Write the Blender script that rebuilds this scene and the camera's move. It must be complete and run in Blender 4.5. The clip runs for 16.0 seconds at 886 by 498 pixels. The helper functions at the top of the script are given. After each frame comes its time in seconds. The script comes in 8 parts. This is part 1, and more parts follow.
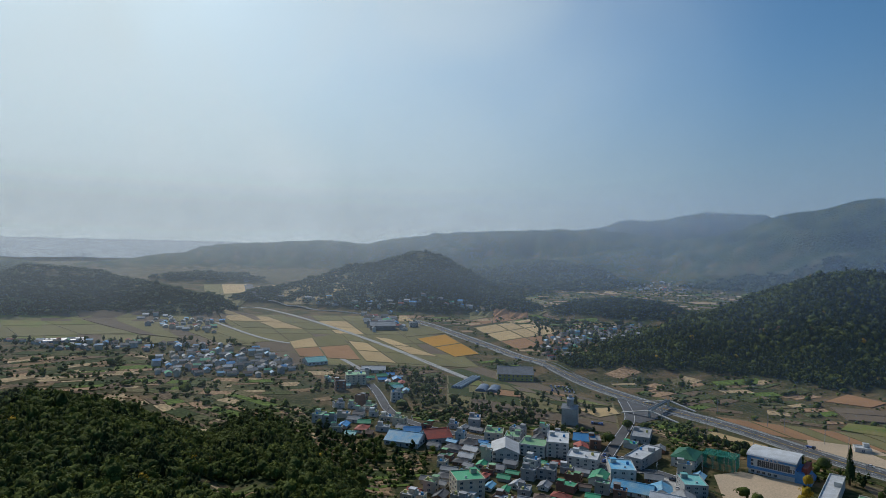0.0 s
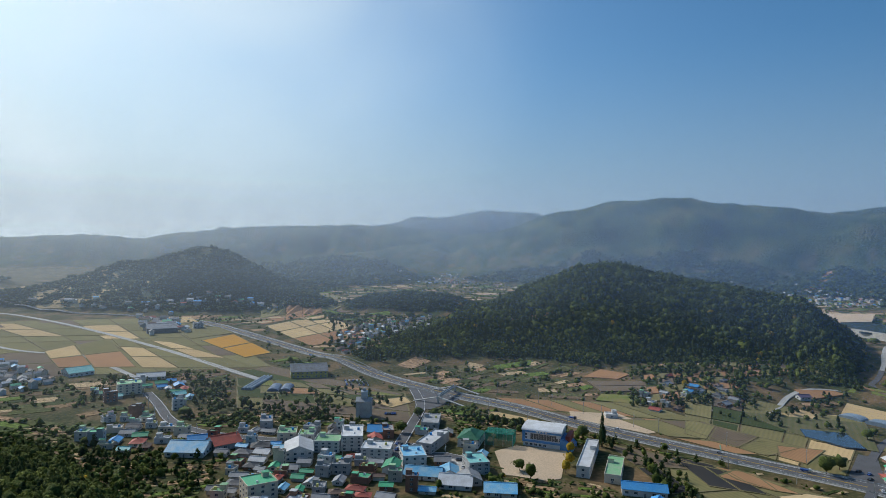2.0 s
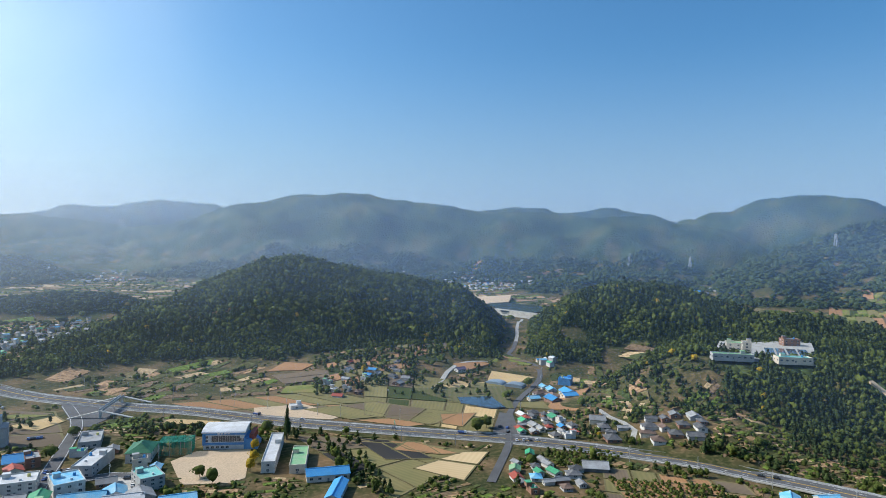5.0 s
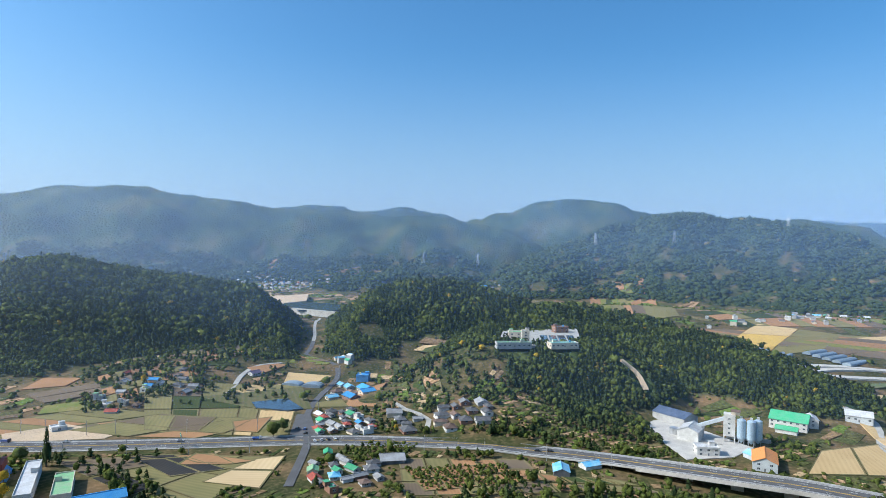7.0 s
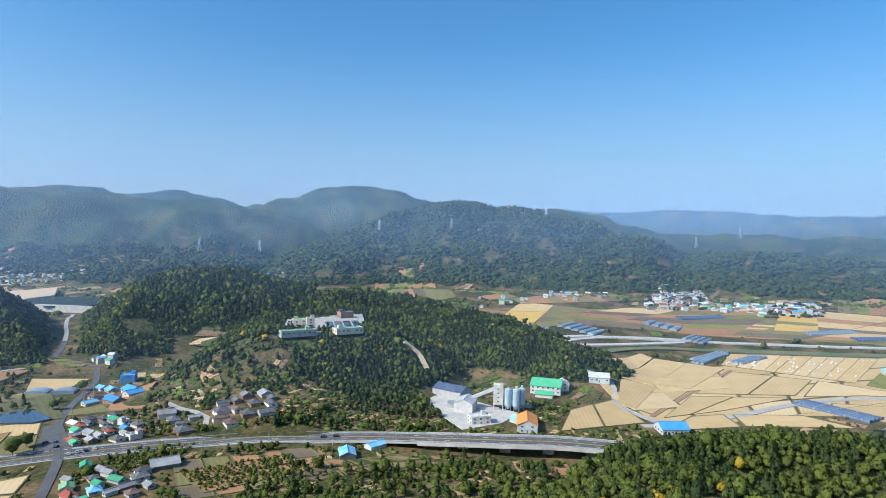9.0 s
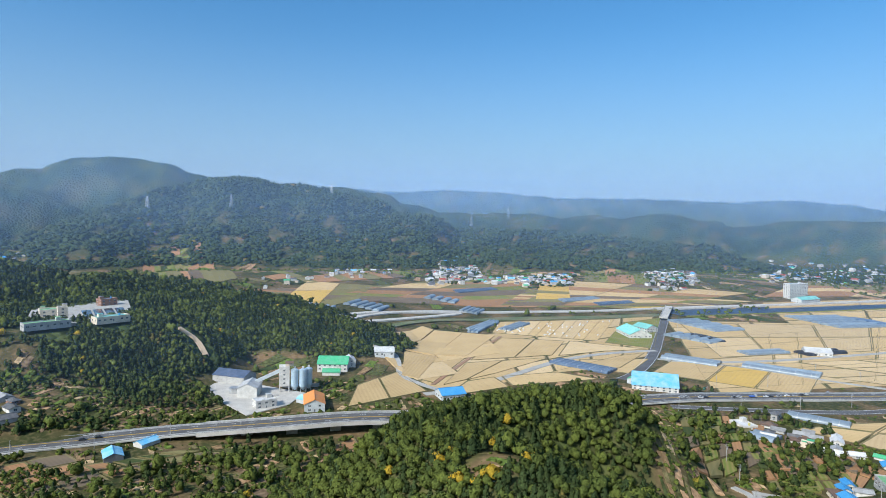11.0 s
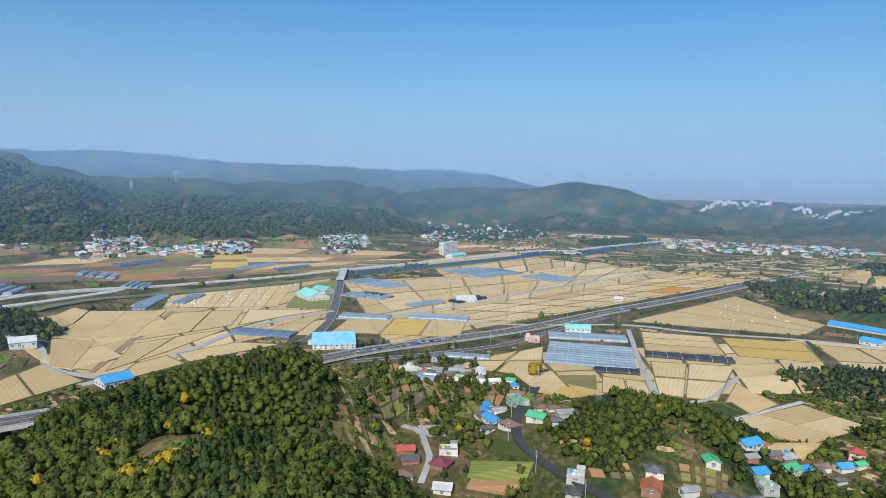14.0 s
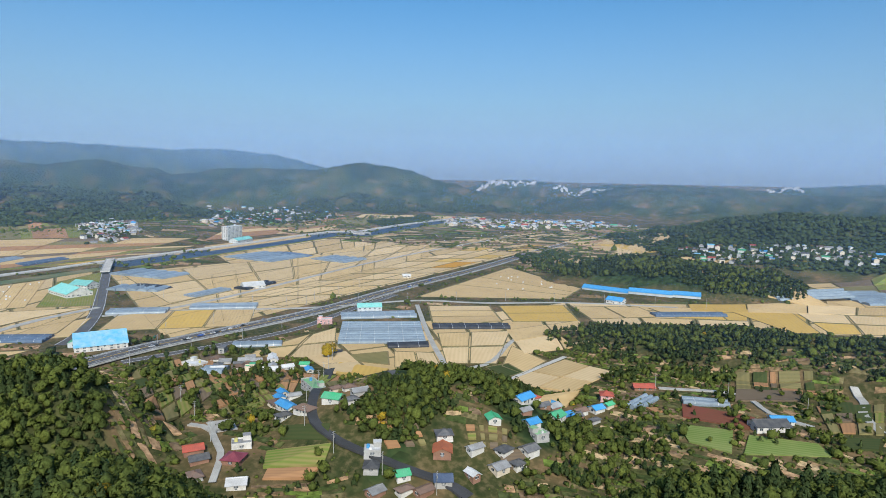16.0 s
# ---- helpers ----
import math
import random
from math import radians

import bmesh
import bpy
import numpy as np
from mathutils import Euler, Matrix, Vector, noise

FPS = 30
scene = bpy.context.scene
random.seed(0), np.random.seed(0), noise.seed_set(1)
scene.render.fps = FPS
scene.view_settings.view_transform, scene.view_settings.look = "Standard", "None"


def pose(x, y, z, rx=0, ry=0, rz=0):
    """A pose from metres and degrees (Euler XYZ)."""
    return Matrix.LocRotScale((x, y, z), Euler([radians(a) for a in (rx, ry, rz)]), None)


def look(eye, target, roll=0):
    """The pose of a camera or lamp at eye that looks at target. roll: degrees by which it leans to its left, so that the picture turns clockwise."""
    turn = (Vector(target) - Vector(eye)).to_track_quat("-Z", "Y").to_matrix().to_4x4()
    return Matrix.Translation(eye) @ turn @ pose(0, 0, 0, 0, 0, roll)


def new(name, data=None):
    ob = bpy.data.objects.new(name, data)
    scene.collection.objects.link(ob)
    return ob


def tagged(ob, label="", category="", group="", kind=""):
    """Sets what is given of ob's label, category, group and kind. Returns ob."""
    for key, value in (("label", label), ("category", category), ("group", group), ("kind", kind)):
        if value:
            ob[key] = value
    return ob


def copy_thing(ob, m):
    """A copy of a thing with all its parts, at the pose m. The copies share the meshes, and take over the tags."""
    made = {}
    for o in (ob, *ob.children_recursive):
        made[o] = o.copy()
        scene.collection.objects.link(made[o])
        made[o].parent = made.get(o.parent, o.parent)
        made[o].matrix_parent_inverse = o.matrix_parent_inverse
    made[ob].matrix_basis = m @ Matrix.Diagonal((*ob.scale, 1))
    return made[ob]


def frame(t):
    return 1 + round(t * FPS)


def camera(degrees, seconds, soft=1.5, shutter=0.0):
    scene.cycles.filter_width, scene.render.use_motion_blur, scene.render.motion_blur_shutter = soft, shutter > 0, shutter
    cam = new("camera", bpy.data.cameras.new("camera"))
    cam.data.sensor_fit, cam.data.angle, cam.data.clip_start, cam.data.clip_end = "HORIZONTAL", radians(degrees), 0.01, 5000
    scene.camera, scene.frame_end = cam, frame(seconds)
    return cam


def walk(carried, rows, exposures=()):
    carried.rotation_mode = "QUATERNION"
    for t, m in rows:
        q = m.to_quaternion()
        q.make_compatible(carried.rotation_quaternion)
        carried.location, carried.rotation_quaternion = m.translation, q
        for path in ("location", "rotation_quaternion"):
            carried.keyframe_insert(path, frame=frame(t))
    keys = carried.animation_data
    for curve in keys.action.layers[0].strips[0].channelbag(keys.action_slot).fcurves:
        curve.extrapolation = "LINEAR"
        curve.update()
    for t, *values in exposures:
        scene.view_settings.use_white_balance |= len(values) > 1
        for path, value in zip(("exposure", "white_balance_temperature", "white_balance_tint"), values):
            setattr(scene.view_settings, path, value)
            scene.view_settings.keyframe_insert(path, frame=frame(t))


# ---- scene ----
# The camera hovers over a wooded hill and turns to its right.
EYE = 140.0
cam = camera(71.2, 16.0, soft=0.9)
ROWS = [  # seconds, heading, tilt, lean
    (0.0, -0.00, -0.30, 1.30),
    (0.5, -4.54, -0.28, 1.29),
    (1.0, -9.31, -0.25, 1.33),
    (1.5, -14.13, -0.28, 1.31),
    (2.0, -18.90, -0.33, 1.26),
    (2.5, -23.67, -0.36, 1.23),
    (3.0, -28.12, -0.39, 1.22),
    (3.5, -33.11, -0.37, 1.19),
    (4.0, -38.10, -0.38, 1.17),
    (6.5, -61.34, -0.21, 1.18),
    (7.0, -66.10, -0.16, 1.14),
    (7.5, -71.00, -0.12, 1.12),
    (8.0, -75.94, -0.24, 1.12),
    (8.5, -80.89, -0.63, 1.09),
    (9.0, -85.83, -1.06, 1.04),
    (11.5, -110.40, -3.14, 1.20),
    (12.0, -115.28, -3.62, 1.20),
    (12.5, -120.16, -4.05, 1.25),
    (13.0, -125.01, -4.45, 1.32),
    (13.5, -129.90, -4.83, 1.35),
    (14.0, -134.81, -5.20, 1.37),
    (14.5, -139.74, -5.51, 1.32),
    (15.0, -144.71, -5.84, 1.28),
    (15.5, -149.66, -6.22, 1.29),
    (16.0, -154.24, -6.51, 1.19),
]


def aim(heading, tilt):
    a, b = radians(heading), radians(tilt)
    return Vector((-math.sin(a) * math.cos(b), math.cos(a) * math.cos(b), math.sin(b)))


SPOT = Vector((0, 0, EYE))
walk(cam, [(t, look(SPOT, SPOT + 100 * aim(heading, tilt), lean)) for t, heading, tilt, lean in ROWS],
     [(0, -1.02, 6400, 10), (2, -0.62, 6400, 10), (4, -0.2, 6500, 10), (8, 0.2, 6200, 10), (12, 0.0, 6400, 10), (16, -0.14, 6500, 10)])

# ---- sun and sky ----
SUN_HEADING, SUN_HEIGHT = 30.0, 38.0
world = bpy.data.worlds.new("sky")
scene.world = world
world.use_nodes = True
wn = world.node_tree.nodes
sky = wn.new("ShaderNodeTexSky")
sky.sky_type, sky.sun_disc = "NISHITA", False
sky.sun_elevation, sky.sun_rotation = radians(SUN_HEIGHT), radians(-SUN_HEADING)
sky.altitude, sky.air_density, sky.dust_density, sky.ozone_density = 0, 1.0, 2.1, 4.0
wn["Background"].inputs["Strength"].default_value = 0.15
deep, tint = wn.new("ShaderNodeHueSaturation"), wn.new("ShaderNodeMix")
tint.data_type, tint.blend_type = "RGBA", "MULTIPLY"
tint.inputs["Factor"].default_value, tint.inputs["B"].default_value = 1.0, (0.80, 1.0, 1.05, 1)
deep.inputs["Saturation"].default_value = 1.15
world.node_tree.links.new(sky.outputs[0], tint.inputs["A"])
world.node_tree.links.new(tint.outputs["Result"], deep.inputs["Color"])
# thin high cloud, thickest round the sun
way, along, thick, wisps, veil, cloud = (wn.new("ShaderNode" + k) for k in ("TexCoord", "VectorMath", "MapRange", "TexNoise", "Math", "Mix"))
along.operation, along.inputs[1].default_value = "DOT_PRODUCT", aim(SUN_HEADING + 8, 18)
thick.inputs[1].default_value, thick.inputs[2].default_value, thick.inputs[3].default_value, thick.inputs[4].default_value = 0.42, 1.0, 0.0, 1.4
wisps.inputs["Scale"].default_value, wisps.inputs["Detail"].default_value, wisps.inputs["Distortion"].default_value = 3.2, 7, 0.6
veil.operation, thick.interpolation_type = "MULTIPLY", "SMOOTHSTEP"
cloud.data_type, cloud.inputs["B"].default_value = "RGBA", (8.0, 9.3, 9.8, 1)
wl = world.node_tree.links
wl.new(way.outputs["Generated"], along.inputs[0])
wl.new(way.outputs["Generated"], wisps.inputs["Vector"])
wl.new(along.outputs["Value"], thick.inputs[0])
wl.new(thick.outputs[0], veil.inputs[0])
wl.new(wisps.outputs[0], veil.inputs[1])
wl.new(veil.outputs[0], cloud.inputs["Factor"])
# pale air low over the horizon
split, low, pale = (wn.new("ShaderNode" + k) for k in ("SeparateXYZ", "MapRange", "Mix"))
low.interpolation_type = "SMOOTHSTEP"
low.inputs[1].default_value, low.inputs[2].default_value, low.inputs[3].default_value, low.inputs[4].default_value = -0.02, 0.32, 0.62, 0.0
pale.data_type, pale.inputs["B"].default_value = "RGBA", (2.55, 3.1, 3.95, 1)
wl.new(way.outputs["Generated"], split.inputs[0])
wl.new(split.outputs["Z"], low.inputs[0])
wl.new(low.outputs[0], pale.inputs["Factor"])
wl.new(deep.outputs[0], pale.inputs["A"])
wl.new(pale.outputs["Result"], cloud.inputs["A"])
wl.new(cloud.outputs["Result"], wn["Background"].inputs["Color"])
lamp = bpy.data.lights.new("sun", "SUN")
lamp.energy, lamp.angle, lamp.color = 4.7, radians(0.6), (1.0, 0.95, 0.87)
sun = new("sun", lamp)
sun.matrix_world = look((0, 0, 900), Vector((0, 0, 900)) - 100 * aim(SUN_HEADING, SUN_HEIGHT))


# ---- materials ----
MATS = {}


def mat(name, colour, rough=0.8, second=None, scale=0.3, amount=0.5, metal=0.0, bump=0.0, fine=6.0, per_thing=0.0, gloss=0.3):
    """A painted or grown surface: two tones mixed by coarse noise, a fine grain, a little relief."""
    if name in MATS:
        return MATS[name]
    m = bpy.data.materials.new(name)
    m.use_nodes = True
    n, l = m.node_tree.nodes, m.node_tree.links
    b = n["Principled BSDF"]
    b.inputs["Roughness"].default_value, b.inputs["Metallic"].default_value = rough, metal
    b.inputs["Specular IOR Level"].default_value = gloss
    where = n.new("ShaderNodeNewGeometry")
    coarse, grain = n.new("ShaderNodeTexNoise"), n.new("ShaderNodeTexNoise")
    coarse.inputs["Scale"].default_value, coarse.inputs["Detail"].default_value = scale, 4
    grain.inputs["Scale"].default_value, grain.inputs["Detail"].default_value = fine * scale, 3
    l.new(where.outputs["Position"], coarse.inputs["Vector"])
    l.new(where.outputs["Position"], grain.inputs["Vector"])
    spread = n.new("ShaderNodeMapRange")
    spread.inputs[1].default_value, spread.inputs[2].default_value = 0.5 - amount * 0.3, 0.5 + amount * 0.3
    l.new(coarse.outputs[0], spread.inputs[0])
    mix = n.new("ShaderNodeMix")
    mix.data_type = "RGBA"
    mix.inputs["A"].default_value = (*colour, 1)
    mix.inputs["B"].default_value = (*(second or [c * 0.72 for c in colour]), 1)
    l.new(spread.outputs[0], mix.inputs["Factor"])
    hsv = n.new("ShaderNodeHueSaturation")
    val = n.new("ShaderNodeMapRange")
    val.inputs[1].default_value, val.inputs[2].default_value = 0.3, 0.7
    val.inputs[3].default_value, val.inputs[4].default_value = 0.85, 1.15
    l.new(grain.outputs[0], val.inputs[0])
    out = val.outputs[0]
    if per_thing:
        info, r2, mul = n.new("ShaderNodeObjectInfo"), n.new("ShaderNodeMapRange"), n.new("ShaderNodeMath")
        r2.inputs[3].default_value, r2.inputs[4].default_value = 1 - per_thing, 1 + per_thing
        mul.operation = "MULTIPLY"
        l.new(info.outputs["Random"], r2.inputs[0])
        l.new(r2.outputs[0], mul.inputs[0])
        l.new(out, mul.inputs[1])
        out = mul.outputs[0]
    l.new(out, hsv.inputs["Value"])
    l.new(mix.outputs["Result"], hsv.inputs["Color"])
    l.new(hsv.outputs[0], b.inputs["Base Color"])
    if bump:
        bp = n.new("ShaderNodeBump")
        bp.inputs["Distance"].default_value = bump
        l.new(grain.outputs[0], bp.inputs["Height"])
        l.new(bp.outputs[0], b.inputs["Normal"])
    MATS[name] = m
    return m


def leaf_mat(name, dark, light, warm):
    """Foliage: each crown has its own tone between three greens."""
    m = bpy.data.materials.new(name)
    m.use_nodes = True
    n, l = m.node_tree.nodes, m.node_tree.links
    b = n["Principled BSDF"]
    b.inputs["Roughness"].default_value, b.inputs["Specular IOR Level"].default_value = 0.8, 0.08
    tone, ramp = n.new("ShaderNodeAttribute"), n.new("ShaderNodeValToRGB")
    tone.attribute_name = "tone"
    ramp.color_ramp.elements[0].color, ramp.color_ramp.elements[1].color = (*dark, 1), (*warm, 1)
    e = ramp.color_ramp.elements.new(0.55)
    e.color = (*light, 1)
    e2 = ramp.color_ramp.elements.new(0.9)
    e2.color = (*light, 1)
    l.new(tone.outputs["Fac"], ramp.inputs[0])
    where, grain, hsv, val = n.new("ShaderNodeNewGeometry"), n.new("ShaderNodeTexNoise"), n.new("ShaderNodeHueSaturation"), n.new("ShaderNodeMapRange")
    grain.inputs["Scale"].default_value, grain.inputs["Detail"].default_value = 1.3, 6
    l.new(where.outputs["Position"], grain.inputs["Vector"])
    val.inputs[1].default_value, val.inputs[2].default_value, val.inputs[3].default_value, val.inputs[4].default_value = 0.34, 0.66, 0.7, 1.3
    bumps = n.new("ShaderNodeBump")
    bumps.inputs["Distance"].default_value, bumps.inputs["Strength"].default_value = 1.2, 0.5
    l.new(grain.outputs[0], bumps.inputs["Height"])
    l.new(bumps.outputs[0], b.inputs["Normal"])
    l.new(grain.outputs[0], val.inputs[0])
    l.new(val.outputs[0], hsv.inputs["Value"])
    l.new(ramp.outputs[0], hsv.inputs["Color"])
    l.new(hsv.outputs[0], b.inputs["Base Color"])
    thin, both = n.new("ShaderNodeBsdfTranslucent"), n.new("ShaderNodeMixShader")
    l.new(hsv.outputs[0], thin.inputs["Color"])
    both.inputs[0].default_value = 0.22
    l.new(b.outputs[0], both.inputs[1])
    l.new(thin.outputs[0], both.inputs[2])
    l.new(both.outputs[0], n["Material Output"].inputs["Surface"])
    return m


LEAF = leaf_mat("mixed_foliage", (0.05, 0.072, 0.022), (0.125, 0.155, 0.034), (0.46, 0.3, 0.03))
LEAF_PINE = leaf_mat("pine_foliage", (0.03, 0.052, 0.021), (0.062, 0.088, 0.03), (0.17, 0.14, 0.04))
BARK = mat("bark", (0.12, 0.085, 0.06), 0.9, scale=2.0, bump=0.03)
ASPHALT = mat("asphalt", (0.12, 0.12, 0.125), 0.9, (0.09, 0.09, 0.093), 0.08, 0.6, fine=25)
ASPHALT_DARK = mat("fresh_asphalt", (0.06, 0.063, 0.07), 0.85, (0.045, 0.047, 0.05), 0.1, fine=20)
CONCRETE = mat("concrete", (0.42, 0.41, 0.38), 0.85, (0.33, 0.32, 0.29), 0.15, fine=20)
CONCRETE_PALE = mat("pale_concrete", (0.53, 0.51, 0.47), 0.85, (0.42, 0.4, 0.37), 0.12, fine=20)
PAINT_WHITE = mat("road_paint", (0.75, 0.75, 0.73), 0.7)
PAINT_YELLOW = mat("road_paint_yellow", (0.7, 0.45, 0.05), 0.7)
EARTH = mat("bare_earth", (0.36, 0.2, 0.115), 0.95, (0.28, 0.19, 0.12), 0.08, 0.8, fine=14, bump=0.3)
SAND = mat("sand_yard", (0.56, 0.42, 0.28), 0.95, (0.5, 0.38, 0.26), 0.05, fine=20)


def ground_mat():
    """Land cover: grass, scrub and dry soil on open ground, leaf litter and canopy where woods stand."""
    m = bpy.data.materials.new("land")
    m.use_nodes = True
    n, l = m.node_tree.nodes, m.node_tree.links
    b = n["Principled BSDF"]
    b.inputs["Roughness"].default_value, b.inputs["Specular IOR Level"].default_value = 0.95, 0.1
    where = n.new("ShaderNodeNewGeometry")

    def noisy(scale, detail=5):
        t = n.new("ShaderNodeTexNoise")
        t.inputs["Scale"].default_value, t.inputs["Detail"].default_value = scale, detail
        l.new(where.outputs["Position"], t.inputs["Vector"])
        return t.outputs[0]

    def ramp(value, *stops):
        r = n.new("ShaderNodeValToRGB")
        r.color_ramp.elements[0].position, r.color_ramp.elements[0].color = stops[0][0], (*stops[0][1], 1)
        r.color_ramp.elements[1].position, r.color_ramp.elements[1].color = stops[-1][0], (*stops[-1][1], 1)
        for at, c in stops[1:-1]:
            r.color_ramp.elements.new(at).color = (*c, 1)
        l.new(value, r.inputs[0])
        return r.outputs[0]

    def blend(f, a, c):
        x = n.new("ShaderNodeMix")
        x.data_type = "RGBA"
        l.new(f, x.inputs["Factor"])
        l.new(a, x.inputs["A"])
        l.new(c, x.inputs["B"])
        return x.outputs["Result"]

    open_land = ramp(noisy(0.03, 10), (0.3, (0.028, 0.042, 0.015)), (0.43, (0.055, 0.062, 0.021)), (0.51, (0.115, 0.09, 0.042)), (0.59, (0.2, 0.13, 0.07)), (0.7, (0.31, 0.185, 0.1)))
    grass = ramp(noisy(0.3, 8), (0.34, (0.02, 0.034, 0.012)), (0.5, (0.065, 0.065, 0.028)), (0.66, (0.2, 0.15, 0.08)))
    half = n.new("ShaderNodeValue")
    half.outputs[0].default_value = 0.45
    open_land = blend(half.outputs[0], open_land, grass)
    canopy = ramp(noisy(0.09, 6), (0.3, (0.018, 0.036, 0.015)), (0.5, (0.035, 0.06, 0.022)), (0.72, (0.08, 0.105, 0.035)))
    stands = ramp(noisy(0.006, 7), (0.38, (0.016, 0.034, 0.017)), (0.48, (0.035, 0.058, 0.022)), (0.56, (0.07, 0.09, 0.03)), (0.66, (0.15, 0.125, 0.05)))
    canopy = blend(half.outputs[0], canopy, stands)
    wood = n.new("ShaderNodeAttribute")
    wood.attribute_name = "wood"
    l.new(blend(wood.outputs["Fac"], open_land, canopy), b.inputs["Base Color"])
    crowns, bp = n.new("ShaderNodeTexVoronoi"), n.new("ShaderNodeBump")
    crowns.inputs["Scale"].default_value = 0.12
    l.new(where.outputs["Position"], crowns.inputs["Vector"])
    bp.invert, bp.inputs["Distance"].default_value = True, 5.0
    l.new(wood.outputs["Fac"], bp.inputs["Strength"])
    l.new(crowns.outputs["Distance"], bp.inputs["Height"])
    l.new(bp.outputs[0], b.inputs["Normal"])
    return m


LAND = ground_mat()

# ---- helpers ----


def mesh_of(name, verts, faces, material, smooth=False):
    me = bpy.data.meshes.new(name)
    verts, faces = np.asarray(verts, np.float32), np.asarray(faces, np.int32)
    me.vertices.add(len(verts))
    me.vertices.foreach_set("co", verts.ravel())
    k = faces.shape[1]
    me.loops.add(faces.size)
    me.loops.foreach_set("vertex_index", faces.ravel())
    me.polygons.add(len(faces))
    me.polygons.foreach_set("loop_start", np.arange(0, faces.size, k, dtype=np.int32))
    me.polygons.foreach_set("loop_total", np.full(len(faces), k, np.int32))
    me.polygons.foreach_set("use_smooth", np.full(len(faces), smooth, bool))
    me.update(calc_edges=True)
    me.materials.append(material)
    return me


def attribute(me, name, values):
    a = me.attributes.new(name, "FLOAT", "POINT")
    a.data.foreach_set("value", np.asarray(values, np.float32))


def part(name, bm, material, parent, label=""):
    """Links a bmesh as one mesh object under a thing or a part."""
    me = bpy.data.meshes.new(name)
    bm.to_mesh(me)
    bm.free()
    me.materials.append(material)
    ob = new(name, me)
    ob.parent = parent
    return tagged(ob, label)


def boxes(*items):
    """A bmesh of boxes, each (x0, x1, y0, y1, z0, z1)."""
    bm = bmesh.new()
    for x0, x1, y0, y1, z0, z1 in items:
        v = [bm.verts.new((x, y, z)) for z in (z0, z1) for x, y in ((x0, y0), (x1, y0), (x1, y1), (x0, y1))]
        for f in ((3, 2, 1, 0), (4, 5, 6, 7), (0, 1, 5, 4), (1, 2, 6, 5), (2, 3, 7, 6), (3, 0, 4, 7)):
            bm.faces.new([v[i] for i in f])
    return bm


def prism(outline, y0, y1):
    """A bmesh: an outline in x and z, drawn out from y0 to y1."""
    bm = bmesh.new()
    a = [bm.verts.new((x, y0, z)) for x, z in outline]
    c = [bm.verts.new((x, y1, z)) for x, z in outline]
    bm.faces.new(a)
    bm.faces.new(c[::-1])
    for i in range(len(a)):
        j = (i + 1) % len(a)
        bm.faces.new((a[j], a[i], c[i], c[j]))
    return bm


def drum(x, y, z0, z1, r0, r1=None, seg=16, bm=None):
    bm = bm or bmesh.new()
    r1 = r0 if r1 is None else r1
    ring = [(math.cos(2 * math.pi * i / seg), math.sin(2 * math.pi * i / seg)) for i in range(seg)]
    a = [bm.verts.new((x + r0 * c, y + r0 * s, z0)) for c, s in ring]
    b = [bm.verts.new((x + r1 * c, y + r1 * s, z1)) for c, s in ring]
    bm.faces.new(a[::-1])
    bm.faces.new(b)
    for i in range(seg):
        j = (i + 1) % seg
        bm.faces.new((a[i], a[j], b[j], b[i]))
    return bm


def inside(poly, x, y):
    """Which of the points lie in the polygon."""
    x, y = np.asarray(x), np.asarray(y)
    hit = np.zeros(x.shape, bool)
    for (x0, y0), (x1, y1) in zip(poly, poly[1:] + poly[:1]):
        if y0 != y1:
            hit ^= ((y0 > y) != (y1 > y)) & (x < (x1 - x0) * (y - y0) / (y1 - y0) + x0)
    return hit


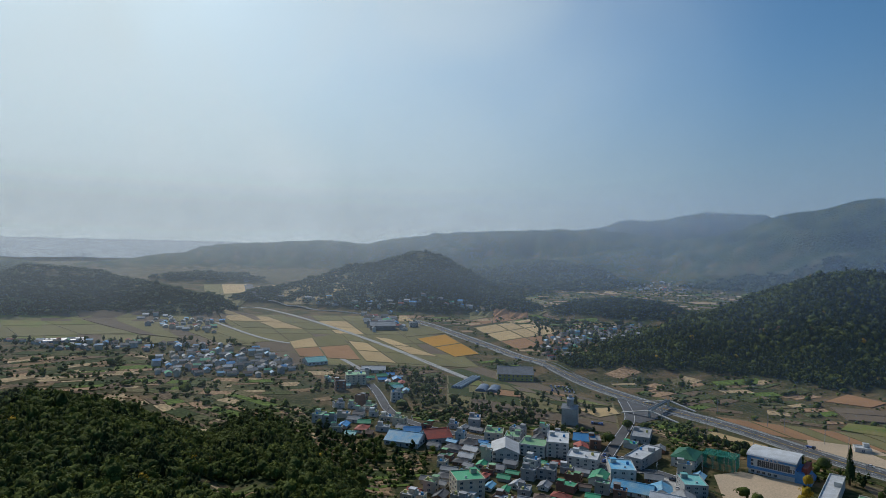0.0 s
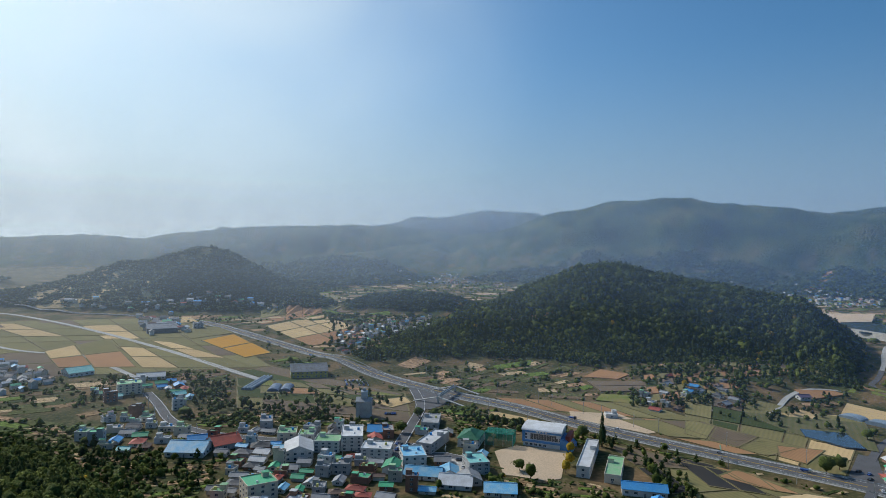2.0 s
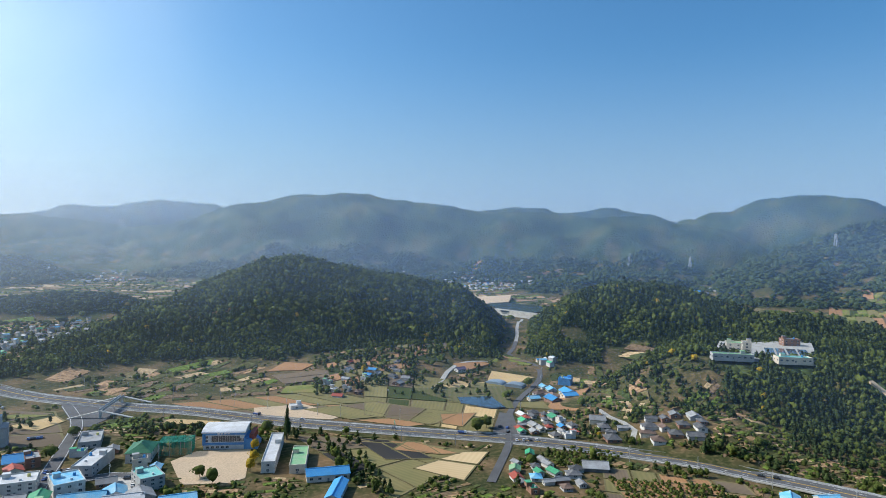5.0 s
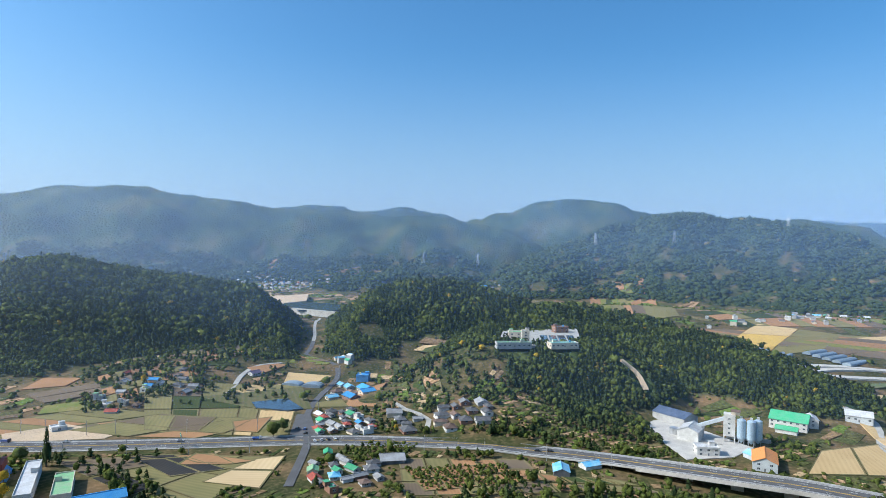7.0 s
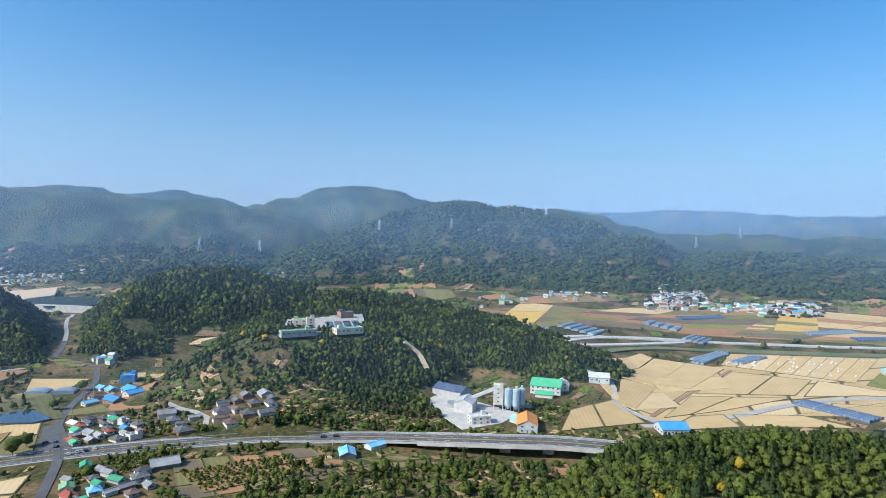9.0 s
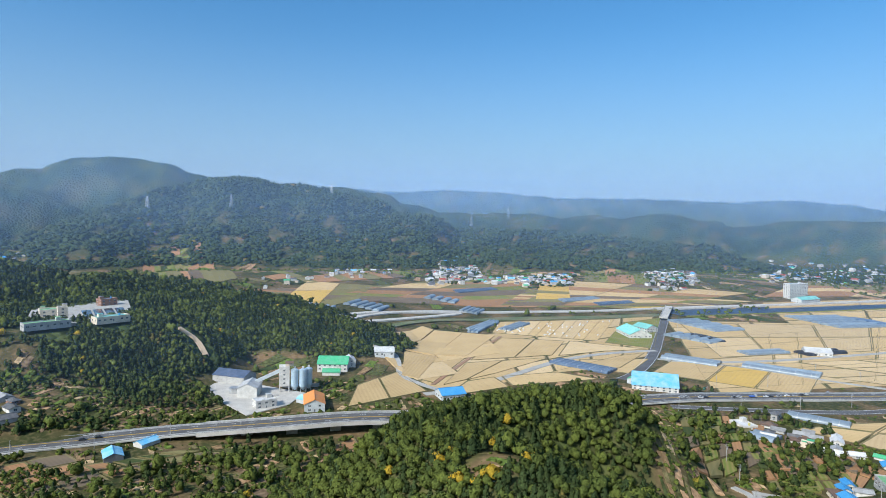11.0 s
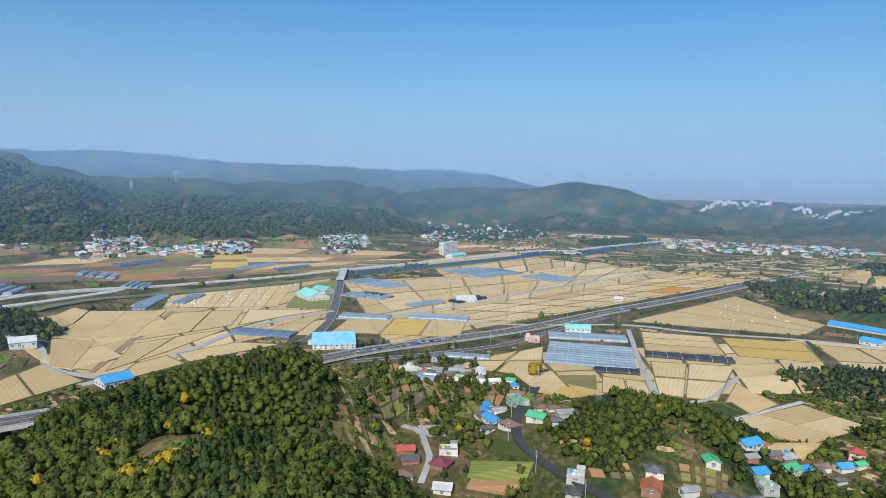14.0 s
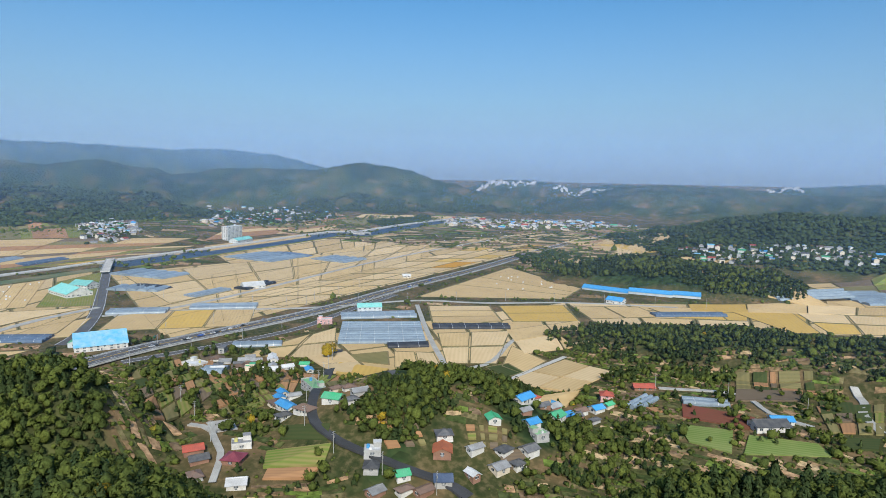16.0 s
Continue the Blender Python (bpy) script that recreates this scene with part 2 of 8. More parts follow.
# ---- the land ----
# Each ridge: its crest line (x, y, height), the reach of its flanks, and how full the flank is.
RIDGES = [
    # the hill under the camera and its spurs
    ([(-40, -30, 78), (-60, 90, 66), (-130, 230, 54), (-215, 360, 42), (-330, 470, 16)], 165, 1.0),
    ([(-40, -30, 78), (-25, 100, 60), (-55, 230, 44), (-100, 330, 30), (-125, 430, 14)], 125, 1.0),
    ([(-40, -30, 78), (50, -40, 72), (150, -98, 58), (282, -69, 43), (296, -134, 47), (288, -171, 49)], 112, 1.0),
    ([(-40, -30, 78), (3, -170, 57), (-24, -188, 55), (-69, -220, 54)], 100, 1.0),
    ([(-40, -30, 78), (-150, -120, 70), (-260, -60, 60)], 130, 1.0),
    ([(187, -270, 16), (178, -283, 25), (165, -295, 29), (145, -305, 28), (124, -310, 22), (109, -311, 12)], 92, 0.75),
    # hills that rise from the plain
    ([(149, 725, 7), (259, 757, 16), (353, 806, 43), (460, 843, 75), (563, 827, 110), (664, 748, 90), (732, 652, 69), (725, 534, 29)], 330, 1.0),
    ([(662, 450, 33), (734, 448, 50), (808, 439, 72), (857, 410, 84), (874, 372, 86), (877, 309, 63), (864, 252, 46)], 260, 1.0),
    ([(849, 299, 44), (838, 195, 59), (790, 124, 44), (769, 37, 42), (719, -40, 34), (654, -85, 18)], 210, 1.0),
    ([(671, 162, 31), (596, 132, 21), (510, 103, 8), (498, 40, -4)], 150, 1.0),
    ([(*(573.3, 198.1), 47), (*(597.7, 156.0), 47), (*(621.0, 117.5), 47)], 105, 0.6),
    ([(*(690.1, 231.9), 47), (*(725.2, 189.7), 47), (*(755.7, 146.9), 47)], 105, 0.6),
    ([(-405, 1444, 32), (-299, 1470, 54), (-192, 1467, 89), (-110, 1446, 102), (-55, 1449, 123), (9, 1450, 97), (74, 1418, 64), (132, 1344, 39)], 260, 1.0),
    ([(-1002, 1116, 67), (-843, 1180, 67), (-764, 1173, 82), (-691, 1195, 73), (-608, 1205, 58), (-533, 1186, 48), (-475, 1189, 37)], 190, 1.0),
    ([(-1633, 2024, 61), (-1487, 2133, 62), (-1337, 2112, 43)], 220, 1.0),
    ([(-924, 2052, 22), (-811, 2099, 30), (-675, 2094, 26)], 120, 1.0),
    ([(192, 1316, 4), (280, 1300, 28), (356, 1271, 41), (420, 1230, 35), (460, 1184, 19)], 120, 1.0),
    ([(1407, 1041, -19), (1562, 991, 39), (1684, 880, 58), (1801, 748, 66)], 230, 1.0),
    ([(209, -875, 16), (149, -888, 33), (73, -877, 32), (-28, -870, 27)], 90, 0.8),
    ([(137, -543, 3), (64, -541, 15), (-1, -530, 23), (-46, -518, 23), (-105, -509, 31)], 80, 0.7),
    ([(231, -1432, 20), (121, -1395, 48), (14, -1350, 71), (-100, -1326, 85), (-170, -1319, 81), (-324, -1290, 82)], 260, 1.0),
    # the ranges behind
    ([(322, 2277, 83), (528, 2648, 97), (851, 2877, 135), (1189, 2863, 196), (1480, 2724, 260), (1670, 2612, 330), (1809, 2517, 369), (1944, 2415, 381), (2073, 2305, 353)], 1150, 1.0),
    ([(2073, 2305, 353), (2198, 2114, 338), (2321, 1901, 305), (2460, 1628, 296), (2539, 1402, 277), (2618, 1247, 282), (2707, 1041, 249)], 1000, 1.0),
    ([(-1593, 2890, 33), (-1489, 3057, 46), (-1340, 3233, 75), (-1192, 3397, 123), (-784, 3514, 152), (-597, 3550, 153), (-470, 3569, 140), (-15, 3600, 210), (377, 3580, 234), (694, 3532, 247), (968, 3363, 233), (1231, 3169, 192)], 600, 1.0),
    ([(1011, 4179, 282), (1222, 4123, 338), (1359, 4080, 332), (1678, 3959, 389), (1942, 3837, 378), (2091, 3757, 326)], 500, 1.0),
    ([(3068, 1215, 264), (3148, 991, 330), (3211, 760, 395), (3243, 613, 398), (3275, 405, 341), (3196, 165, 280)], 900, 1.0),
    ([(3252, 2658, 370), (3389, 2480, 402), (3504, 2315, 400), (3597, 2169, 371), (3736, 1919, 407), (3816, 1754, 368), (3905, 1546, 306)], 500, 1.0),
    ([(1833, 501, 81), (2166, 386, 172), (2285, 261, 238), (2298, 99, 269), (2300, -1, 239), (2299, -79, 250), (2239, -226, 222), (2060, -406, 151)], 700, 1.0),
    ([(2896, -149, 269), (2885, -291, 280), (2865, -451, 256), (2837, -602, 209), (2797, -765, 169), (2740, -949, 163)], 600, 1.0),
    ([(2778, -833, 167), (2672, -1128, 176), (2606, -1273, 146), (2533, -1413, 173), (2480, -1504, 146), (2396, -1634, 180), (2321, -1739, 157), (2195, -1895, 115)], 600, 1.0),
    ([(1981, -272, 78), (2040, -497, 75), (2089, -689, 102), (2010, -894, 107), (1930, -1056, 90), (1785, -1198, 77), (1622, -1334, 31)], 600, 0.9),
    ([(2931, -1517, 142), (2844, -1674, 149), (2789, -1765, 157), (2702, -1895, 195), (2620, -2007, 168), (2513, -2139, 118)], 500, 1.0),
    ([(2232, -1929, 126), (2089, -2083, 163), (1914, -2179, 167), (1730, -2265, 164), (1518, -2353, 198), (1386, -2375, 163), (1188, -2425, 125), (970, -2412, 78), (762, -2381, 26)], 650, 1.0),
    ([(1286, -3039, 36), (814, -3095, 56), (529, -3055, 74), (319, -2983, 128), (85, -2999, 121), (-178, -2995, 97), (-377, -2976, 99), (-721, -2912, 125)], 700, 1.0),
    ([(4061, -1939, 290), (3800, -2411, 283), (3628, -2662, 261), (3424, -2920, 291), (3185, -3179, 304), (2970, -3381, 279), (2701, -3599, 202)], 500, 1.0),
    ([(4567, -549, 354), (4505, -930, 336), (4429, -1242, 362), (4301, -1632, 348), (4135, -2016, 316), (3802, -2589, 311), (3511, -2972, 293), (3254, -3251, 313), (2989, -3497, 262)], 400, 1.0),
    ([(1831, -4111, 74), (1607, -4203, 140), (1302, -4308, 131), (1148, -4351, 102), (772, -4433, 119), (406, -4482, 104), (59, -4500, 98), (-560, -4465, 143), (-1077, -4369, 181)], 300, 1.0),
]
# Wide low foothills without woods: centre line, reach.
SWELLS = [
    ([(*(416.4, 551.2), 9), (*(475.8, 532.6), 16), (*(546.3, 529.3), 14)], 150, 0.8),
    ([(*(497.2, 246.7), 12), (*(501.9, 206.2), 14), (*(486.0, 159.6), 14)], 90, 0.9),
    ([(*(283.8, -257.2), 9), (*(268.7, -273.7), 10), (*(227.1, -215.5), 9)], 110, 0.9),
    ([(*(35.3, -402.2), 7), (*(-18.3, -393.5), 9), (*(-61.7, -407.6), 9)], 130, 0.9),
    ([(*(1073.2, 91.4), 45), (*(1175.5, -222.5), 35), (*(1153.3, -566.3), 25), (*(1203.7, -1062.5), 25)], 420, 0.6),
]
CLEARINGS = [  # x, y, radius: open ground on wooded slopes
    (*(-79.3, 244.2), 16), (*(209.0, -79.0), 9), (*(520.1, 208.4), 40), (*(492.5, 233.7), 60), (*(473.5, 146.0), 40),
    (*(633.5, 165.5), 34), (*(679.2, 119.2), 16), (*(681.6, 320.9), 35), (*(411.3, 566.1), 40), (*(681.6, 400.5), 14),
    (*(29.3, -407.8), 60), (*(-12.6, -431.3), 70), (*(-60.4, -446.1), 60), (*(268.7, -273.7), 60), (*(242.3, -283.5), 60),
    (*(213.3, -220.4), 60), (*(125.3, -290.0), 13), (*(99.3, -249.5), 34), (*(8.6, -321.6), 38), (*(-29.3, -342.2), 45),
    (*(-25.3, -361.4), 40), (*(185.5, -256.5), 36), (*(329.6, -39.6), 22), (*(294.8, -205.7), 16), (*(315.7, -293.4), 50),
]


def crest(line, reach, full, x, y):
    best, most, share = np.zeros_like(x), max(p[2] for p in line), np.zeros_like(x)
    for (ax, ay, az), (bx, by, bz) in zip(line, line[1:]):
        dx, dy = bx - ax, by - ay
        s = np.clip(((x - ax) * dx + (y - ay) * dy) / (dx * dx + dy * dy), 0, 1)
        up = az + s * (bz - az)
        d = np.hypot(x - ax - s * dx, y - ay - s * dy) / (reach * (0.25 + 0.75 * np.clip(up / most, 0, 1)))
        fall = 0.5 + 0.5 * np.cos(np.pi * np.clip(d, 0, 1))
        h = up * fall ** full
        share = np.where(h > best, fall, share)
        best = np.maximum(best, h)
    return best, share


def waves(x, y, size, octaves=4, seed=0.0):
    """A cheap rolling noise from sines, about -1 to 1."""
    v, amp = np.zeros_like(x), 1.0
    for i in range(octaves):
        k = 2 * np.pi / size * 1.9 ** i
        a = seed + 1.7 * i
        u, w = x * np.cos(a) + y * np.sin(a), y * np.cos(a) - x * np.sin(a)
        v += amp * np.sin(k * u + 1.3 * np.sin(k * 0.61 * w + i)) * np.sin(k * 0.83 * w + 1.1 * np.sin(k * 0.47 * u + 2 * i))
        amp *= 0.55
    return v / 1.6


GAP = [(600, 405), (622, 455), (665, 478), (720, 515), (810, 580), (900, 645), (1000, 720)]


def relief(x, y):
    """Height of the bare ground, and how much of it is hill."""
    x, y = np.asarray(x, float), np.asarray(y, float)
    r = np.hypot(x, y)
    warp = np.clip(r / 3000, 0, 1) * 45
    wx, wy = x + warp * waves(x, y, 420, 3, 0.4), y + warp * waves(x, y, 420, 3, 2.1)
    hill, flank = np.zeros_like(x), np.zeros_like(x)
    for line, reach, full in RIDGES:
        h, share = crest(line, reach, full, wx, wy)
        flank = np.where(h > hill, share, flank)
        m = np.maximum(hill, h)
        hill = m + 0.02 * np.minimum(hill, h) * np.exp(-np.abs(hill - h) / (2 + 0.03 * m))
    swell = np.zeros_like(x)
    for line, reach, full in SWELLS:
        swell = np.maximum(swell, crest(line, reach, full, x, y)[0])
    gully = np.clip(hill / 60, 0, 1) * np.clip(r / 1500, 0.15, 1)
    side = 4 * flank * (1 - flank)
    spurs = side * np.clip(hill / 90, 0, 2) * np.clip((r - 900) / 900, 0, 1) * 17 * waves(x, y, 520, 3, 0.3)
    z = hill + gully * (4 + 11 * side) * waves(x, y, 260, 4, 1.0) * (hill > 0) + spurs
    z = np.maximum(z, np.maximum(swell, 0))
    basin = np.clip((np.hypot((x - 1110) / 1.35, y - 815) - 125) / 90, 0, 1)  # the reservoir's hollow
    mouth = np.clip((np.hypot((x - 985) / 0.9, y - 700) - 60) / 70, 0, 1)
    keep = np.minimum(basin, mouth)
    z = np.where(keep < 1, np.minimum(z, 8 + (z - 8) * keep), z)
    away = np.full_like(x, 1e4)  # the gap between the hills, where the road goes through
    for (ax, ay), (bx, by) in zip(GAP, GAP[1:]):
        dx, dy = bx - ax, by - ay
        t = np.clip(((x - ax) * dx + (y - ay) * dy) / (dx * dx + dy * dy), 0, 1)
        away = np.minimum(away, np.hypot(x - ax - t * dx, y - ay - t * dy))
    z = np.minimum(z, 5 + 0.85 * np.maximum(away - 18, 0) + 0.004 * np.maximum(away - 60, 0) ** 2)
    return z, hill * np.minimum(keep * 1.2, 1) * np.clip((away - 16) / 16, 0, 1)


def wooded(x, y, hill):
    edge = 3 + 0.003 * np.hypot(x, y) + 2.5 * waves(x, y, 120, 3, 3.3)
    w = np.clip((hill - edge) / 3, 0, 1)
    for cx, cy, cr in CLEARINGS:
        w *= np.clip((np.hypot(x - cx, y - cy) - cr * (1 + 0.25 * waves(x, y, 50, 2, 5.0))) / 6, 0, 1)
    far = np.clip((np.hypot(x, y) - 1150) / 300, 0, 1)
    bare = np.clip((waves(x, y, 170, 5, 7.7) - 0.30) / 0.08, 0, 1) * far * np.clip(1.7 - hill / 120, 0, 1)
    return w * (1 - 0.92 * bare)


def land_sheet():
    seen = np.radians(np.arange(-196, 44.01, 0.42))
    rest = np.radians(np.arange(48, 164, 6.0))
    heads = np.concatenate([seen, rest])
    rings = np.concatenate([[0.0, 30, 50], 60 * 1.0155 ** np.arange(0, 287)])
    rings = rings[rings < 4900]
    a, r = np.meshgrid(heads, rings)
    x, y = -np.sin(a) * r, np.cos(a) * r
    z, hill = relief(x, y)
    wood = wooded(x, y, hill)
    rough = np.random.RandomState(4).rand(*x.shape) - 0.3
    z = z + wood * np.where(r > 1500, 1, 0) * 7 * rough
    rim = np.clip((r - 4420) / 480, 0, 1)
    z = np.maximum(z, 134 * rim ** 1.2)  # the land beyond, up to the horizon
    nh, nr = len(heads), len(rings)
    i, j = np.meshgrid(np.arange(nr - 1), np.arange(nh), indexing="ij")
    k = (j + 1) % nh
    faces = np.stack([i * nh + j, i * nh + k, (i + 1) * nh + k, (i + 1) * nh + j], -1).reshape(-1, 4)[:, ::-1]
    me = mesh_of("ground", np.stack([x, y, z], -1).reshape(-1, 3), faces, LAND, True)
    attribute(me, "wood", wood.ravel())
    return tagged(new("ground", me), "wide valley floor with dry grass, scrub and wooded hills", "ground", kind="structure")


land_sheet()


SPAN = np.arange(-2600, 2601, 10.0)
HEIGHTS = relief(*np.meshgrid(SPAN, SPAN, indexing="ij"))[0]


def lie(x, y):
    """Height of the ground at one place."""
    u, v = (min(max((q + 2600) / 10, 0), len(SPAN) - 1.001) for q in (x, y))
    i, j = int(u), int(v)
    u, v = u - i, v - j
    return float((HEIGHTS[i, j] * (1 - u) + HEIGHTS[i + 1, j] * u) * (1 - v) + (HEIGHTS[i, j + 1] * (1 - u) + HEIGHTS[i + 1, j + 1] * u) * v)


def lies(x, y):
    """The same for many places at once."""
    u, v = (np.clip((np.asarray(q, float) + 2600) / 10, 0, len(SPAN) - 1.001) for q in (x, y))
    i, j = u.astype(int), v.astype(int)
    u, v = u - i, v - j
    return (HEIGHTS[i, j] * (1 - u) + HEIGHTS[i + 1, j] * u) * (1 - v) + (HEIGHTS[i, j + 1] * (1 - u) + HEIGHTS[i + 1, j + 1] * u) * v


# ---- roads, fields, water ----


def chain(points, step):
    """The line through the points in even steps, rounded off a little."""
    p = np.array(points, float)
    for _ in range(2):
        q = [p[0]]
        for a, b in zip(p, p[1:]):
            q += [a * 0.75 + b * 0.25, a * 0.25 + b * 0.75]
        p = np.array(q + [p[-1]])
    d = np.concatenate([[0], np.cumsum(np.hypot(*np.diff(p[:, :2], axis=0).T))])
    s = np.linspace(0, d[-1], max(2, int(d[-1] / step) + 1))
    return np.stack([np.interp(s, d, p[:, k]) for k in range(p.shape[1])], 1)


def ribbon(line, left, right, lift, drop=0.5):
    """Vertices and faces of a strip along a line of (x, y, z), from left to right of it, with sides."""
    d = np.gradient(line[:, :2], axis=0)
    d /= np.hypot(*d.T)[:, None] + 1e-9
    side = np.stack([d[:, 1], -d[:, 0]], 1)
    cols = []
    for off, up in ((left, -drop), (left, lift), (right, lift), (right, -drop)):
        xy = line[:, :2] + side * off
        cols.append(np.column_stack([xy, line[:, 2] + up]))
    n = len(line)
    v = np.concatenate(cols)
    i = np.arange(n - 1)
    f = np.concatenate([np.stack([k * n + i, k * n + i + 1, (k + 1) * n + i + 1, (k + 1) * n + i], 1) for k in range(3)])
    return v, f


def grounded(points, step=14):
    p = chain([q if len(q) == 3 else (*q, 0) for q in points], step)
    p[:, 2] = np.maximum(p[:, 2], relief(p[:, 0], p[:, 1])[0])
    return p


def dashes(line, off, width, lift, on=4.0, gap=8.0):
    """Boxes of paint along a line."""
    d = np.concatenate([[0], np.cumsum(np.hypot(*np.diff(line[:, :2], axis=0).T))])
    at = np.arange(2, d[-1] - on, on + gap)
    v, f = [], []
    for s in at:
        seg = np.stack([np.interp([s, s + on], d, line[:, k]) for k in range(3)], 1)
        a, b = ribbon(seg, off - width / 2, off + width / 2, lift, -lift + 0.01)
        f.append(b + 8 * len(v))
        v.append(a)
    return np.concatenate(v), np.concatenate(f)


ROADS = []


def road(name, label, points, width, material, lift=0.35, lines=0, rails=False, step=14, verge=None):
    line = grounded(points, step)
    lift += 0.011 * (len(ROADS) % 13)
    ROADS.append((line, width))
    top = tagged(new(name, mesh_of(name, *ribbon(line, -width / 2, width / 2, lift), material)), label, "road", kind="structure")

    def strip(sub, v, f, m):
        ob = new(sub, mesh_of(sub, v, f, m))
        ob.parent = top

    if verge:
        strip("verge", *ribbon(line, -width / 2 - verge, width / 2 + verge, lift - 0.12), CONCRETE)
    if lines:
        for e in (-1, 1):
            o = e * (width / 2 - 0.7)
            strip("edge_line", *ribbon(line, o - 0.16, o + 0.16, lift + 0.05, -lift), PAINT_WHITE)
        if lines >= 2:
            for o in (-0.35, 0.35):
                strip("centre_line", *ribbon(line, o - 0.13, o + 0.13, lift + 0.05, -lift), PAINT_YELLOW)
            for e in (-1, 1):
                strip("lane_line", *dashes(line, e * width / 4, 0.3, lift + 0.05), PAINT_WHITE)
    if rails:
        for e in (-1, 1):
            o = e * (width / 2 + 0.3)
            strip("guard_rail", *ribbon(line, o - 0.1, o + 0.1, lift + 0.85, -lift - 0.45), STEEL)
    return top


STEEL = mat("galvanised_steel", (0.55, 0.56, 0.57), 0.45, metal=0.6)
HIGHWAY = "four-lane asphalt highway with pale concrete verges and guard rails"
road("highway", HIGHWAY, [(-393.9, 1382.2), (-261.0, 1289.6), (-136.3, 1229.1), (-43.0, 1146.0), (42.4, 936.2), (101.2, 788.9), (136.4, 675.6), (170.7, 598.8),
    (201.3, 540.8), (237.4, 491.1), (262.6, 429.8), (312.4, 348.2), (358.0, 278.4), (359.5, 277.1), (384.8, 228.6), (405.7, 174.5), (416.2, 127.7), (*(419.1, 75.8), 2), (*(409.1, 18.1), 6),
    (*(404.0, -17.0), 8), (*(406.0, -47.3), 8), (*(403.7, -82.3), 7), (*(401.0, -154.9), 4), (*(426.3, -296.1), 1.5), (*(409.1, -398.1), 1), (*(406.0, -414.8), 0.5), (387.3, -525.6), (387.5, -667.6), (365.3, -893.4), (362.4, -1217.2), (320.6, -1749.3)],
    17.5, ASPHALT, lines=2, rails=True, verge=2.2)
road("side_road", "two-lane asphalt side road beside the highway", [(405.2, -297.4), (388.3, -341.8), (369.4, -396.9), (357.7, -450.7), (366.1, -516.0), (368.4, -634.8)], 9, ASPHALT, lines=1)
road("valley_road", "asphalt road through the far fields", [(-655.9, 2076.3), (-618.5, 1977.1), (-423.2, 1394.7), (-385.9, 1376.4)], 26, ASPHALT, lift=1.0)
road("field_road", "grey concrete road through paddy fields", [(30.4, 650.0), (-6.1, 719.1), (-69.3, 842.5), (-166.6, 1008.8), (-284.2, 1190.6), (-423.4, 1356.2), (-434.3, 1182.9)], 8, CONCRETE, lift=0.5)
road("field_road", "grey concrete road through paddy fields", [(-390.2, 1065.0), (-236.6, 862.6), (-171.4, 852.1), (-87.4, 687.0)], 6, CONCRETE)
road("village_street", "grey asphalt main street of the town", [(-69.9, 618.5), (-55.6, 573.1), (-40.5, 507.3), (-7.2, 470.7), (38.3, 446.7), (71.6, 429.1), (102.0, 392.8), (142.9, 392.0), (150.7, 364.6)], 9, ASPHALT, lines=1)
road("village_street", "grey asphalt street leading to the junction", [(169.6, 573.9), (160.5, 512.3), (133.9, 458.1), (102.0, 392.8)], 9, ASPHALT, lines=1)
road("village_street", "grey asphalt street crossing under the highway", [(290.8, 223.6), (349.2, 254.2), (369.0, 266.6), (401.1, 294.8), (458.9, 326.7), (539.6, 356.0), (583.4, 381.8), (602.5, 408.7), (618.8, 457.0), (662.0, 477.2), (719.6, 514.6)], 5.5, ASPHALT)
road("valley_lane", "pale concrete lane through the gap to the dam", [(719.6, 514.6), (770, 548), (830, 592), (900, 640), (985, 690)], 5, CONCRETE)
road("village_lane", "pale concrete lane between fields and houses", [(387.9, 440.1), (428.4, 407.2), (464.8, 420.8), (484.8, 435.9), (536.0, 458.2), (568.0, 446.6)], 5, CONCRETE)
road("village_lane", "pale concrete lane winding up to hillside houses", [(462.2, 246.0), (457.9, 244.5), (450.5, 219.0), (440.4, 202.2), (424.5, 198.5)], 4, CONCRETE)
road("farm_road", "curved grey farm road along golden paddies", [(475.3, -118.5), (479.8, -144.7), (474.1, -130.0), (506.3, -195.0), (567.5, -280.7), (589.0, -347.2), (592.0, -405.4), (591.3, -410.8)], 8, CONCRETE)
road("farm_road", "narrow farm track between harvested paddies", [(501.8, -132.7), (584.3, -188.6), (698.4, -268.1)], 4, EARTH)
road("farm_road", "curved gravel farm track beside a paddy", [(615.1, -100.4), (601.9, -122.4), (537.8, -111.0), (503.4, -123.6), (486.8, -133.5)], 6, CONCRETE)
road("crossing_road", "straight asphalt road over the plain", [(486.1, -304.1), (502.2, -329.9), (568.7, -393.2), (658.0, -461.4), (812.3, -579.8)], 12, ASPHALT, lines=1)
road("farm_road", "long grey farm road over the plain", [(544.9, -392.8), (521.3, -460.4), (527.2, -597.7), (546.2, -831.7), (541.4, -1111.2), (513.3, -1432.4)], 8, CONCRETE)
road("farm_road", "narrow concrete farm road along the paddies", [(553.9, -387.4), (510.3, -450.5), (437.1, -495.2), (385.6, -543.5), (332.1, -624.6), (260.0, -638.6), (178.9, -700.0), (58.7, -736.7)], 6, CONCRETE)
road("farm_road", "pale farm track between paddies", [(318.0, -595.6), (239.6, -472.9), (191.4, -406.6)], 4.5, CONCRETE)
road("farm_road", "pale concrete farm track", [(184.8, -402.4), (162.8, -426.0), (176.9, -509.7), (161.9, -554.0)], 4, CONCRETE)
road("farm_road", "white concrete farm track", [(142.8, -391.0), (120.2, -478.0)], 3.6, CONCRETE_PALE)
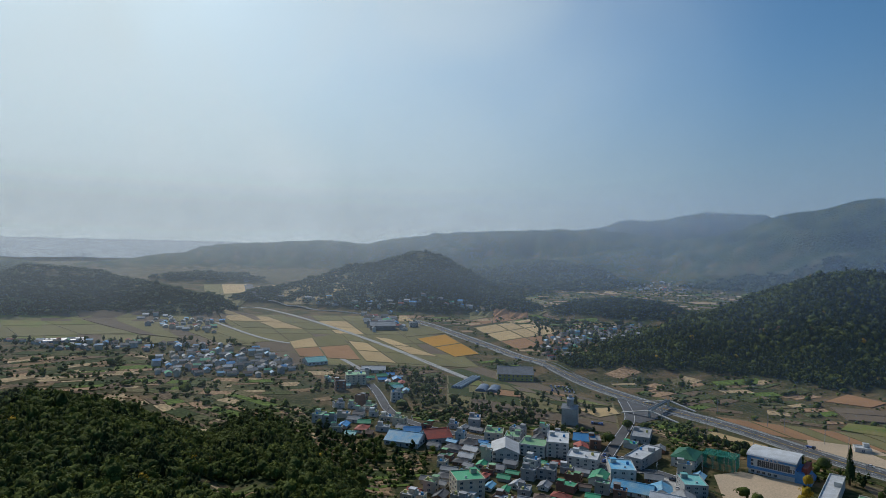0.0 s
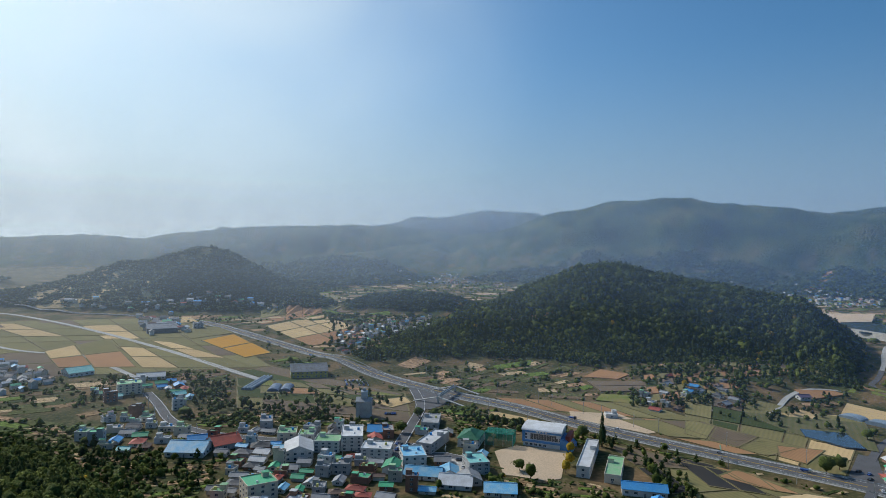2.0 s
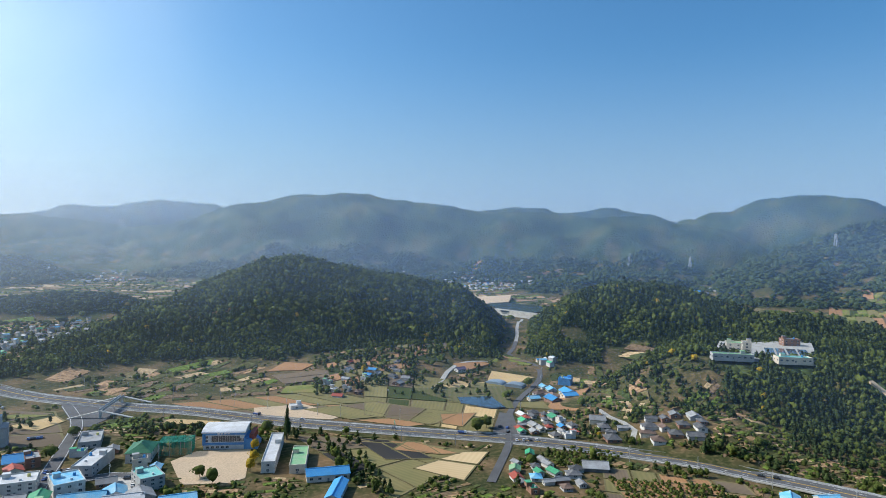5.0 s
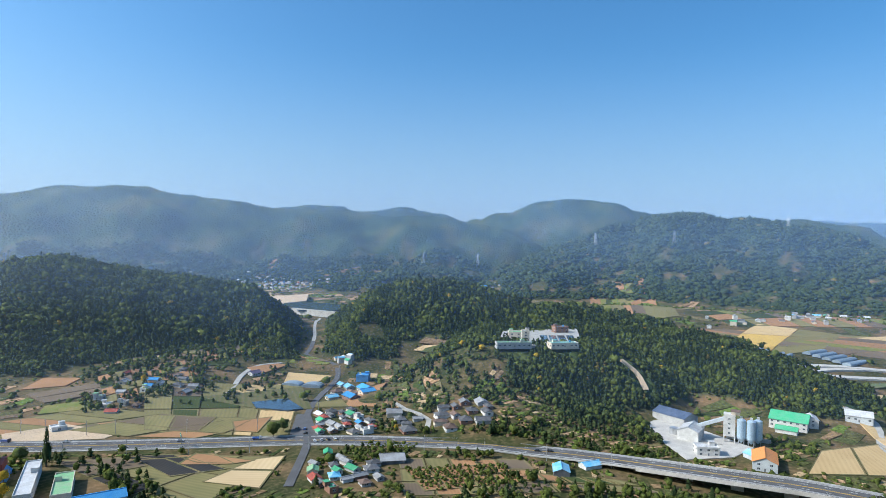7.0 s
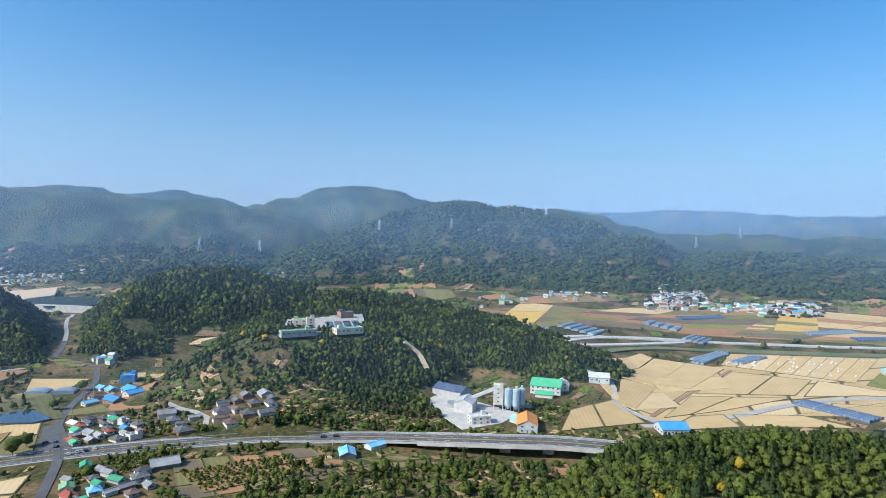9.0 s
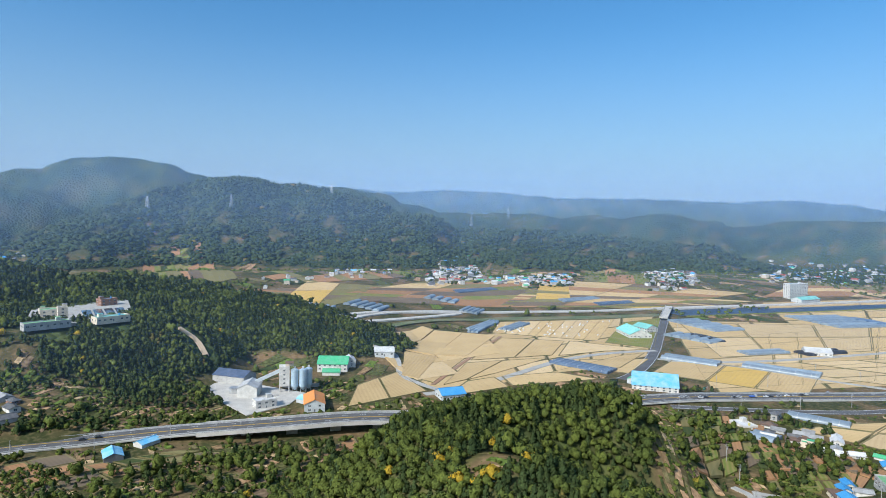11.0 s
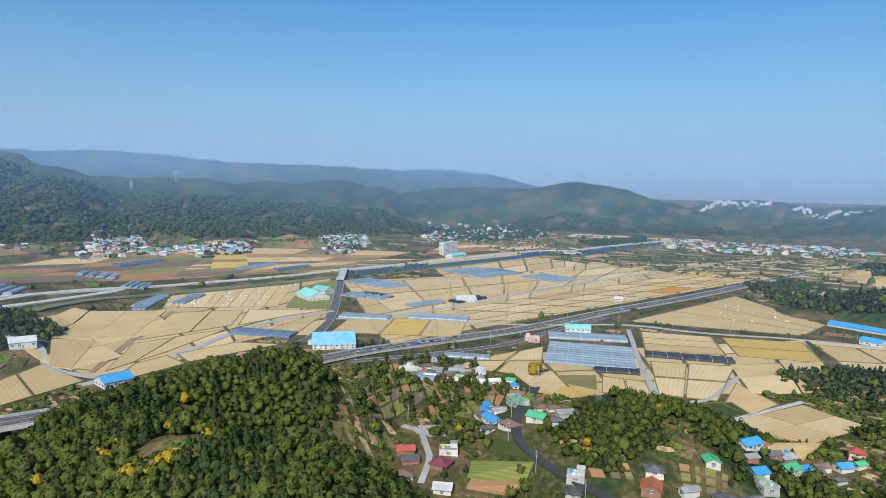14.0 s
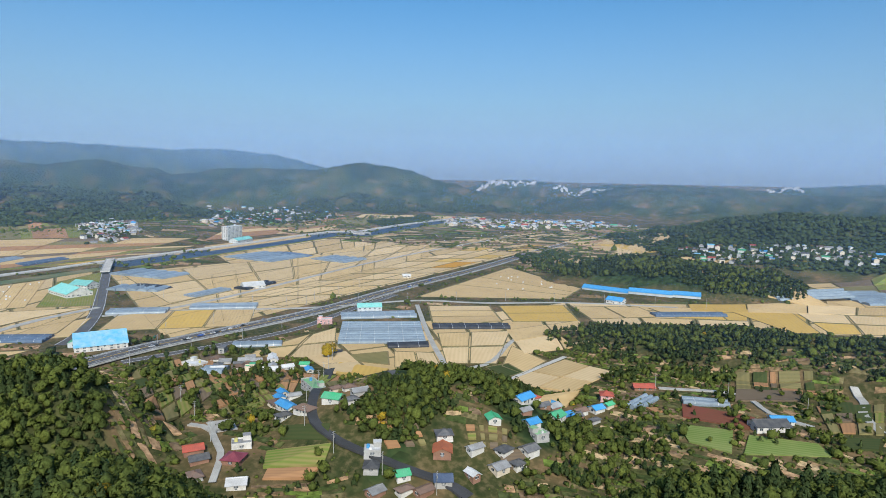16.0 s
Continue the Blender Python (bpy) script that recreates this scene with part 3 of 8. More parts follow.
road("village_road", "dark fresh asphalt road through the village", [(286.8, -404.3), (254.2, -344.8), (210.7, -275.2), (190.6, -244.3), (171.2, -236.8), (154.2, -235.7), (130.5, -237.1), (112.1, -240.8), (99.1, -236.7)], 6.5, ASPHALT_DARK, step=8, lift=0.6)
road("farm_road", "grey farm road beside the paddies", [(271.0, -380.7), (237.3, -377.1), (170.1, -294.3)], 5, ASPHALT)
road("village_lane", "pale concrete lane up to hillside houses", [(253.6, -223.7), (239.5, -225.6), (226.3, -214.8), (213.4, -207.5), (199.2, -187.0)], 3.2, CONCRETE, step=8, lift=0.6)
road("village_lane", "pale concrete lane across the hillside gardens", [(41.8, -413.8), (0.1, -427.4), (-12.8, -415.1), (-21.3, -389.2), (-42.8, -381.8)], 3.4, CONCRETE, step=8, lift=0.6)
road("village_lane", "pale dirt lane on the hillside", [(-75.1, -390.9), (-69.1, -420.3), (-76.9, -445.2), (-72.3, -465.4)], 5, CONCRETE, step=8, lift=0.6)
road("hill_track", "pale gravel track on a wooded slope", [(596.2, 79.5), (591.8, 70.6), (591.0, 64.9), (573.9, 54.9)], 5, SAND, step=6, lift=1.2)


def stripes_mat(name, a, b, period, rough=0.95):
    """Rows left by the harvester along the field's own length."""
    m = bpy.data.materials.new(name)
    m.use_nodes = True
    n, l = m.node_tree.nodes, m.node_tree.links
    bs = n["Principled BSDF"]
    bs.inputs["Roughness"].default_value, bs.inputs["Specular IOR Level"].default_value = rough, 0.1
    co, wave, noise_t, mix, info, hsv = (n.new("ShaderNode" + k) for k in ("TexCoord", "TexWave", "TexNoise", "Mix", "ObjectInfo", "HueSaturation"))
    wave.bands_direction = "Y"
    wave.inputs["Scale"].default_value, wave.inputs["Distortion"].default_value = 0.314 / period, 3.0
    wave.inputs["Detail"].default_value, wave.inputs["Detail Scale"].default_value = 3, 0.25
    l.new(co.outputs["Object"], wave.inputs["Vector"])
    noise_t.inputs["Scale"].default_value, noise_t.inputs["Detail"].default_value = 0.045, 6
    l.new(co.outputs["Object"], noise_t.inputs["Vector"])
    avg = n.new("ShaderNodeMath")
    avg.operation = "MULTIPLY_ADD"
    avg.inputs[1].default_value = 0.28
    l.new(wave.outputs["Fac"], avg.inputs[0])
    l.new(noise_t.outputs[0], avg.inputs[2])
    rng = n.new("ShaderNodeMapRange")
    rng.inputs[1].default_value, rng.inputs[2].default_value = 0.35, 0.9
    l.new(avg.outputs[0], rng.inputs[0])
    mix.data_type = "RGBA"
    mix.inputs["A"].default_value, mix.inputs["B"].default_value = (*a, 1), (*b, 1)
    l.new(rng.outputs[0], mix.inputs["Factor"])
    vary = n.new("ShaderNodeMapRange")
    vary.inputs[3].default_value, vary.inputs[4].default_value = 0.9, 1.1
    l.new(info.outputs["Random"], vary.inputs[0])
    l.new(vary.outputs[0], hsv.inputs["Value"])
    l.new(mix.outputs["Result"], hsv.inputs["Color"])
    l.new(hsv.outputs[0], bs.inputs["Base Color"])
    return m


CROPS = {
    "tan": (stripes_mat("rice_stubble", (0.58, 0.42, 0.22), (0.49, 0.345, 0.17), 3.2), "harvested golden-tan rice paddy with stubble rows"),
    "pale": (stripes_mat("pale_stubble", (0.63, 0.475, 0.275), (0.55, 0.4, 0.22), 3.2), "harvested pale straw-coloured rice paddy"),
    "gold": (stripes_mat("ripe_rice", (0.58, 0.38, 0.11), (0.5, 0.33, 0.1), 4.0), "ripe golden-yellow rice paddy"),
    "orange": (stripes_mat("ripe_orange_rice", (0.55, 0.27, 0.035), (0.48, 0.25, 0.05), 4.0), "ripe orange-gold rice paddy"),
    "olive": (stripes_mat("olive_stubble", (0.24, 0.2, 0.09), (0.17, 0.16, 0.07), 3.2), "olive-brown field of regrown stubble"),
    "green": (stripes_mat("green_crop", (0.11, 0.18, 0.03), (0.27, 0.21, 0.09), 2.5), "green crop field"),
    "dark": (stripes_mat("dark_crop", (0.045, 0.07, 0.025), (0.07, 0.08, 0.03), 2.5), "dark green crop field"),
    "soil": (stripes_mat("tilled_soil", (0.4, 0.22, 0.11), (0.3, 0.17, 0.09), 2.0), "bare tilled reddish-brown field"),
    "brown": (stripes_mat("brown_soil", (0.2, 0.15, 0.1), (0.14, 0.11, 0.08), 2.0), "dark brown tilled field"),
    "red": (stripes_mat("red_scrub", (0.2, 0.06, 0.045), (0.14, 0.07, 0.04), 2.5), "reddish-brown field of dry shrubs"),
    "mulch": (stripes_mat("black_mulch", (0.035, 0.037, 0.04), (0.06, 0.055, 0.05), 1.6), "field under black mulch film"),
    "lotus": (stripes_mat("lotus_leaves", (0.11, 0.12, 0.05), (0.17, 0.15, 0.08), 5.0), "pond overgrown with withered lotus leaves"),
    "grass": (stripes_mat("meadow", (0.11, 0.175, 0.04), (0.21, 0.24, 0.085), 2.2), "bright green meadow"),
}
BUND = mat("grassy_bank", (0.13, 0.13, 0.05), 0.95, (0.22, 0.17, 0.09), 0.04, 0.8, fine=12)
LOT = [0]
PLOTS = []  # outlines of fields and yards


def field(corners, crop, lift=0.3, gap=0.7):
    """One field: a thin slab with its rows along the first edge, laid on the ground."""
    c = np.array(corners, float)
    mid = c.mean(0)
    PLOTS.append([tuple(p) for p in corners])
    lens = np.hypot(*(c[1] - c[0])) + np.hypot(*(c[2] - c[3]))
    wide = np.hypot(*(c[2] - c[1])) + np.hypot(*(c[3] - c[0]))
    e = (c[1] - c[0]) if lens >= wide else (c[2] - c[1])
    a = math.atan2(e[1], e[0])
    rot = np.array([[math.cos(a), math.sin(a)], [-math.sin(a), math.cos(a)]])
    loc = (c - mid) @ rot.T
    size = np.hypot(*loc.T)
    loc *= np.clip(1 - gap * 1.5 / np.maximum(size, 4), 0.5, 1)[:, None]
    nu, nv = max(1, int(lens / 2 / 30)), max(1, int(wide / 2 / 30))
    rough = lies(c[:, 0], c[:, 1]).max() > 0.5
    if not rough:
        nu = nv = 1
    u, v = np.meshgrid(np.linspace(0, 1, nu + 1), np.linspace(0, 1, nv + 1), indexing="ij")
    p = (loc[0] * ((1 - u) * (1 - v))[..., None] + loc[1] * (u * (1 - v))[..., None] + loc[2] * (u * v)[..., None] + loc[3] * ((1 - u) * v)[..., None])
    w = p.reshape(-1, 2) @ rot + mid
    z = lies(w[:, 0], w[:, 1]) if rough else np.zeros(len(w))
    top = np.column_stack([p.reshape(-1, 2), z + lift + (0.5 if rough else 0)])
    low = top - np.array([0, 0, lift + 1.0])
    i, j = np.meshgrid(np.arange(nu), np.arange(nv), indexing="ij")
    q = lambda a, b: a * (nv + 1) + b
    f = np.stack([q(i, j), q(i + 1, j), q(i + 1, j + 1), q(i, j + 1)], -1).reshape(-1, 4)
    rim = [q(a, 0) for a in range(nu + 1)] + [q(nu, b) for b in range(1, nv + 1)] + [q(a, nv) for a in range(nu - 1, -1, -1)] + [q(0, b) for b in range(nv - 1, 0, -1)]
    n = len(top)
    sides = [(r, rim[(k + 1) % len(rim)], rim[(k + 1) % len(rim)] + n, r + n) for k, r in enumerate(rim)]
    v0 = np.cross(np.append(c[1] - c[0], 0), np.append(c[2] - c[1], 0))[2]
    faces = np.concatenate([f, np.array(sides)[:, ::-1]])
    if v0 < 0:
        faces = faces[:, ::-1]
    m, label = CROPS[crop]
    verts = np.concatenate([top, low])
    if not rough:  # a low earth bank round the field
        wide_bank = 0.7 + 0.0009 * math.hypot(*mid)
        inner = top.copy()
        for k in range(4):
            reach = max(np.hypot(*(top[k, :2])), 6)
            inner[k, :2] *= max(0.6, 1 - 1.5 * wide_bank / reach)
        inner[:, 2] += 0.004
        top[:, 2] += 0.18
        verts = np.concatenate([top, low, inner])
        loop = [0, 2, 3, 1] if v0 > 0 else [1, 3, 2, 0]
        faces = np.concatenate([np.array([[8 + q for q in loop]]), faces[1:], np.array([[loop[q], loop[(q + 1) % 4], 8 + loop[(q + 1) % 4], 8 + loop[q]] for q in range(4)])])
    me = mesh_of("field", verts, faces, m)
    if not rough:
        me.materials.append(BUND)
        me.polygons.foreach_set("material_index", [0] + [1] * (len(faces) - 1))
    ob = new("paddy_field" if crop in ("tan", "pale", "gold", "orange", "olive") else "field", me)
    ob.matrix_world = pose(mid[0], mid[1], 0, 0, 0, math.degrees(a))
    return tagged(ob, label, "field", kind="structure")


def block(corners, nu, nv, crops, jitter=0.18, lift=0.3, gap=0.7):
    """A block of fields: nu along the first edge, nv across."""
    rnd = random.Random(LOT[0])
    LOT[0] += 1
    c = [Vector(p) for p in corners]
    us = [0] + sorted((i + rnd.uniform(-jitter, jitter)) / nu for i in range(1, nu)) + [1]
    at = lambda u, v: tuple(c[0] * (1 - u) * (1 - v) + c[1] * u * (1 - v) + c[2] * u * v + c[3] * (1 - u) * v)
    for j in range(nv):
        for i in range(nu):
            v0, v1 = j / nv, (j + 1) / nv
            field([at(us[i], v0), at(us[i + 1], v0), at(us[i + 1], v1), at(us[i], v1)], rnd.choice(crops), lift + 0.011 * (LOT[0] % 17), gap)


# the wide layout of the valley floor
block([(-433, 1178), (-68, 1210), (46, 718), (-181, 709)], 6, 6, ("olive", "tan", "olive", "brown", "olive"), 0.3, 0.05)
block([(-803, 1045), (-422, 1150), (-251, 831), (-640, 833)], 8, 4, ("olive", "green", "olive", "brown"), 0.3, 0.05)
block([(781, -557), (380, -1846), (349, -1562), (430, -361)], 14, 6, ("tan", "pale", "tan", "tan"), 0.3, 0.05)
block([(655, -90), (835, -575), (566, -384), (472, -134)], 6, 4, ("tan", "pale", "tan"), 0.3, 0.05)
block([(346, -406), (178, -697), (104, -526), (250, -345)], 7, 4, ("tan", "pale", "tan"), 0.3, 0.05)
block([(178, -697), (-178, -882), (-143, -697), (126, -610)], 6, 3, ("tan", "gold", "pale"), 0.3, 0.05)
block([(233, 527), (357, 472), (376, 344), (259, 432)], 6, 2, ("brown", "olive", "soil"), 0.3, 0.05)
block([(412, 483), (508, 374), (364, 281), (327, 382)], 5, 4, ("olive", "tan", "brown", "dark"), 0.3, 0.05)
block([(258, 382), (300, 329), (330, 259), (233, 245)], 4, 3, ("brown", "mulch", "soil", "olive"), 0.3, 0.05)
block([(7, 669), (159, 562), (138, 464), (6, 545)], 4, 3, ("dark", "brown", "dark", "olive"), 0.3, 0.05)
block([(363, 191), (399, 114), (353, 80), (308, 158)], 5, 3, ("soil", "soil", "olive", "brown"), 0.3, 0.05)
block([(904, 77), (1035, -253), (991, -877), (897, -642)], 14, 3, ("olive", "tan", "green", "brown", "soil"), 0.3, 0.05)
block([(86, -864), (-225, -1139), (-201, -1001), (-16, -820)], 7, 3, ("olive", "tan", "green", "brown"), 0.3, 0.05)
block([(447, -1181), (419, -1669), (125, -1323), (261, -1010)], 8, 4, ("tan", "pale", "tan", "tan"), 0.3, 0.05)
block([(920, -857), (1004, -1895), (680, -1288), (691, -701)], 9, 4, ("tan", "pale", "tan", "tan"), 0.3, 0.06)
block([(643, -479), (737, -1394), (419, -800), (443, -363)], 8, 4, ("tan", "pale", "tan"), 0.3, 0.04)
block([(1027, -242), (1016, -453), (932, -846), (865, -609)], 12, 4, ("gold", "brown", "olive", "tan", "soil", "green"), 0.3, 0.05)
block([(1089, -496), (1071, -548), (945, -488), (946, -423)], 1, 7, ("gold", "olive", "gold", "green"), 0.3, 0.35)
TAN = ("tan", "tan", "tan", "pale", "pale", "tan", "pale")
# the plain between the raised expressway and the highway
block([(757, -561), (458, -1755), (526, -1352), (548, -461)], 13, 2, TAN)
block([(515, -448), (486, -1319), (376, -1371), (422, -532)], 12, 3, TAN + TAN + ("gold", "orange"))
block([(549, -402), (463, -503), (405, -428), (503, -345)], 3, 1, ("tan", "gold"))
block([(771, -481), (800, -562), (600, -415), (642, -377)], 1, 1, ("green",))
block([(567, -303), (556, -380), (503, -323), (537, -286)], 1, 1, ("tan",))
block([(802, -307), (800, -485), (651, -372), (723, -266)], 9, 1, ("tan", "pale", "pale"))
block([(657, -96), (776, -190), (754, -199), (622, -134)], 1, 1, ("tan",))
block([(750, -199), (704, -264), (599, -193), (615, -132)], 2, 1, ("tan",))
block([(611, -131), (594, -191), (507, -134), (537, -113)], 2, 1, ("tan",))
block([(691, -267), (660, -335), (589, -285), (583, -192)], 2, 1, ("pale", "tan"))
block([(575, -186), (580, -277), (527, -197), (499, -141)], 2, 1, ("tan", "pale"))
block([(659, -339), (599, -406), (597, -352), (587, -290)], 1, 1, ("pale",))
block([(576, -357), (583, -392), (524, -326), (519, -245)], 1, 1, ("tan",))
block([(516, -199), (523, -259), (491, -284), (485, -197)], 1, 1, ("tan",))
block([(508, -164), (517, -194), (482, -196), (465, -132)], 1, 1, ("tan",))
block([(515, -70), (552, -112), (483, -124), (454, -55)], 2, 1, ("tan",))
block([(693, -87), (735, -116), (738, -131), (651, -89)], 1, 1, ("tan",))
# nearer fields below the highway
block([(343, -402), (333, -466), (274, -383), (343, -350)], 2, 2, ("tan", "pale"))
block([(277, -391), (250, -422), (229, -389), (270, -382)], 1, 1, ("olive",))
block([(267, -376), (225, -381), (186, -292), (249, -346)], 1, 1, ("gold",))
block([(247, -424), (217, -437), (196, -407), (224, -385)], 2, 1, ("pale", "tan"))
block([(243, -494), (187, -537), (160, -431), (195, -413)], 2, 2, ("pale", "tan"))
block([(306, -596), (245, -633), (205, -568), (266, -527)], 1, 3, ("tan", "pale"))
block([(239, -637), (174, -681), (138, -609), (199, -572)], 1, 2, ("tan", "gold"))
block([(341, -635), (332, -931), (182, -798), (183, -717)], 3, 1, ("tan", "tan", "pale"))
block([(140, -394), (118, -469), (74, -445), (91, -387)], 2, 2, ("pale", "tan"))
block([(169, -488), (128, -459), (135, -417), (156, -427)], 1, 1, ("tan",))
block([(104, -326), (87, -393), (88, -361), (98, -324)], 1, 1, ("tan",))
block([(167, -420), (154, -439), (135, -423), (144, -400)], 1, 1, ("dark",))
block([(167, -681), (99, -716), (67, -675), (132, -624)], 2, 1, ("pale", "tan"))
block([(89, -714), (23, -758), (5, -694), (56, -678)], 1, 2, ("gold", "tan"))
block([(17, -762), (-56, -778), (-76, -677), (-51, -663)], 1, 1, ("gold",))
block([(-59, -780), (-159, -808), (-141, -705), (-83, -681)], 2, 2, ("tan", "pale", "gold"))
block([(343, -1477), (224, -1391), (128, -1218), (224, -1265)], 2, 2, ("gold", "orange", "tan"))
block([(-28, -819), (-194, -997), (-172, -878), (-81, -822)], 3, 1, ("olive", "tan"))
block([(100, -1181), (-1, -1182), (-10, -1153), (69, -1150)], 2, 1, ("tan",))
# the far side of the expressway
block([(884, -49), (1063, -259), (1153, -566), (906, -347)], 7, 3, ("olive", "tan", "green", "brown", "soil"))
block([(904, -365), (1102, -579), (991, -891), (912, -627)], 7, 3, ("olive", "tan", "brown", "tan", "soil"))
block([(965, -898), (1111, -1158), (1238, -1802), (970, -1334)], 5, 2, ("olive", "tan", "soil"))
block([(754, 16), (1008, -55), (1000, -160), (896, -123)], 3, 2, ("gold", "olive", "tan"))
block([(1142, -1494), (1220, -1856), (851, -2121), (759, -1630)], 4, 1, ("olive", "tan"))
# fields towards the sea
block([(-215, 871), (-159, 964), (-95, 744), (-173, 757)], 2, 2, ("soil", "olive", "tan"))
block([(-156, 965), (-76, 918), (33, 710), (-89, 737)], 3, 3, ("tan", "olive", "olive", "tan"))
block([(-38, 924), (7, 978), (52, 805), (18, 777)], 1, 2, ("orange",))
block([(-77, 1045), (-20, 1070), (8, 991), (-52, 939)], 1, 1, ("olive",))
block([(-415, 1160), (-276, 1155), (-164, 996), (-322, 1003)], 3, 2, ("olive", "tan", "olive"))
block([(-820, 1042), (-654, 1082), (-453, 917), (-653, 831)], 3, 2, ("olive", "olive", "green"))
block([(-644, 1082), (-535, 1102), (-368, 874), (-444, 907)], 2, 1, ("olive", "brown"))
block([(-763, 1976), (-634, 2003), (-432, 1382), (-438, 1169)], 2, 2, ("tan", "olive"))
block([(-572, 1911), (-536, 2006), (-93, 1254), (-344, 1337)], 3, 1, ("olive", "tan"))
block([(-447, 1017), (-347, 999), (-246, 866), (-287, 826)], 2, 1, ("olive", "green"))
block([(56, 1251), (265, 1587), (219, 1284), (49, 1079)], 4, 2, ("tan", "soil", "olive"))
block([(54, 1063), (173, 1214), (213, 934), (104, 846)], 3, 3, ("tan", "tan", "soil"))
block([(228, 1776), (275, 1648), (266, 1556), (105, 1273)], 2, 1, ("olive",))
block([(7, 698), (46, 718), (156, 555), (110, 543)], 2, 1, ("dark", "brown"))
block([(118, 541), (155, 548), (156, 526), (132, 512)], 1, 1, ("tan",))
block([(27, 573), (106, 520), (104, 495), (25, 532)], 1, 1, ("brown",))
block([(213, 482), (243, 441), (225, 445), (200, 476)], 1, 1, ("tan",))
# between the highway and the central hill
# darker crops in place of tan: the backlit shade is put into the colour
block([(304, 433), (368, 411), (377, 351), (313, 382)], 2, 1, ("brown", "olive"))
block([(314, 380), (368, 349), (360, 326), (333, 336)], 2, 1, ("olive", "soil"))
block([(348, 554), (393, 520), (395, 485), (341, 517)], 1, 2, ("brown", "dark"))
block([(391, 593), (399, 548), (377, 539), (355, 571)], 1, 1, ("soil",))
block([(337, 510), (363, 490), (352, 465), (319, 492)], 1, 1, ("green",))
block([(551, 586), (598, 549), (545, 510), (515, 542)], 1, 1, ("olive",))
# olive and brown here stand for tan stubble darkened by backlight
block([(360, 421), (393, 335), (350, 327), (329, 385)], 3, 1, ("olive", "brown", "olive"))
block([(377, 346), (403, 326), (363, 307), (357, 325)], 1, 1, ("soil",))
block([(449, 409), (499, 392), (474, 381), (448, 396)], 1, 1, ("tan",))
block([(541, 419), (556, 371), (515, 367), (504, 396)], 1, 1, ("tan",))
block([(581, 443), (595, 400), (583, 397), (569, 441)], 1, 1, ("green",))
block([(517, 455), (560, 447), (563, 436), (507, 430)], 1, 1, ("soil",))
block([(586, 566), (626, 516), (593, 459), (549, 537)], 2, 1, ("brown", "olive"))
block([(494, 510), (539, 485), (510, 465), (472, 493)], 1, 1, ("dark",))
block([(417, 421), (500, 369), (436, 311), (414, 343)], 1, 1, ("lotus",))
block([(499, 309), (557, 307), (452, 259), (450, 289)], 1, 1, ("soil",))
block([(456, 322), (470, 304), (450, 283), (441, 314)], 1, 1, ("olive",))
block([(320, 272), (334, 258), (281, 235), (273, 273)], 1, 2, ("tan", "pale"))
block([(299, 323), (316, 304), (306, 276), (295, 299)], 1, 1, ("soil",))
block([(283, 338), (302, 314), (296, 273), (271, 294)], 2, 1, ("mulch",))
block([(287, 308), (310, 315), (316, 268), (304, 277)], 1, 1, ("soil",))
block([(346, 178), (384, 125), (360, 101), (319, 150)], 4, 2, ("soil",))
# patchworks of small garden plots
PLOT = ("soil", "brown", "olive", "dark", "green", "soil", "olive")
for quad, nu, nv in (([(405, 537), (479, 508), (444, 450), (361, 469)], 6, 4), ([(557, 565), (603, 555), (563, 495), (478, 489)], 4, 3), ([(445, 516), (497, 507), (459, 461), (416, 475)], 4, 3),
                     ([(613, 475), (625, 461), (602, 405), (581, 443)], 3, 3), ([(303, -273), (283, -314), (236, -287), (243, -239)], 7, 5),
                     ([(280, -317), (236, -347), (219, -287), (244, -280)], 5, 2), ([(159, -252), (138, -262), (127, -253), (144, -240)], 3, 3), ([(119, -273), (99, -287), (94, -273), (110, -260)], 4, 3),
                     ([(-2, -481), (-51, -481), (-52, -452), (-3, -436)], 5, 3), ([(-46, -420), (-87, -452), (-76, -387), (-50, -377)], 4, 3), ([(72, -377), (53, -362), (28, -366), (51, -395)], 4, 3),
                     ([(381, -286), (372, -351), (278, -273), (258, -206)], 6, 5), ([(1681, 309), (1718, 146), (1005, 50), (832, 153)], 8, 3), ([(1081, 31), (1575, -189), (1128, -275), (969, -23)], 9, 3),
                     ([(377, 101), (390, 52), (379, 23), (353, 80)], 4, 2), ([(30, 653), (120, 594), (155, 548), (27, 591)], 5, 2), ([(1820, 288), (1846, 191), (1692, 166), (1648, 245)], 4, 3),
                     ([(313, 827), (432, 727), (403, 737), (283, 827)], 6, 2), ([(2004, 1273), (2094, 1003), (1982, 1123), (1801, 1401)], 7, 2), ([(1607, 1666), (1864, 1450), (1786, 1388), (1583, 1598)], 8, 3), ([(1587, -863), (1531, -1036), (1060, -748), (1103, -598)], 6, 3)):
    block(quad, nu, nv, PLOT, 0.3, 0.35, 1.2)
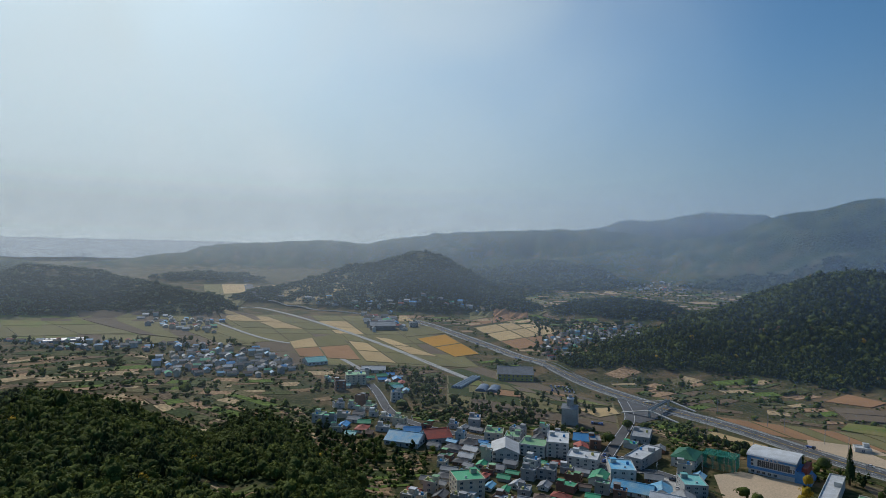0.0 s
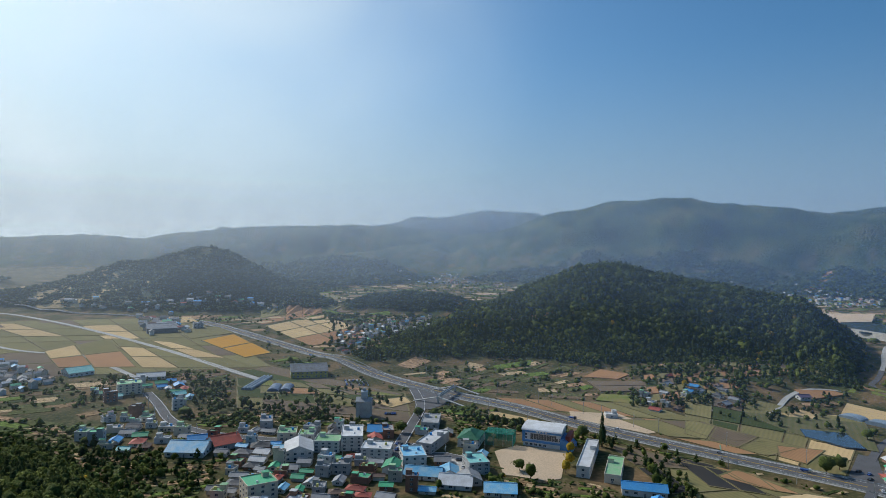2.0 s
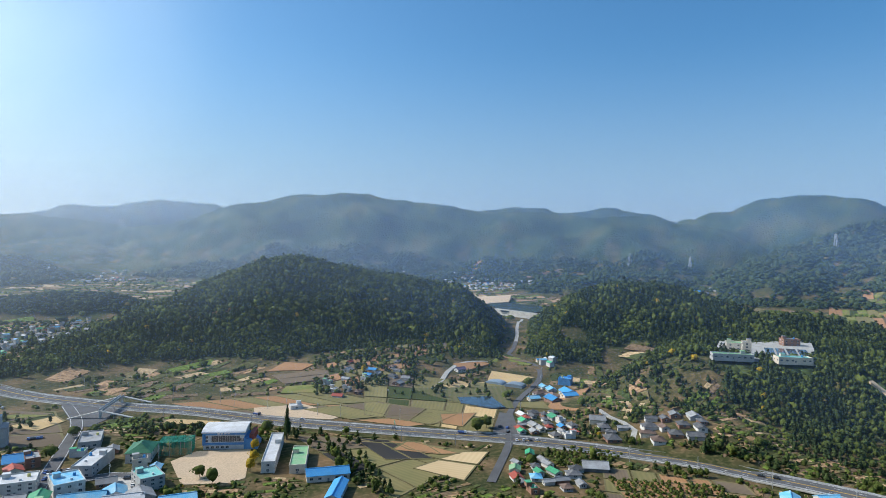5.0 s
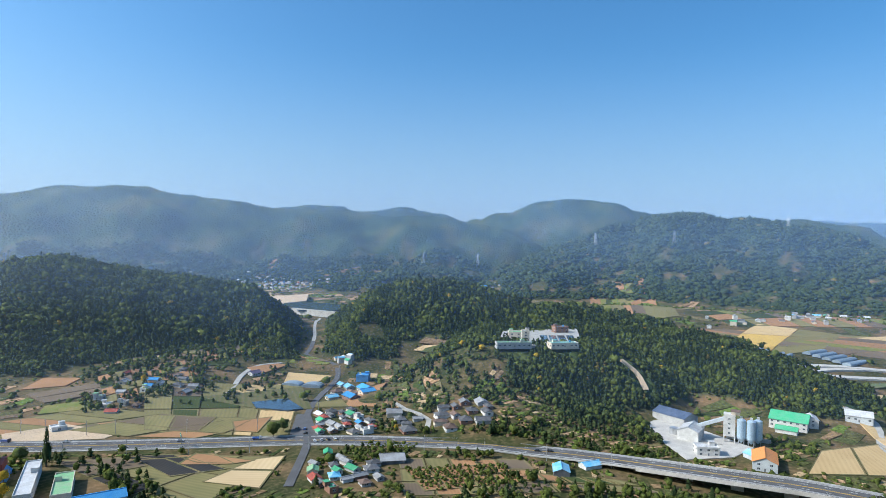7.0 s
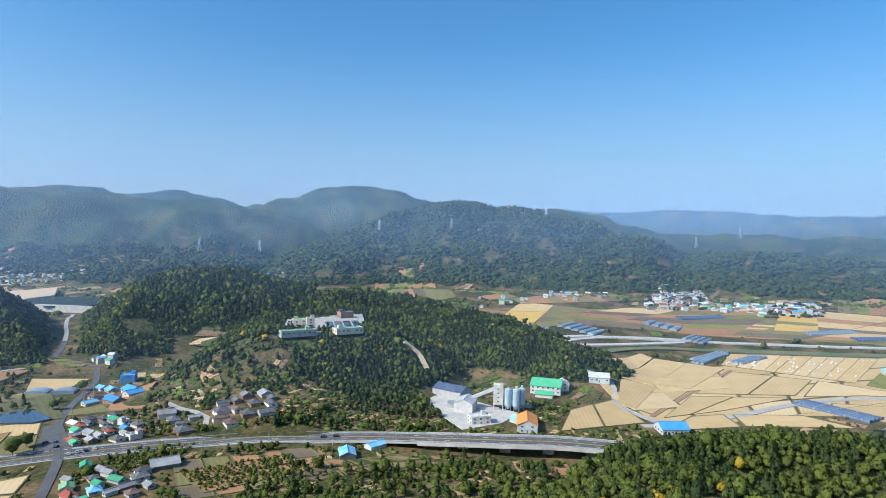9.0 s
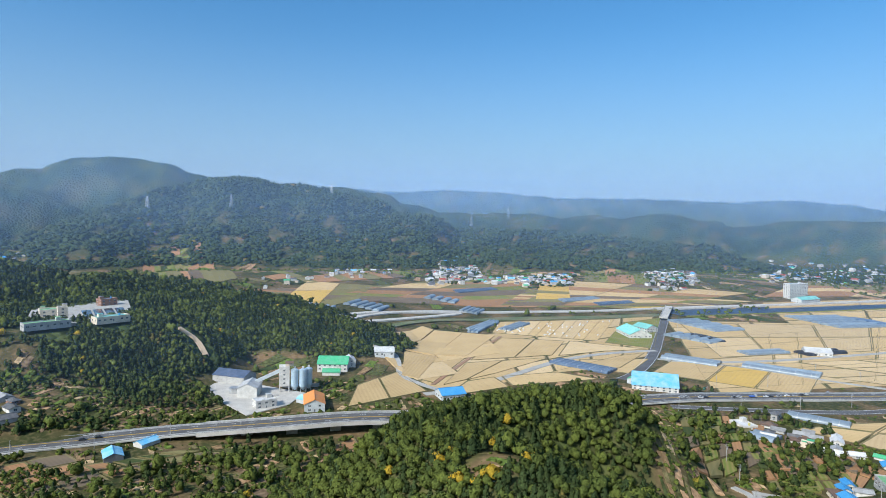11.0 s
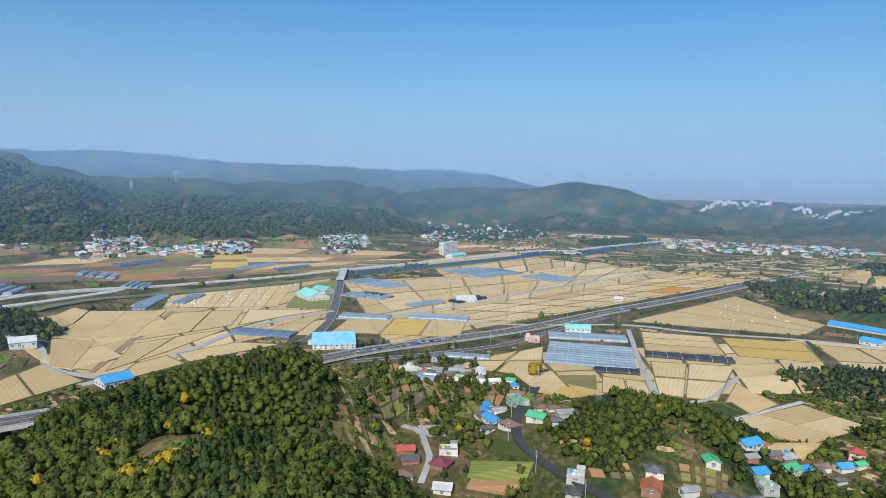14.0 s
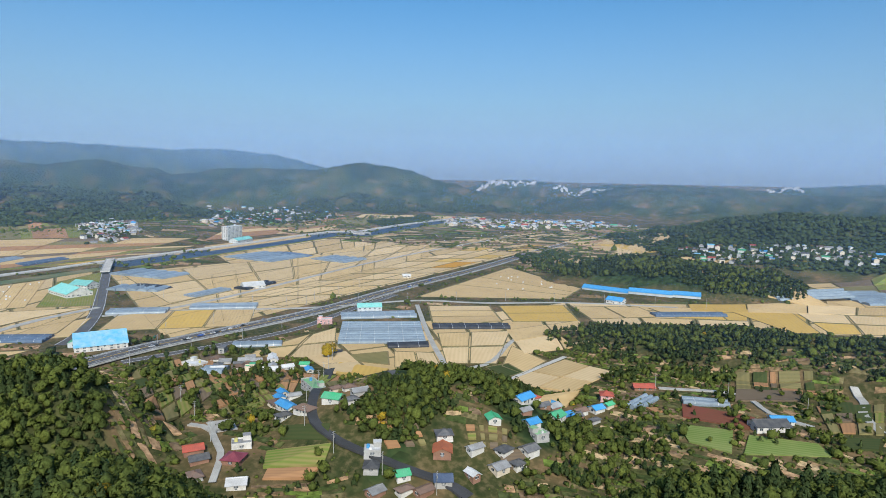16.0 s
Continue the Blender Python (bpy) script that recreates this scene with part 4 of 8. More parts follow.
# hillside plots round the village
for quad, crop in (([(26, -358), (-4, -359), (-4, -332), (18, -337)], "grass"), ([(-10, -356), (-44, -361), (-49, -349), (-8, -333)], "grass"),
                   ([(26, -389), (-15, -381), (-12, -362), (24, -368)], "red"), ([(205, -240), (177, -244), (172, -234), (200, -230)], "dark"), ([(199, -220), (169, -234), (165, -222), (190, -207)], "green"),
                   ([(188, -208), (166, -221), (167, -213), (184, -200)], "soil"), ([(280, -268), (283, -294), (260, -279), (264, -260)], "soil"), ([(255, -251), (254, -272), (237, -263), (241, -245)], "green"),
                   ([(280, -305), (280, -330), (257, -311), (258, -287)], "soil"), ([(305, -283), (304, -315), (286, -301), (288, -274)], "soil"), ([(98, -269), (87, -281), (82, -270), (93, -258)], "brown"),
                   ([(-3, -436), (-43, -454), (-41, -427), (-3, -405)], "brown"), ([(-49, -432), (-69, -441), (-68, -417), (-48, -405)], "dark"), ([(-53, -374), (-74, -382), (-71, -367), (-53, -358)], "dark"),
                   ([(237, -319), (208, -305), (182, -274), (196, -271)], "olive"), ([(373, -34), (391, -52), (370, -54), (363, -37)], "soil")):
    LOT[0] += 1
    field(quad, crop, 0.4 + 0.013 * (LOT[0] % 17))


def patch(name, label, poly, material, lift=0.2, category="ground", at=None):
    """A flat yard or a sheet of water with a low rim."""
    PLOTS.append([tuple(p) for p in poly])
    base = at if at is not None else lie(*[sum(q) / len(poly) for q in zip(*poly)])
    bm = bmesh.new()
    top = [bm.verts.new((x, y, base + lift)) for x, y in poly]
    low = [bm.verts.new((x, y, base + lift - 3)) for x, y in poly]
    face = bm.faces.new(top)
    for i in range(len(top)):
        j = (i + 1) % len(top)
        bm.faces.new((top[i], low[i], low[j], top[j]))
    bmesh.ops.recalc_face_normals(bm, faces=bm.faces[:])
    face.normal_update()
    me = bpy.data.meshes.new(name)
    bm.to_mesh(me)
    bm.free()
    me.materials.append(material)
    return tagged(new(name, me), label, category, kind="structure")


WATER = mat("pond_water", (0.035, 0.06, 0.085), 0.12, gloss=0.6, scale=0.05, fine=30, bump=0.02)
# the far sea's pale base colour has haze and sky light mixed in
SEA = mat("hazed_sea", (0.45, 0.5, 0.53), 0.85, gloss=0.2, scale=0.02)
patch("pond", "dark water of a lotus pond", [(428, 370), (453, 351), (432, 318), (421, 325), (415, 354)], WATER, 1.4, "water")
patch("reservoir", "blue water of a reservoir behind a dam", [(1079.7, 858.2), (1152.7, 881.0), (1152.7, 763.9), (1094.7, 693.5), (1015.4, 690.5), (1006.8, 756.9)], WATER, 0.5, "water", 10)
patch("reservoir_shore", "dry tan shore of the reservoir", [(1209.7, 996.5), (1334.9, 972.2), (1167.5, 856.9), (1093.1, 862.1)], SAND, 0.5, "ground", 11)


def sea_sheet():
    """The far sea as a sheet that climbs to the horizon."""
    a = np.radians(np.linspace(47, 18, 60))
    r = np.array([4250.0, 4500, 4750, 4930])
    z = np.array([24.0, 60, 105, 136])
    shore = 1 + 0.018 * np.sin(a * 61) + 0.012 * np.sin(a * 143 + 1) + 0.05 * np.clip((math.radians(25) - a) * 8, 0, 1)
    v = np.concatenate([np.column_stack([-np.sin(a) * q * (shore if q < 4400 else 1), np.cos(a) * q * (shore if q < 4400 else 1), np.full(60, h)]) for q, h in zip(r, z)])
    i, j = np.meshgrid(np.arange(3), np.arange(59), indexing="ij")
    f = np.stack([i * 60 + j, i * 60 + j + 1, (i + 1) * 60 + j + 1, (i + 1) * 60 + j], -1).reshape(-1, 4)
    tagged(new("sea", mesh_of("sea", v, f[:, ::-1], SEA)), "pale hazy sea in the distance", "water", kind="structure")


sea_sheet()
patch("school_yard", "sandy school sports ground", [(173, 387), (193, 394), (222, 375), (192, 330), (182, 329), (161, 346)], SAND, 0.3, "ground", 0)
patch("car_park", "pale sandy lot beside the highway", [(277, 465), (314, 447), (319, 396), (303, 393), (266, 444)], SAND, 0.3, "ground", 0)
patch("plant_yard", "white concrete yard of the concrete plant", [(543, 61), (561, 43), (534, 15), (497, -27), (468, -13), (448, 16), (478, 32)], CONCRETE_PALE, 0.5)
patch("parking_lot", "pale concrete parking lot in the town", [(136, 381), (145, 387), (152, 382), (138, 351), (126, 359)], CONCRETE_PALE, 0.3, "ground", 0)
patch("parking_lot", "grey parking lot with parked cars", [(110, 424), (132, 415), (120, 392), (102, 405)], ASPHALT, 0.3, "ground", 0)
patch("junction", "wide asphalt road junction", [(170, 600), (201, 553), (205, 531), (163, 500), (154, 506), (165, 565)], ASPHALT, 0.3, "ground", 0)
patch("farm_yard", "concrete farm yard", [(247, -229), (239, -239), (227, -231), (234, -221)], CONCRETE, 0.5)
patch("junction", "wide asphalt junction beside the village", [(418, 314), (422, 303), (371, 259), (362, 279)], ASPHALT, 0.3, "ground", 0)


# ---- air ----
# Thin sheets of autumn haze stand in for the air's scattering; the sun and the sky light them, and they thin out with
# height.


HAZE = bpy.data.materials.new("haze")


def haze_mat():
    HAZE.use_nodes = True
    n, l = HAZE.node_tree.nodes, HAZE.node_tree.links
    n.remove(n["Principled BSDF"])
    clear, lit, mix, amount = (n.new("ShaderNode" + k) for k in ("BsdfTransparent", "BsdfDiffuse", "MixShader", "Attribute"))
    whiten, tint = n.new("ShaderNodeAttribute"), n.new("ShaderNodeMix")
    whiten.attribute_name, tint.data_type = "sunward_white", "RGBA"
    tint.inputs["A"].default_value, tint.inputs["B"].default_value = HAZE_COLOUR, SUN_HAZE_COLOUR
    l.new(whiten.outputs["Fac"], tint.inputs["Factor"])
    l.new(tint.outputs["Result"], lit.inputs["Color"])
    amount.attribute_name = "amount"
    l.new(amount.outputs["Fac"], mix.inputs[0])
    l.new(clear.outputs[0], mix.inputs[1])
    l.new(lit.outputs[0], mix.inputs[2])
    l.new(mix.outputs[0], n["Material Output"].inputs["Surface"])


# second colour: whitening of the haze towards the sun, painted into its colour
HAZE_COLOUR, SUN_HAZE_COLOUR = (0.27, 0.465, 0.82, 1), (0.8, 0.92, 0.97, 1)
haze_mat()
SUNWARD = np.array(aim(SUN_HEADING, SUN_HEIGHT))
for radius, amount, sun_extra in ((450, 0.035, 0.01), (820, 0.045, 0.04), (1250, 0.065, 0.06), (1850, 0.1, 0.06), (2550, 0.21, 0.06), (3300, 0.3, 0.1), (4000, 0.36, 0.2)):
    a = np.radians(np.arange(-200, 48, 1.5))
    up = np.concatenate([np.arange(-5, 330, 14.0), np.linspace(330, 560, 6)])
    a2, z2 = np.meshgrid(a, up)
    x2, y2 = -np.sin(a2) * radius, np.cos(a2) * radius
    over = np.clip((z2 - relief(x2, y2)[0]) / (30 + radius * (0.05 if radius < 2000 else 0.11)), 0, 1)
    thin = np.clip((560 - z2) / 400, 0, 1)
    sun_side = np.clip((np.degrees(a2) + 72) / 100, 0, 1)  # sunward glow put into the haze: whiter and thicker towards the sun
    sun_side = sun_side * sun_side * (3 - 2 * sun_side)
    fog = (amount + sun_extra * sun_side) * over * over * (3 - 2 * over) * thin * thin * (3 - 2 * thin)
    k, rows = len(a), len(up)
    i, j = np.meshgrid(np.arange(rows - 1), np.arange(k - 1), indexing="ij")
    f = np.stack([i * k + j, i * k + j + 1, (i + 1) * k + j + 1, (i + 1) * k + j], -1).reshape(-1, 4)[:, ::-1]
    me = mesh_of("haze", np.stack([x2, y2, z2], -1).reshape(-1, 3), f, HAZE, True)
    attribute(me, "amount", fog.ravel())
    attribute(me, "sunward_white", (0.55 + 0.3 * (radius > 3000)) * sun_side.ravel())
    # normals turned upwards, and sunwards on the sun's side, to set the haze's brightness
    face = np.stack([0 * x2, 0 * x2, 1 - sun_side], -1) + sun_side[..., None] * SUNWARD
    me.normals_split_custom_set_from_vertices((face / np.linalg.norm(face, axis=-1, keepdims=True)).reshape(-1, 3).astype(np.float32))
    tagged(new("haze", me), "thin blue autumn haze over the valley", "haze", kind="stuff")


# ---- buildings ----
GLASS = mat("window_glass", (0.06, 0.08, 0.1), 0.15, gloss=0.6, scale=1)
FRAME_WHITE = mat("white_frame", (0.75, 0.75, 0.74), 0.5)
DOOR = mat("door_paint", (0.2, 0.22, 0.24), 0.5)
TANK = mat("water_tank", (0.6, 0.55, 0.2), 0.5)
WALLS = {
    "white": mat("white_render", (0.64, 0.63, 0.6), 0.85, (0.48, 0.47, 0.44), 0.25, fine=12),
    "cream": mat("cream_render", (0.66, 0.58, 0.46), 0.85, (0.56, 0.49, 0.39), 0.25, fine=12),
    "grey": mat("grey_render", (0.42, 0.42, 0.41), 0.85, (0.33, 0.33, 0.32), 0.25, fine=12),
    "brick": mat("brown_brick", (0.3, 0.17, 0.12), 0.9, (0.23, 0.13, 0.09), 0.3, fine=20),
    "pink": mat("pink_render", (0.65, 0.4, 0.38), 0.85, scale=0.25, fine=12),
    "blue": mat("blue_cladding", (0.1, 0.3, 0.6), 0.5, scale=0.25, fine=12),
    "steel": mat("pale_cladding", (0.6, 0.64, 0.66), 0.5, (0.5, 0.54, 0.56), 0.2, metal=0.2, fine=12),
    "dark": mat("dark_cladding", (0.16, 0.17, 0.18), 0.6, scale=0.25, fine=12),
    "yellow": mat("yellow_cladding", (0.5, 0.42, 0.1), 0.6, scale=0.25, fine=12),
}
ROOFS = {
    "blue": mat("blue_sheet_roof", (0.05, 0.27, 0.58), 0.5, (0.08, 0.3, 0.55), 0.2, fine=10, per_thing=0.2),
    "sky": mat("pale_blue_roof", (0.12, 0.42, 0.66), 0.5, (0.3, 0.5, 0.6), 0.2, fine=10, per_thing=0.2),
    "teal": mat("teal_roof", (0.17, 0.5, 0.47), 0.5, (0.25, 0.52, 0.48), 0.2, fine=10, per_thing=0.15),
    "green": mat("green_painted_roof", (0.05, 0.36, 0.17), 0.6, (0.1, 0.35, 0.2), 0.2, fine=10, per_thing=0.25),
    "lime": mat("green_waterproof_roof", (0.2, 0.45, 0.22), 0.7, (0.28, 0.42, 0.26), 0.25, fine=10, per_thing=0.2),
    "forest": mat("dark_green_roof", (0.03, 0.15, 0.08), 0.5, scale=0.2, fine=10, per_thing=0.15),
    "grey": mat("grey_roof", (0.3, 0.31, 0.32), 0.7, (0.23, 0.23, 0.23), 0.25, fine=12, per_thing=0.25),
    "pale": mat("pale_roof", (0.6, 0.61, 0.62), 0.6, (0.48, 0.48, 0.47), 0.2, fine=12, per_thing=0.15),
    "tile": mat("dark_clay_tile_roof", (0.085, 0.09, 0.1), 0.7, (0.14, 0.14, 0.14), 0.4, fine=14, bump=0.05, per_thing=0.3),
    "brown": mat("brown_tile_roof", (0.2, 0.13, 0.1), 0.8, (0.15, 0.11, 0.09), 0.4, fine=14, per_thing=0.3),
    "red": mat("red_tile_roof", (0.4, 0.09, 0.06), 0.7, (0.3, 0.08, 0.06), 0.3, fine=14, per_thing=0.2),
    "orange": mat("orange_sheet_roof", (0.75, 0.28, 0.07), 0.55, (0.68, 0.27, 0.08), 0.2, fine=10),
    "rust": mat("rust_tile_roof", (0.42, 0.13, 0.06), 0.75, (0.33, 0.11, 0.06), 0.3, fine=14),
    "maroon": mat("maroon_roof", (0.2, 0.05, 0.07), 0.6, scale=0.3, fine=14, per_thing=0.2),
    "navy": mat("dark_blue_roof", (0.06, 0.09, 0.15), 0.5, (0.1, 0.13, 0.2), 0.2, fine=10),
    "purple": mat("violet_grey_roof", (0.16, 0.13, 0.2), 0.6, scale=0.3, fine=10),
}
SPOKEN = {"blue": "bright blue metal", "sky": "pale blue metal", "teal": "teal metal", "green": "green painted", "lime": "green waterproofed", "forest": "dark green metal", "grey": "grey", "pale": "pale grey",
          "tile": "dark grey tiled", "brown": "brown tiled", "red": "red tiled", "orange": "orange metal", "rust": "rust-orange tiled", "maroon": "maroon", "navy": "dark blue metal", "purple": "violet-grey"}
WALLED = {"white": "white-rendered", "cream": "cream-rendered", "grey": "grey concrete", "brick": "brown brick", "pink": "pink-rendered", "blue": "blue-clad", "steel": "pale steel-clad", "dark": "dark metal-clad", "yellow": "blue and yellow clad"}
FOOT = []  # x, y, radius of what stands already
WINDOW = {}


def pane(w, h):
    """The shared mesh of a window: glass in a frame."""
    key = (round(w, 1), round(h, 1))
    if key not in WINDOW:
        me = bpy.data.meshes.new("window")
        bm = boxes((-w / 2, w / 2, -0.06, 0.04, 0, h))
        k = len(bm.faces)
        bm2 = boxes((-w / 2 - 0.08, w / 2 + 0.08, -0.1, 0, -0.1, 0), (-w / 2 - 0.08, w / 2 + 0.08, -0.1, 0, h, h + 0.08), (-0.04, 0.04, -0.09, 0, 0, h))
        tmp = bpy.data.meshes.new("frame")
        bm2.to_mesh(tmp)
        bm2.free()
        bm.from_mesh(tmp)
        for i, f in enumerate(bm.faces):
            f.material_index = 0 if i < k else 1
        bm.to_mesh(me)
        bm.free()
        me.materials.append(GLASS)
        me.materials.append(FRAME_WHITE)
        WINDOW[key] = me
    return WINDOW[key]


def put_window(parent, x, y, z, turn, w, h):
    ob = new("window", pane(w, h))
    ob.parent, ob.matrix_basis = parent, pose(x, y, z, 0, 0, turn)


def gable(w, d, h, rise, over=0.5, thick=0.25, along=True):
    """A pitched roof as two slabs; along: ridge along x."""
    a, b = (w, d) if along else (d, w)
    half, ln = b / 2 + over, a / 2 + over
    s = rise / (b / 2)
    lo = h - over * s
    out = [(-half, lo), (0, h + rise), (half, lo), (half, lo + thick), (0, h + rise + thick), (-half, lo + thick)]
    bm = prism(out, -ln, ln)
    if along:
        bmesh.ops.rotate(bm, matrix=Matrix.Rotation(radians(90), 3, "Z"), verts=bm.verts[:])
    return bm


def hip(w, d, h, rise, over=0.7):
    bm = bmesh.new()
    x, y = w / 2 + over, d / 2 + over
    run = min(x, y)
    rx, ry = max(x - run, 0.4), max(y - run, 0.4)
    low = [bm.verts.new(p) for p in ((-x, -y, h - 0.2), (x, -y, h - 0.2), (x, y, h - 0.2), (-x, y, h - 0.2))]
    eav = [bm.verts.new((v.co.x, v.co.y, h + 0.05)) for v in low]
    mid = [bm.verts.new((v.co.x * 0.55 + sx * rx * 0.45, v.co.y * 0.55 + sy * ry * 0.45, h + rise * 0.36)) for v, sx, sy in zip(low, (-1, 1, 1, -1), (-1, -1, 1, 1))]
    top = [bm.verts.new(p) for p in ((-rx, -ry, h + rise), (rx, -ry, h + rise), (rx, ry, h + rise), (-rx, ry, h + rise))]
    bm.faces.new(low[::-1])
    for a, b in ((low, eav), (eav, mid), (mid, top)):
        for i in range(4):
            j = (i + 1) % 4
            bm.faces.new((a[i], a[j], b[j], b[i]))
    bm.faces.new(top)
    return bm


def vault(w, d, h, rise, thick=0.15, seg=8):
    """An arched roof, ridge along x."""
    arc = [(-d / 2 * math.cos(math.pi * i / seg), h + rise * math.sin(math.pi * i / seg)) for i in range(seg + 1)]
    inn = [(x * 0.97, z - thick) for x, z in arc[::-1]]
    bm = prism(arc + inn, -w / 2, w / 2)
    bmesh.ops.rotate(bm, matrix=Matrix.Rotation(radians(90), 3, "Z"), verts=bm.verts[:])
    return bm


def building(x, y, turn, w, d, h, roof="gable", wall="white", colour="blue", z=None, name="house", label="", group="", windows=True, rise=None, floors=None, category="", rnd=random.Random(5), detail=True):
    """A building with its front (-y) towards its turn: walls, roof, door, windows."""
    z = lie(x, y) if z is None else z
    top = new(name)
    top.empty_display_size = 1
    top.matrix_world = pose(x, y, z, 0, 0, turn)
    tagged(top, label or f"{WALLED[wall]} {name.replace('_', ' ')} with a {SPOKEN[colour]} {'flat ' if roof == 'flat' else ''}roof", category or name.replace("_", " "), group)
    FOOT.append((x, y, max(w, d) * 0.62))
    rise = rise if rise is not None else {"gable": 0.22 * min(w, d), "shed": 0.2 * min(w, d), "hip": 0.26 * min(w, d), "flat": 0, "vault": 0.16 * d}[roof]
    m = WALLS[wall]
    if roof == "flat":
        body = part("wall", boxes((-w / 2, w / 2, -d / 2, d / 2, -1.5, h), (-w / 2 - 0.15, w / 2 + 0.15, -d / 2 - 0.15, d / 2 + 0.15, -1.5, 0.4)), m, top)
        part("parapet", boxes((-w / 2 - 0.12, w / 2 + 0.12, -d / 2 - 0.12, -d / 2 + 0.2, h - 0.2, h + 0.9), (-w / 2 - 0.12, w / 2 + 0.12, d / 2 - 0.2, d / 2 + 0.12, h - 0.2, h + 0.9),
                              (-w / 2 - 0.12, -w / 2 + 0.2, -d / 2 + 0.2, d / 2 - 0.2, h - 0.2, h + 0.9), (w / 2 - 0.2, w / 2 + 0.12, -d / 2 + 0.2, d / 2 - 0.2, h - 0.2, h + 0.9)), m, top)
        part("roof", boxes((-w / 2 + 0.2, w / 2 - 0.2, -d / 2 + 0.2, d / 2 - 0.2, h, h + 0.25)), ROOFS[colour], top)
        if detail:
            sx = rnd.choice((-1, 1)) * w * 0.28
            stair = part("stair_house", boxes((sx - 1.8, sx + 1.8, d * 0.12, d * 0.12 + 3.2, h + 0.2, h + 2.7)), m, top)
            part("stair_roof", boxes((sx - 2, sx + 2, d * 0.12 - 0.2, d * 0.12 + 3.4, h + 2.7, h + 2.9)), ROOFS[colour], stair)
            if rnd.random() < 0.6:
                part("water_tank", drum(-sx, d * 0.1, h + 0.2, h + 1.9, 0.9, 0.8, 10), TANK if rnd.random() < 0.5 else ROOFS["blue"], top)
            if rnd.random() < 0.5:
                part("air_unit", boxes((-sx * 0.4 - 0.6, -sx * 0.4 + 0.6, -d * 0.25, -d * 0.25 + 0.8, h + 0.2, h + 1.3)), FRAME_WHITE, top)
    else:
        along = w >= d
        if roof in ("gable", "shed"):
            a, b = (w, d) if along else (d, w)
            bm = prism([(-b / 2, -1.5), (-b / 2, h), (0, h + rise - 0.02), (b / 2, h), (b / 2, -1.5)], -a / 2, a / 2)
            if along:
                bmesh.ops.rotate(bm, matrix=Matrix.Rotation(radians(90), 3, "Z"), verts=bm.verts[:])
            body = part("wall", bm, m, top)
            rf = part("roof", gable(w, d, h, rise, 0.6 if roof == "gable" else 0.4, 0.2, along), ROOFS[colour], top)
            if detail:
                ln = (w if along else d) / 2 + 0.5
                cap = boxes((-ln, ln, -0.25, 0.25, h + rise + 0.1, h + rise + 0.42)) if along else boxes((-0.25, 0.25, -ln, ln, h + rise + 0.1, h + rise + 0.42))
                part("ridge_cap", cap, ROOFS[colour], rf)
        elif roof == "vault":
            body = part("wall", boxes((-w / 2, w / 2, -d / 2, d / 2, -1.5, h)), m, top)
            part("roof", vault(w + 0.6, d + 0.6, h, rise), ROOFS[colour], top)
        else:
            body = part("wall", boxes((-w / 2, w / 2, -d / 2, d / 2, -1.5, h - 0.1), (-w / 2 - 0.2, w / 2 + 0.2, -d / 2 - 0.2, d / 2 + 0.2, -1.5, 0.4)), m, top)
            rf = part("roof", hip(w, d, h, rise), ROOFS[colour], top)
            if detail:
                ln = max(w / 2 + 0.6 - min(w, d) / 2 - 0.6, 0.6)
                part("ridge_cap", boxes((-ln, ln, -0.3, 0.3, h + rise - 0.1, h + rise + 0.35)) if w >= d else boxes((-0.3, 0.3, -ln, ln, h + rise - 0.1, h + rise + 0.35)), ROOFS[colour], rf)
    if windows:
        floors = floors or max(1, round(h / 3.3))
        fh = h / floors
        ww, wh = (1.6, 1.3) if floors > 1 else (1.8, 1.3)
        for side, (ln, off) in enumerate(((w, d), (d, w), (w, d), (d, w))):
            n = max(1, int(ln / (4.2 if w > 16 or floors > 2 else 5.0)))
            if side == 2 or (not detail and side):
                continue
            for f in range(floors):
                for i in range(min(n, 2) if side and w < 16 else n):
                    u = (i + 0.5) / n * ln - ln / 2
                    if side == 0 and f == 0 and n > 2 and i == n // 2:
                        continue
                    t = radians(90 * side)
                    px, py = u * math.cos(t) + off / 2 * math.sin(t), u * math.sin(t) - off / 2 * math.cos(t)
                    put_window(body, px, py, f * fh + 0.35 * fh, 90 * side, ww, min(wh, fh * 0.5))
        if detail:
            part("door", boxes((-0.55, 0.55, -d / 2 - 0.08, -d / 2 + 0.05, 0, 2.1)), DOOR, top)
    return top


def bld(a, b, depth, h, roof="gable", wall="white", colour="blue", toward=None, **more):
    """The same, from its two front corners as the camera sees them, left then right. toward: where its left side runs to."""
    a, b = Vector(a), Vector(b)
    h *= 0.78 if more.get("floors", 1) < 8 else 1
    if more.get("name") == "house":
        a, b, depth = a.lerp(b, 0.11), a.lerp(b, 0.89), depth * 0.76
        h *= 0.85
    if toward:
        deep = Vector(toward) - a
        depth, back = deep.length, deep.normalized()
        u = Vector((back.y, -back.x))
        w = abs((b - a).dot(u))
        mid = a + u * (b - a).dot(u) / 2 + deep / 2
        return building(mid.x, mid.y, math.degrees(math.atan2(u.y, u.x)), w, depth, h, roof, wall, colour, **more)
    w = (b - a).length
    u = (b - a) / w
    back = Vector((-u.y, u.x))
    if back.dot(a) < 0:
        back = -back
        u = -u
    mid = (a + b) / 2 + back * depth / 2
    return building(mid.x, mid.y, math.degrees(math.atan2(u.y, u.x)), w, depth, h, roof, wall, colour, **more)


